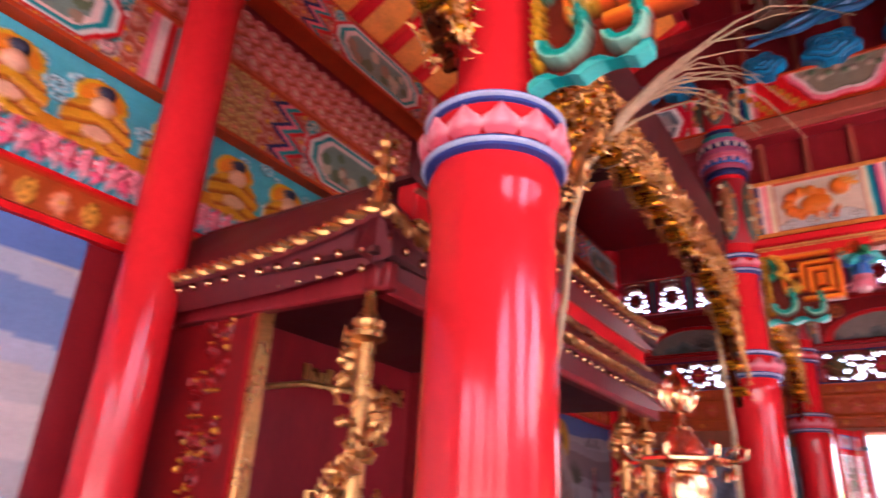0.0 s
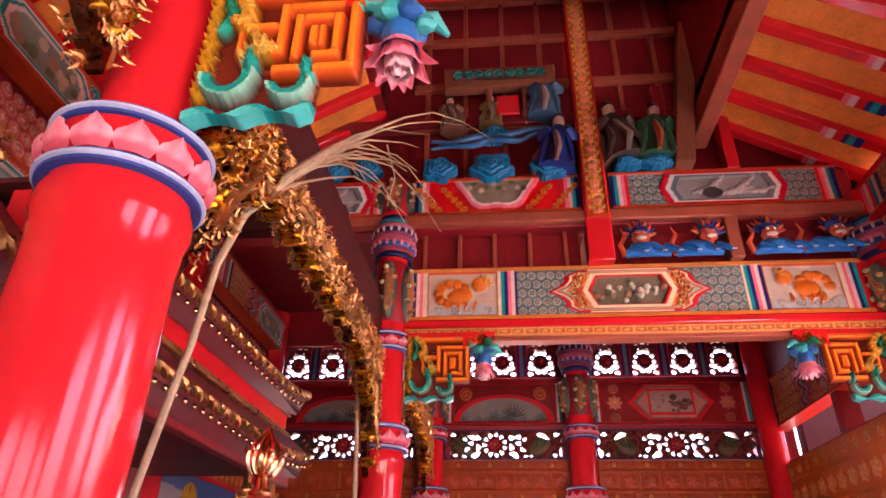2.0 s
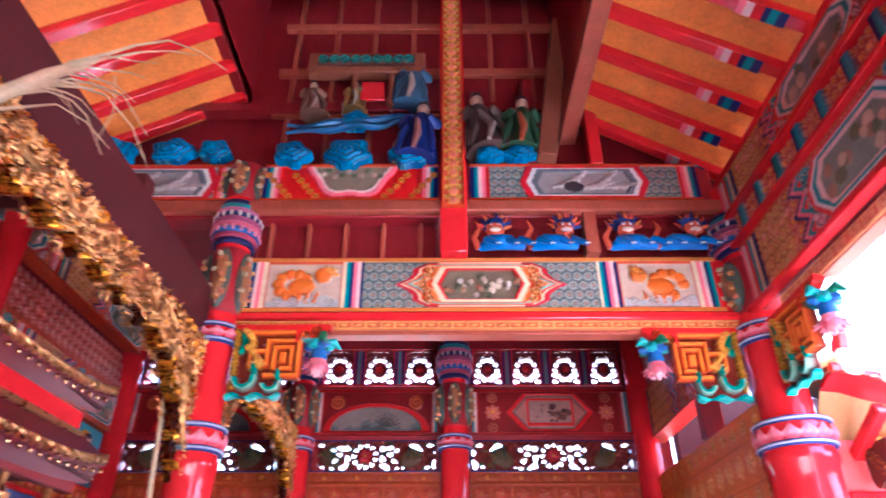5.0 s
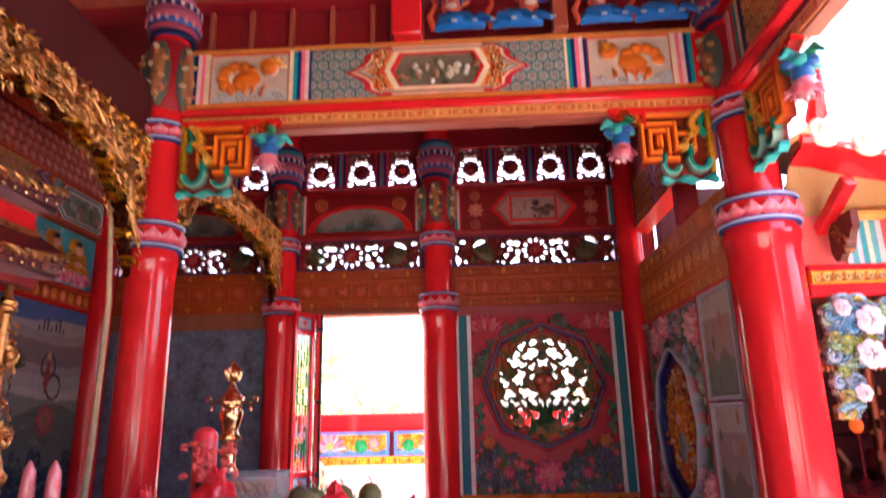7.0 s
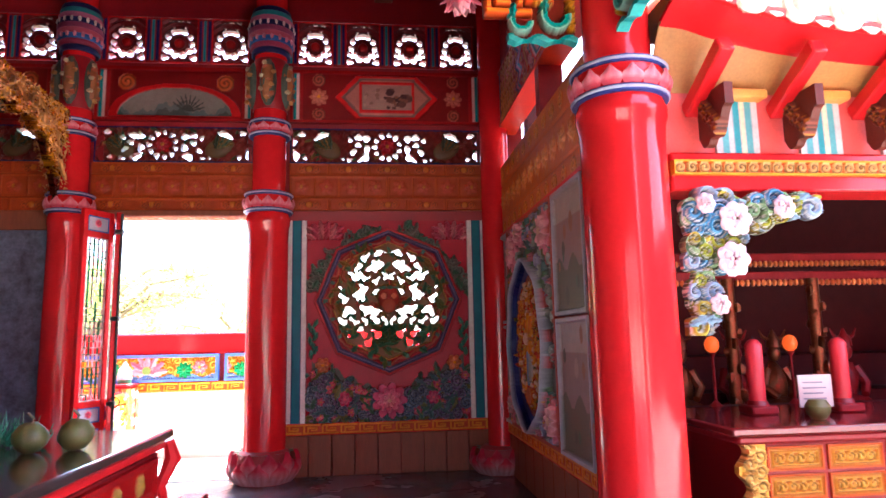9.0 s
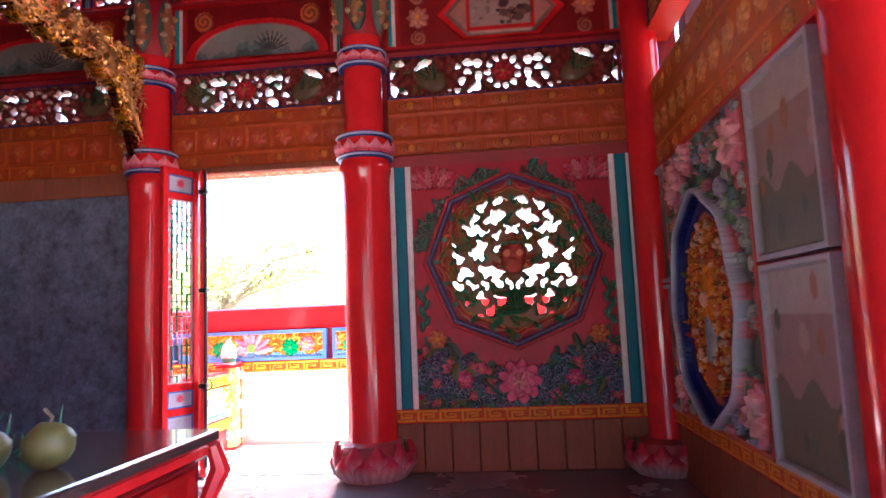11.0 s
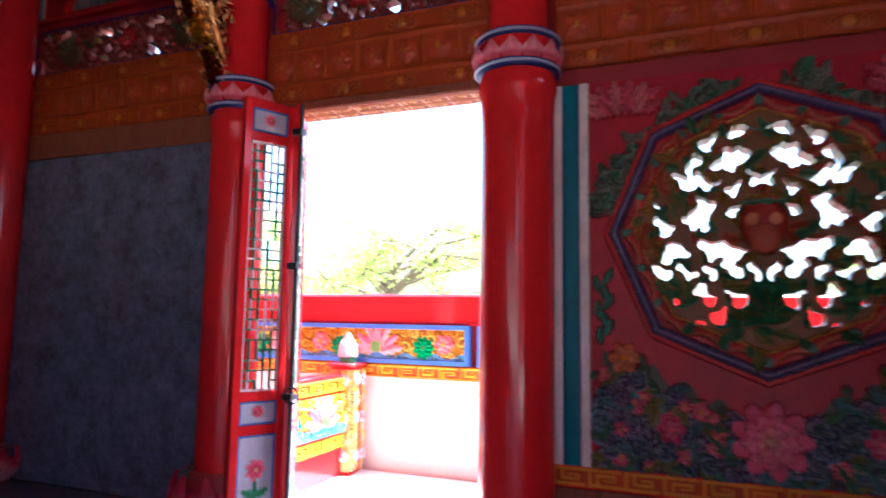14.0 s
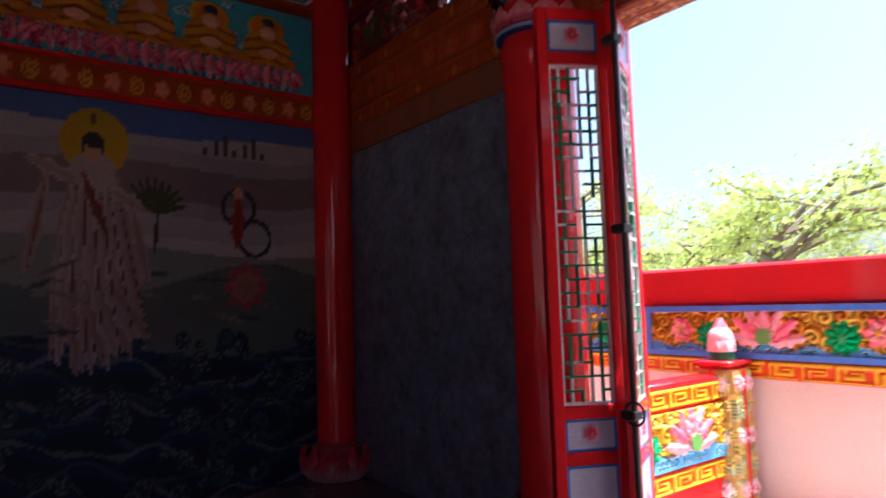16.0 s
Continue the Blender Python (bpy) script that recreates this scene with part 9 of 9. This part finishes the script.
for k, (y, z, d) in enumerate(((9.5, 0.5, 0.5), (9.9, 0.8, 0.5), (10.3, 1.1, 0.6))):
    part("shelf_step", Solid().box(4.1, 9.0, y, y + d, 0, z, 0.01), SHADEDRED, sv)
for z in (1.72, 1.9):
    q = Solid()
    for k in range(100):
        q.lump((4.15 + k * 0.048, 9.62 + (z - 1.7), z), (0.022, 0.02, 0.03), 6, 4)
    part("gilt_fringe", q, ORANGEGILT, sv, "orange gilt fringe")
    part("canopy_board", Solid().box(4.1, 9.0, 9.64 + (z - 1.7), 9.7 + (z - 1.7), z, z + 0.1, 0.01), DARKRED, sv)
for x in (4.2, 5.0, 5.75, 6.6):
    q = Solid().lathe(x, 9.6, [(0.06, 0.5), (0.05, 1.0), (0.05, 1.75)], 12)
    for j in range(16):
        q.lump((x + 0.05 * math.cos(j * 1.9), 9.58 + 0.05 * math.sin(j * 1.9), 0.6 + j * 0.07), (0.035, 0.035, 0.045), 6, 4, rough=0.6, seed=j)
    part("gilt_pillar", q, DARKGILT, sv, "gilded carved pillar")
for k, x in enumerate((4.62, 5.1, 5.45, 6.1, 6.9)):
    q = Solid().lathe(x, 9.75, [(0.15, 0.5), (0.16, 0.54), (0.13, 0.58), (0.14, 0.62)], 18)
    q.lump((x, 9.7, 0.69), (0.16, 0.12, 0.08), 16, 10, rough=0.35, seed=k)
    q.lump((x, 9.77, 0.87), (0.1, 0.08, 0.19), 14, 10, rough=0.25, seed=k + 4)
    for sgn in (-1, 1):
        q.tube([(x + sgn * 0.08, 9.76, 1.0), (x + sgn * 0.14, 9.72, 0.86), (x + sgn * 0.06, 9.64, 0.78)], [0.045, 0.042, 0.03], 8)
        q.tube([(x + sgn * 0.03, 9.74, 1.24), (x + sgn * 0.09, 9.75, 1.27), (x + sgn * 0.12, 9.75, 1.33)], [0.02, 0.015, 0.005], 6)
    q.lump((x, 9.75, 1.13), (0.055, 0.055, 0.07), 12, 8).lathe(x, 9.75, [(0.062, 1.18), (0.055, 1.24), (0.03, 1.28), (0.01, 1.33)], 12)
    q.obj("altar_statue", DARKRED if k % 2 else DARKGILT, None, "dark gilded seated altar statue", "statue", "altar statues")
for x in (4.66, 5.3):
    lp = thing("altar_lamp", "orange glass globe lamp on a slim stand", "lamp", "altar lamps")
    part("globe", Solid().lump((x, 9.3, 1.22), (0.055, 0.055, 0.065), 14, 10), LAMPGLOW, lp, "glowing orange glass globe")
    part("stand", Solid().lathe(x, 9.3, [(0.05, 0.76), (0.012, 0.8), (0.01, 1.12), (0.03, 1.16)], 12), DARKRED, lp)
part("lamp_table", Solid().box(4.2, 8.5, 9.25, 9.4, 0.0, 0.76, 0.01), SHADEDRED, sv)

# upper part of the side wall
for y0, y1 in ((8.2, 9.4), (9.4, 11.2)):
    part("upper_post", Solid().box(RIGHT_X, RIGHT_X + 0.2, y0, y0 + 0.12, 3.1, 5.3), DEEPRED, ew, smooth=False)
brocade_beam(3.0, 0.6, 55).obj("painted_beam", facing_west(RIGHT_X, 11.2, 3.5), PAINT, ew, "red painted upper wall beam", thick=0.2)
part("upper_wall", Solid().box(RIGHT_X + 0.02, RIGHT_X + 0.25, 8.2, 11.4, 4.1, 5.4), DEEPRED, ew, smooth=False)


# ---- trees beyond the parapet ----
def tree(x, y, h, spread, seed, leaves, label):
    rs = np.random.RandomState(seed)
    t = thing("tree", label, "tree", "trees beyond the wall")
    tr = Solid().tube([(x, y, -0.5), (x + 0.1, y, h * 0.3), (x - 0.05, y + 0.1, h * 0.55), (x + 0.15, y, h * 0.85)], [0.22, 0.17, 0.12, 0.04], 10)
    ends = []
    for k in range(16):
        a, z0 = rs.uniform(0, 6.28), h * rs.uniform(0.3, 0.75)
        L = spread * rs.uniform(0.6, 1.0)
        p0 = Vector((x, y, z0))
        p1 = p0 + Vector((math.cos(a) * L * 0.5, math.sin(a) * L * 0.5, L * rs.uniform(0.1, 0.4)))
        p2 = p0 + Vector((math.cos(a + 0.3) * L, math.sin(a + 0.3) * L, L * rs.uniform(0.05, 0.5)))
        tr.tube([p0, p1, p2], [0.07, 0.04, 0.012], 6)
        for j in range(5):
            q = p1.lerp(p2, rs.rand())
            e = q + Vector((rs.uniform(-1, 1), rs.uniform(-1, 1), rs.uniform(-0.3, 0.5))) * spread * 0.3
            tr.tube([q, e], [0.02, 0.005], 5)
            ends.append((q, e))
    part("trunk", tr, BARK, t, "brown trunk and limbs")
    q = Solid()
    vs, fs = [], []
    for k in range(leaves):
        a, b = ends[rs.randint(len(ends))]
        c = a.lerp(b, rs.rand() * 1.15) + Vector(rs.normal(0, 0.16, 3))
        d = Vector(rs.normal(0, 1, 3))
        d.z *= 0.35
        d = d.normalized() * rs.uniform(0.06, 0.12)
        w = d.cross(Vector(rs.normal(0, 1, 3))).normalized() * d.length * 0.32
        n0 = len(vs)
        vs += [tuple(c), tuple(c + d * 0.5 + w), tuple(c + d), tuple(c + d * 0.5 - w)]
        fs.append((n0, n0 + 1, n0 + 2, n0 + 3))
    q.add(vs, fs)
    tagged(part("crown", q, LEAF, t, "sparse yellow-green leaves", smooth=False), kind="stuff")


tree(-4.2, 20.0, 3.0, 3.0, 1, 9000, "leafy tree with spreading branches behind the parapet")
tree(-1.9, 24.0, 2.4, 2.2, 2, 5000, "small leafy tree behind the parapet")
tree(-9.5, 20.0, 4.6, 2.8, 3, 8000, "tall leafy tree beside the temple")
tree(-7.6, 26.0, 3.6, 3.0, 8, 6000, "pale leafy tree further behind the parapet")
tree(7.5, 30.0, 4.0, 3.2, 4, 5000, "leafy tree far behind the parapet")
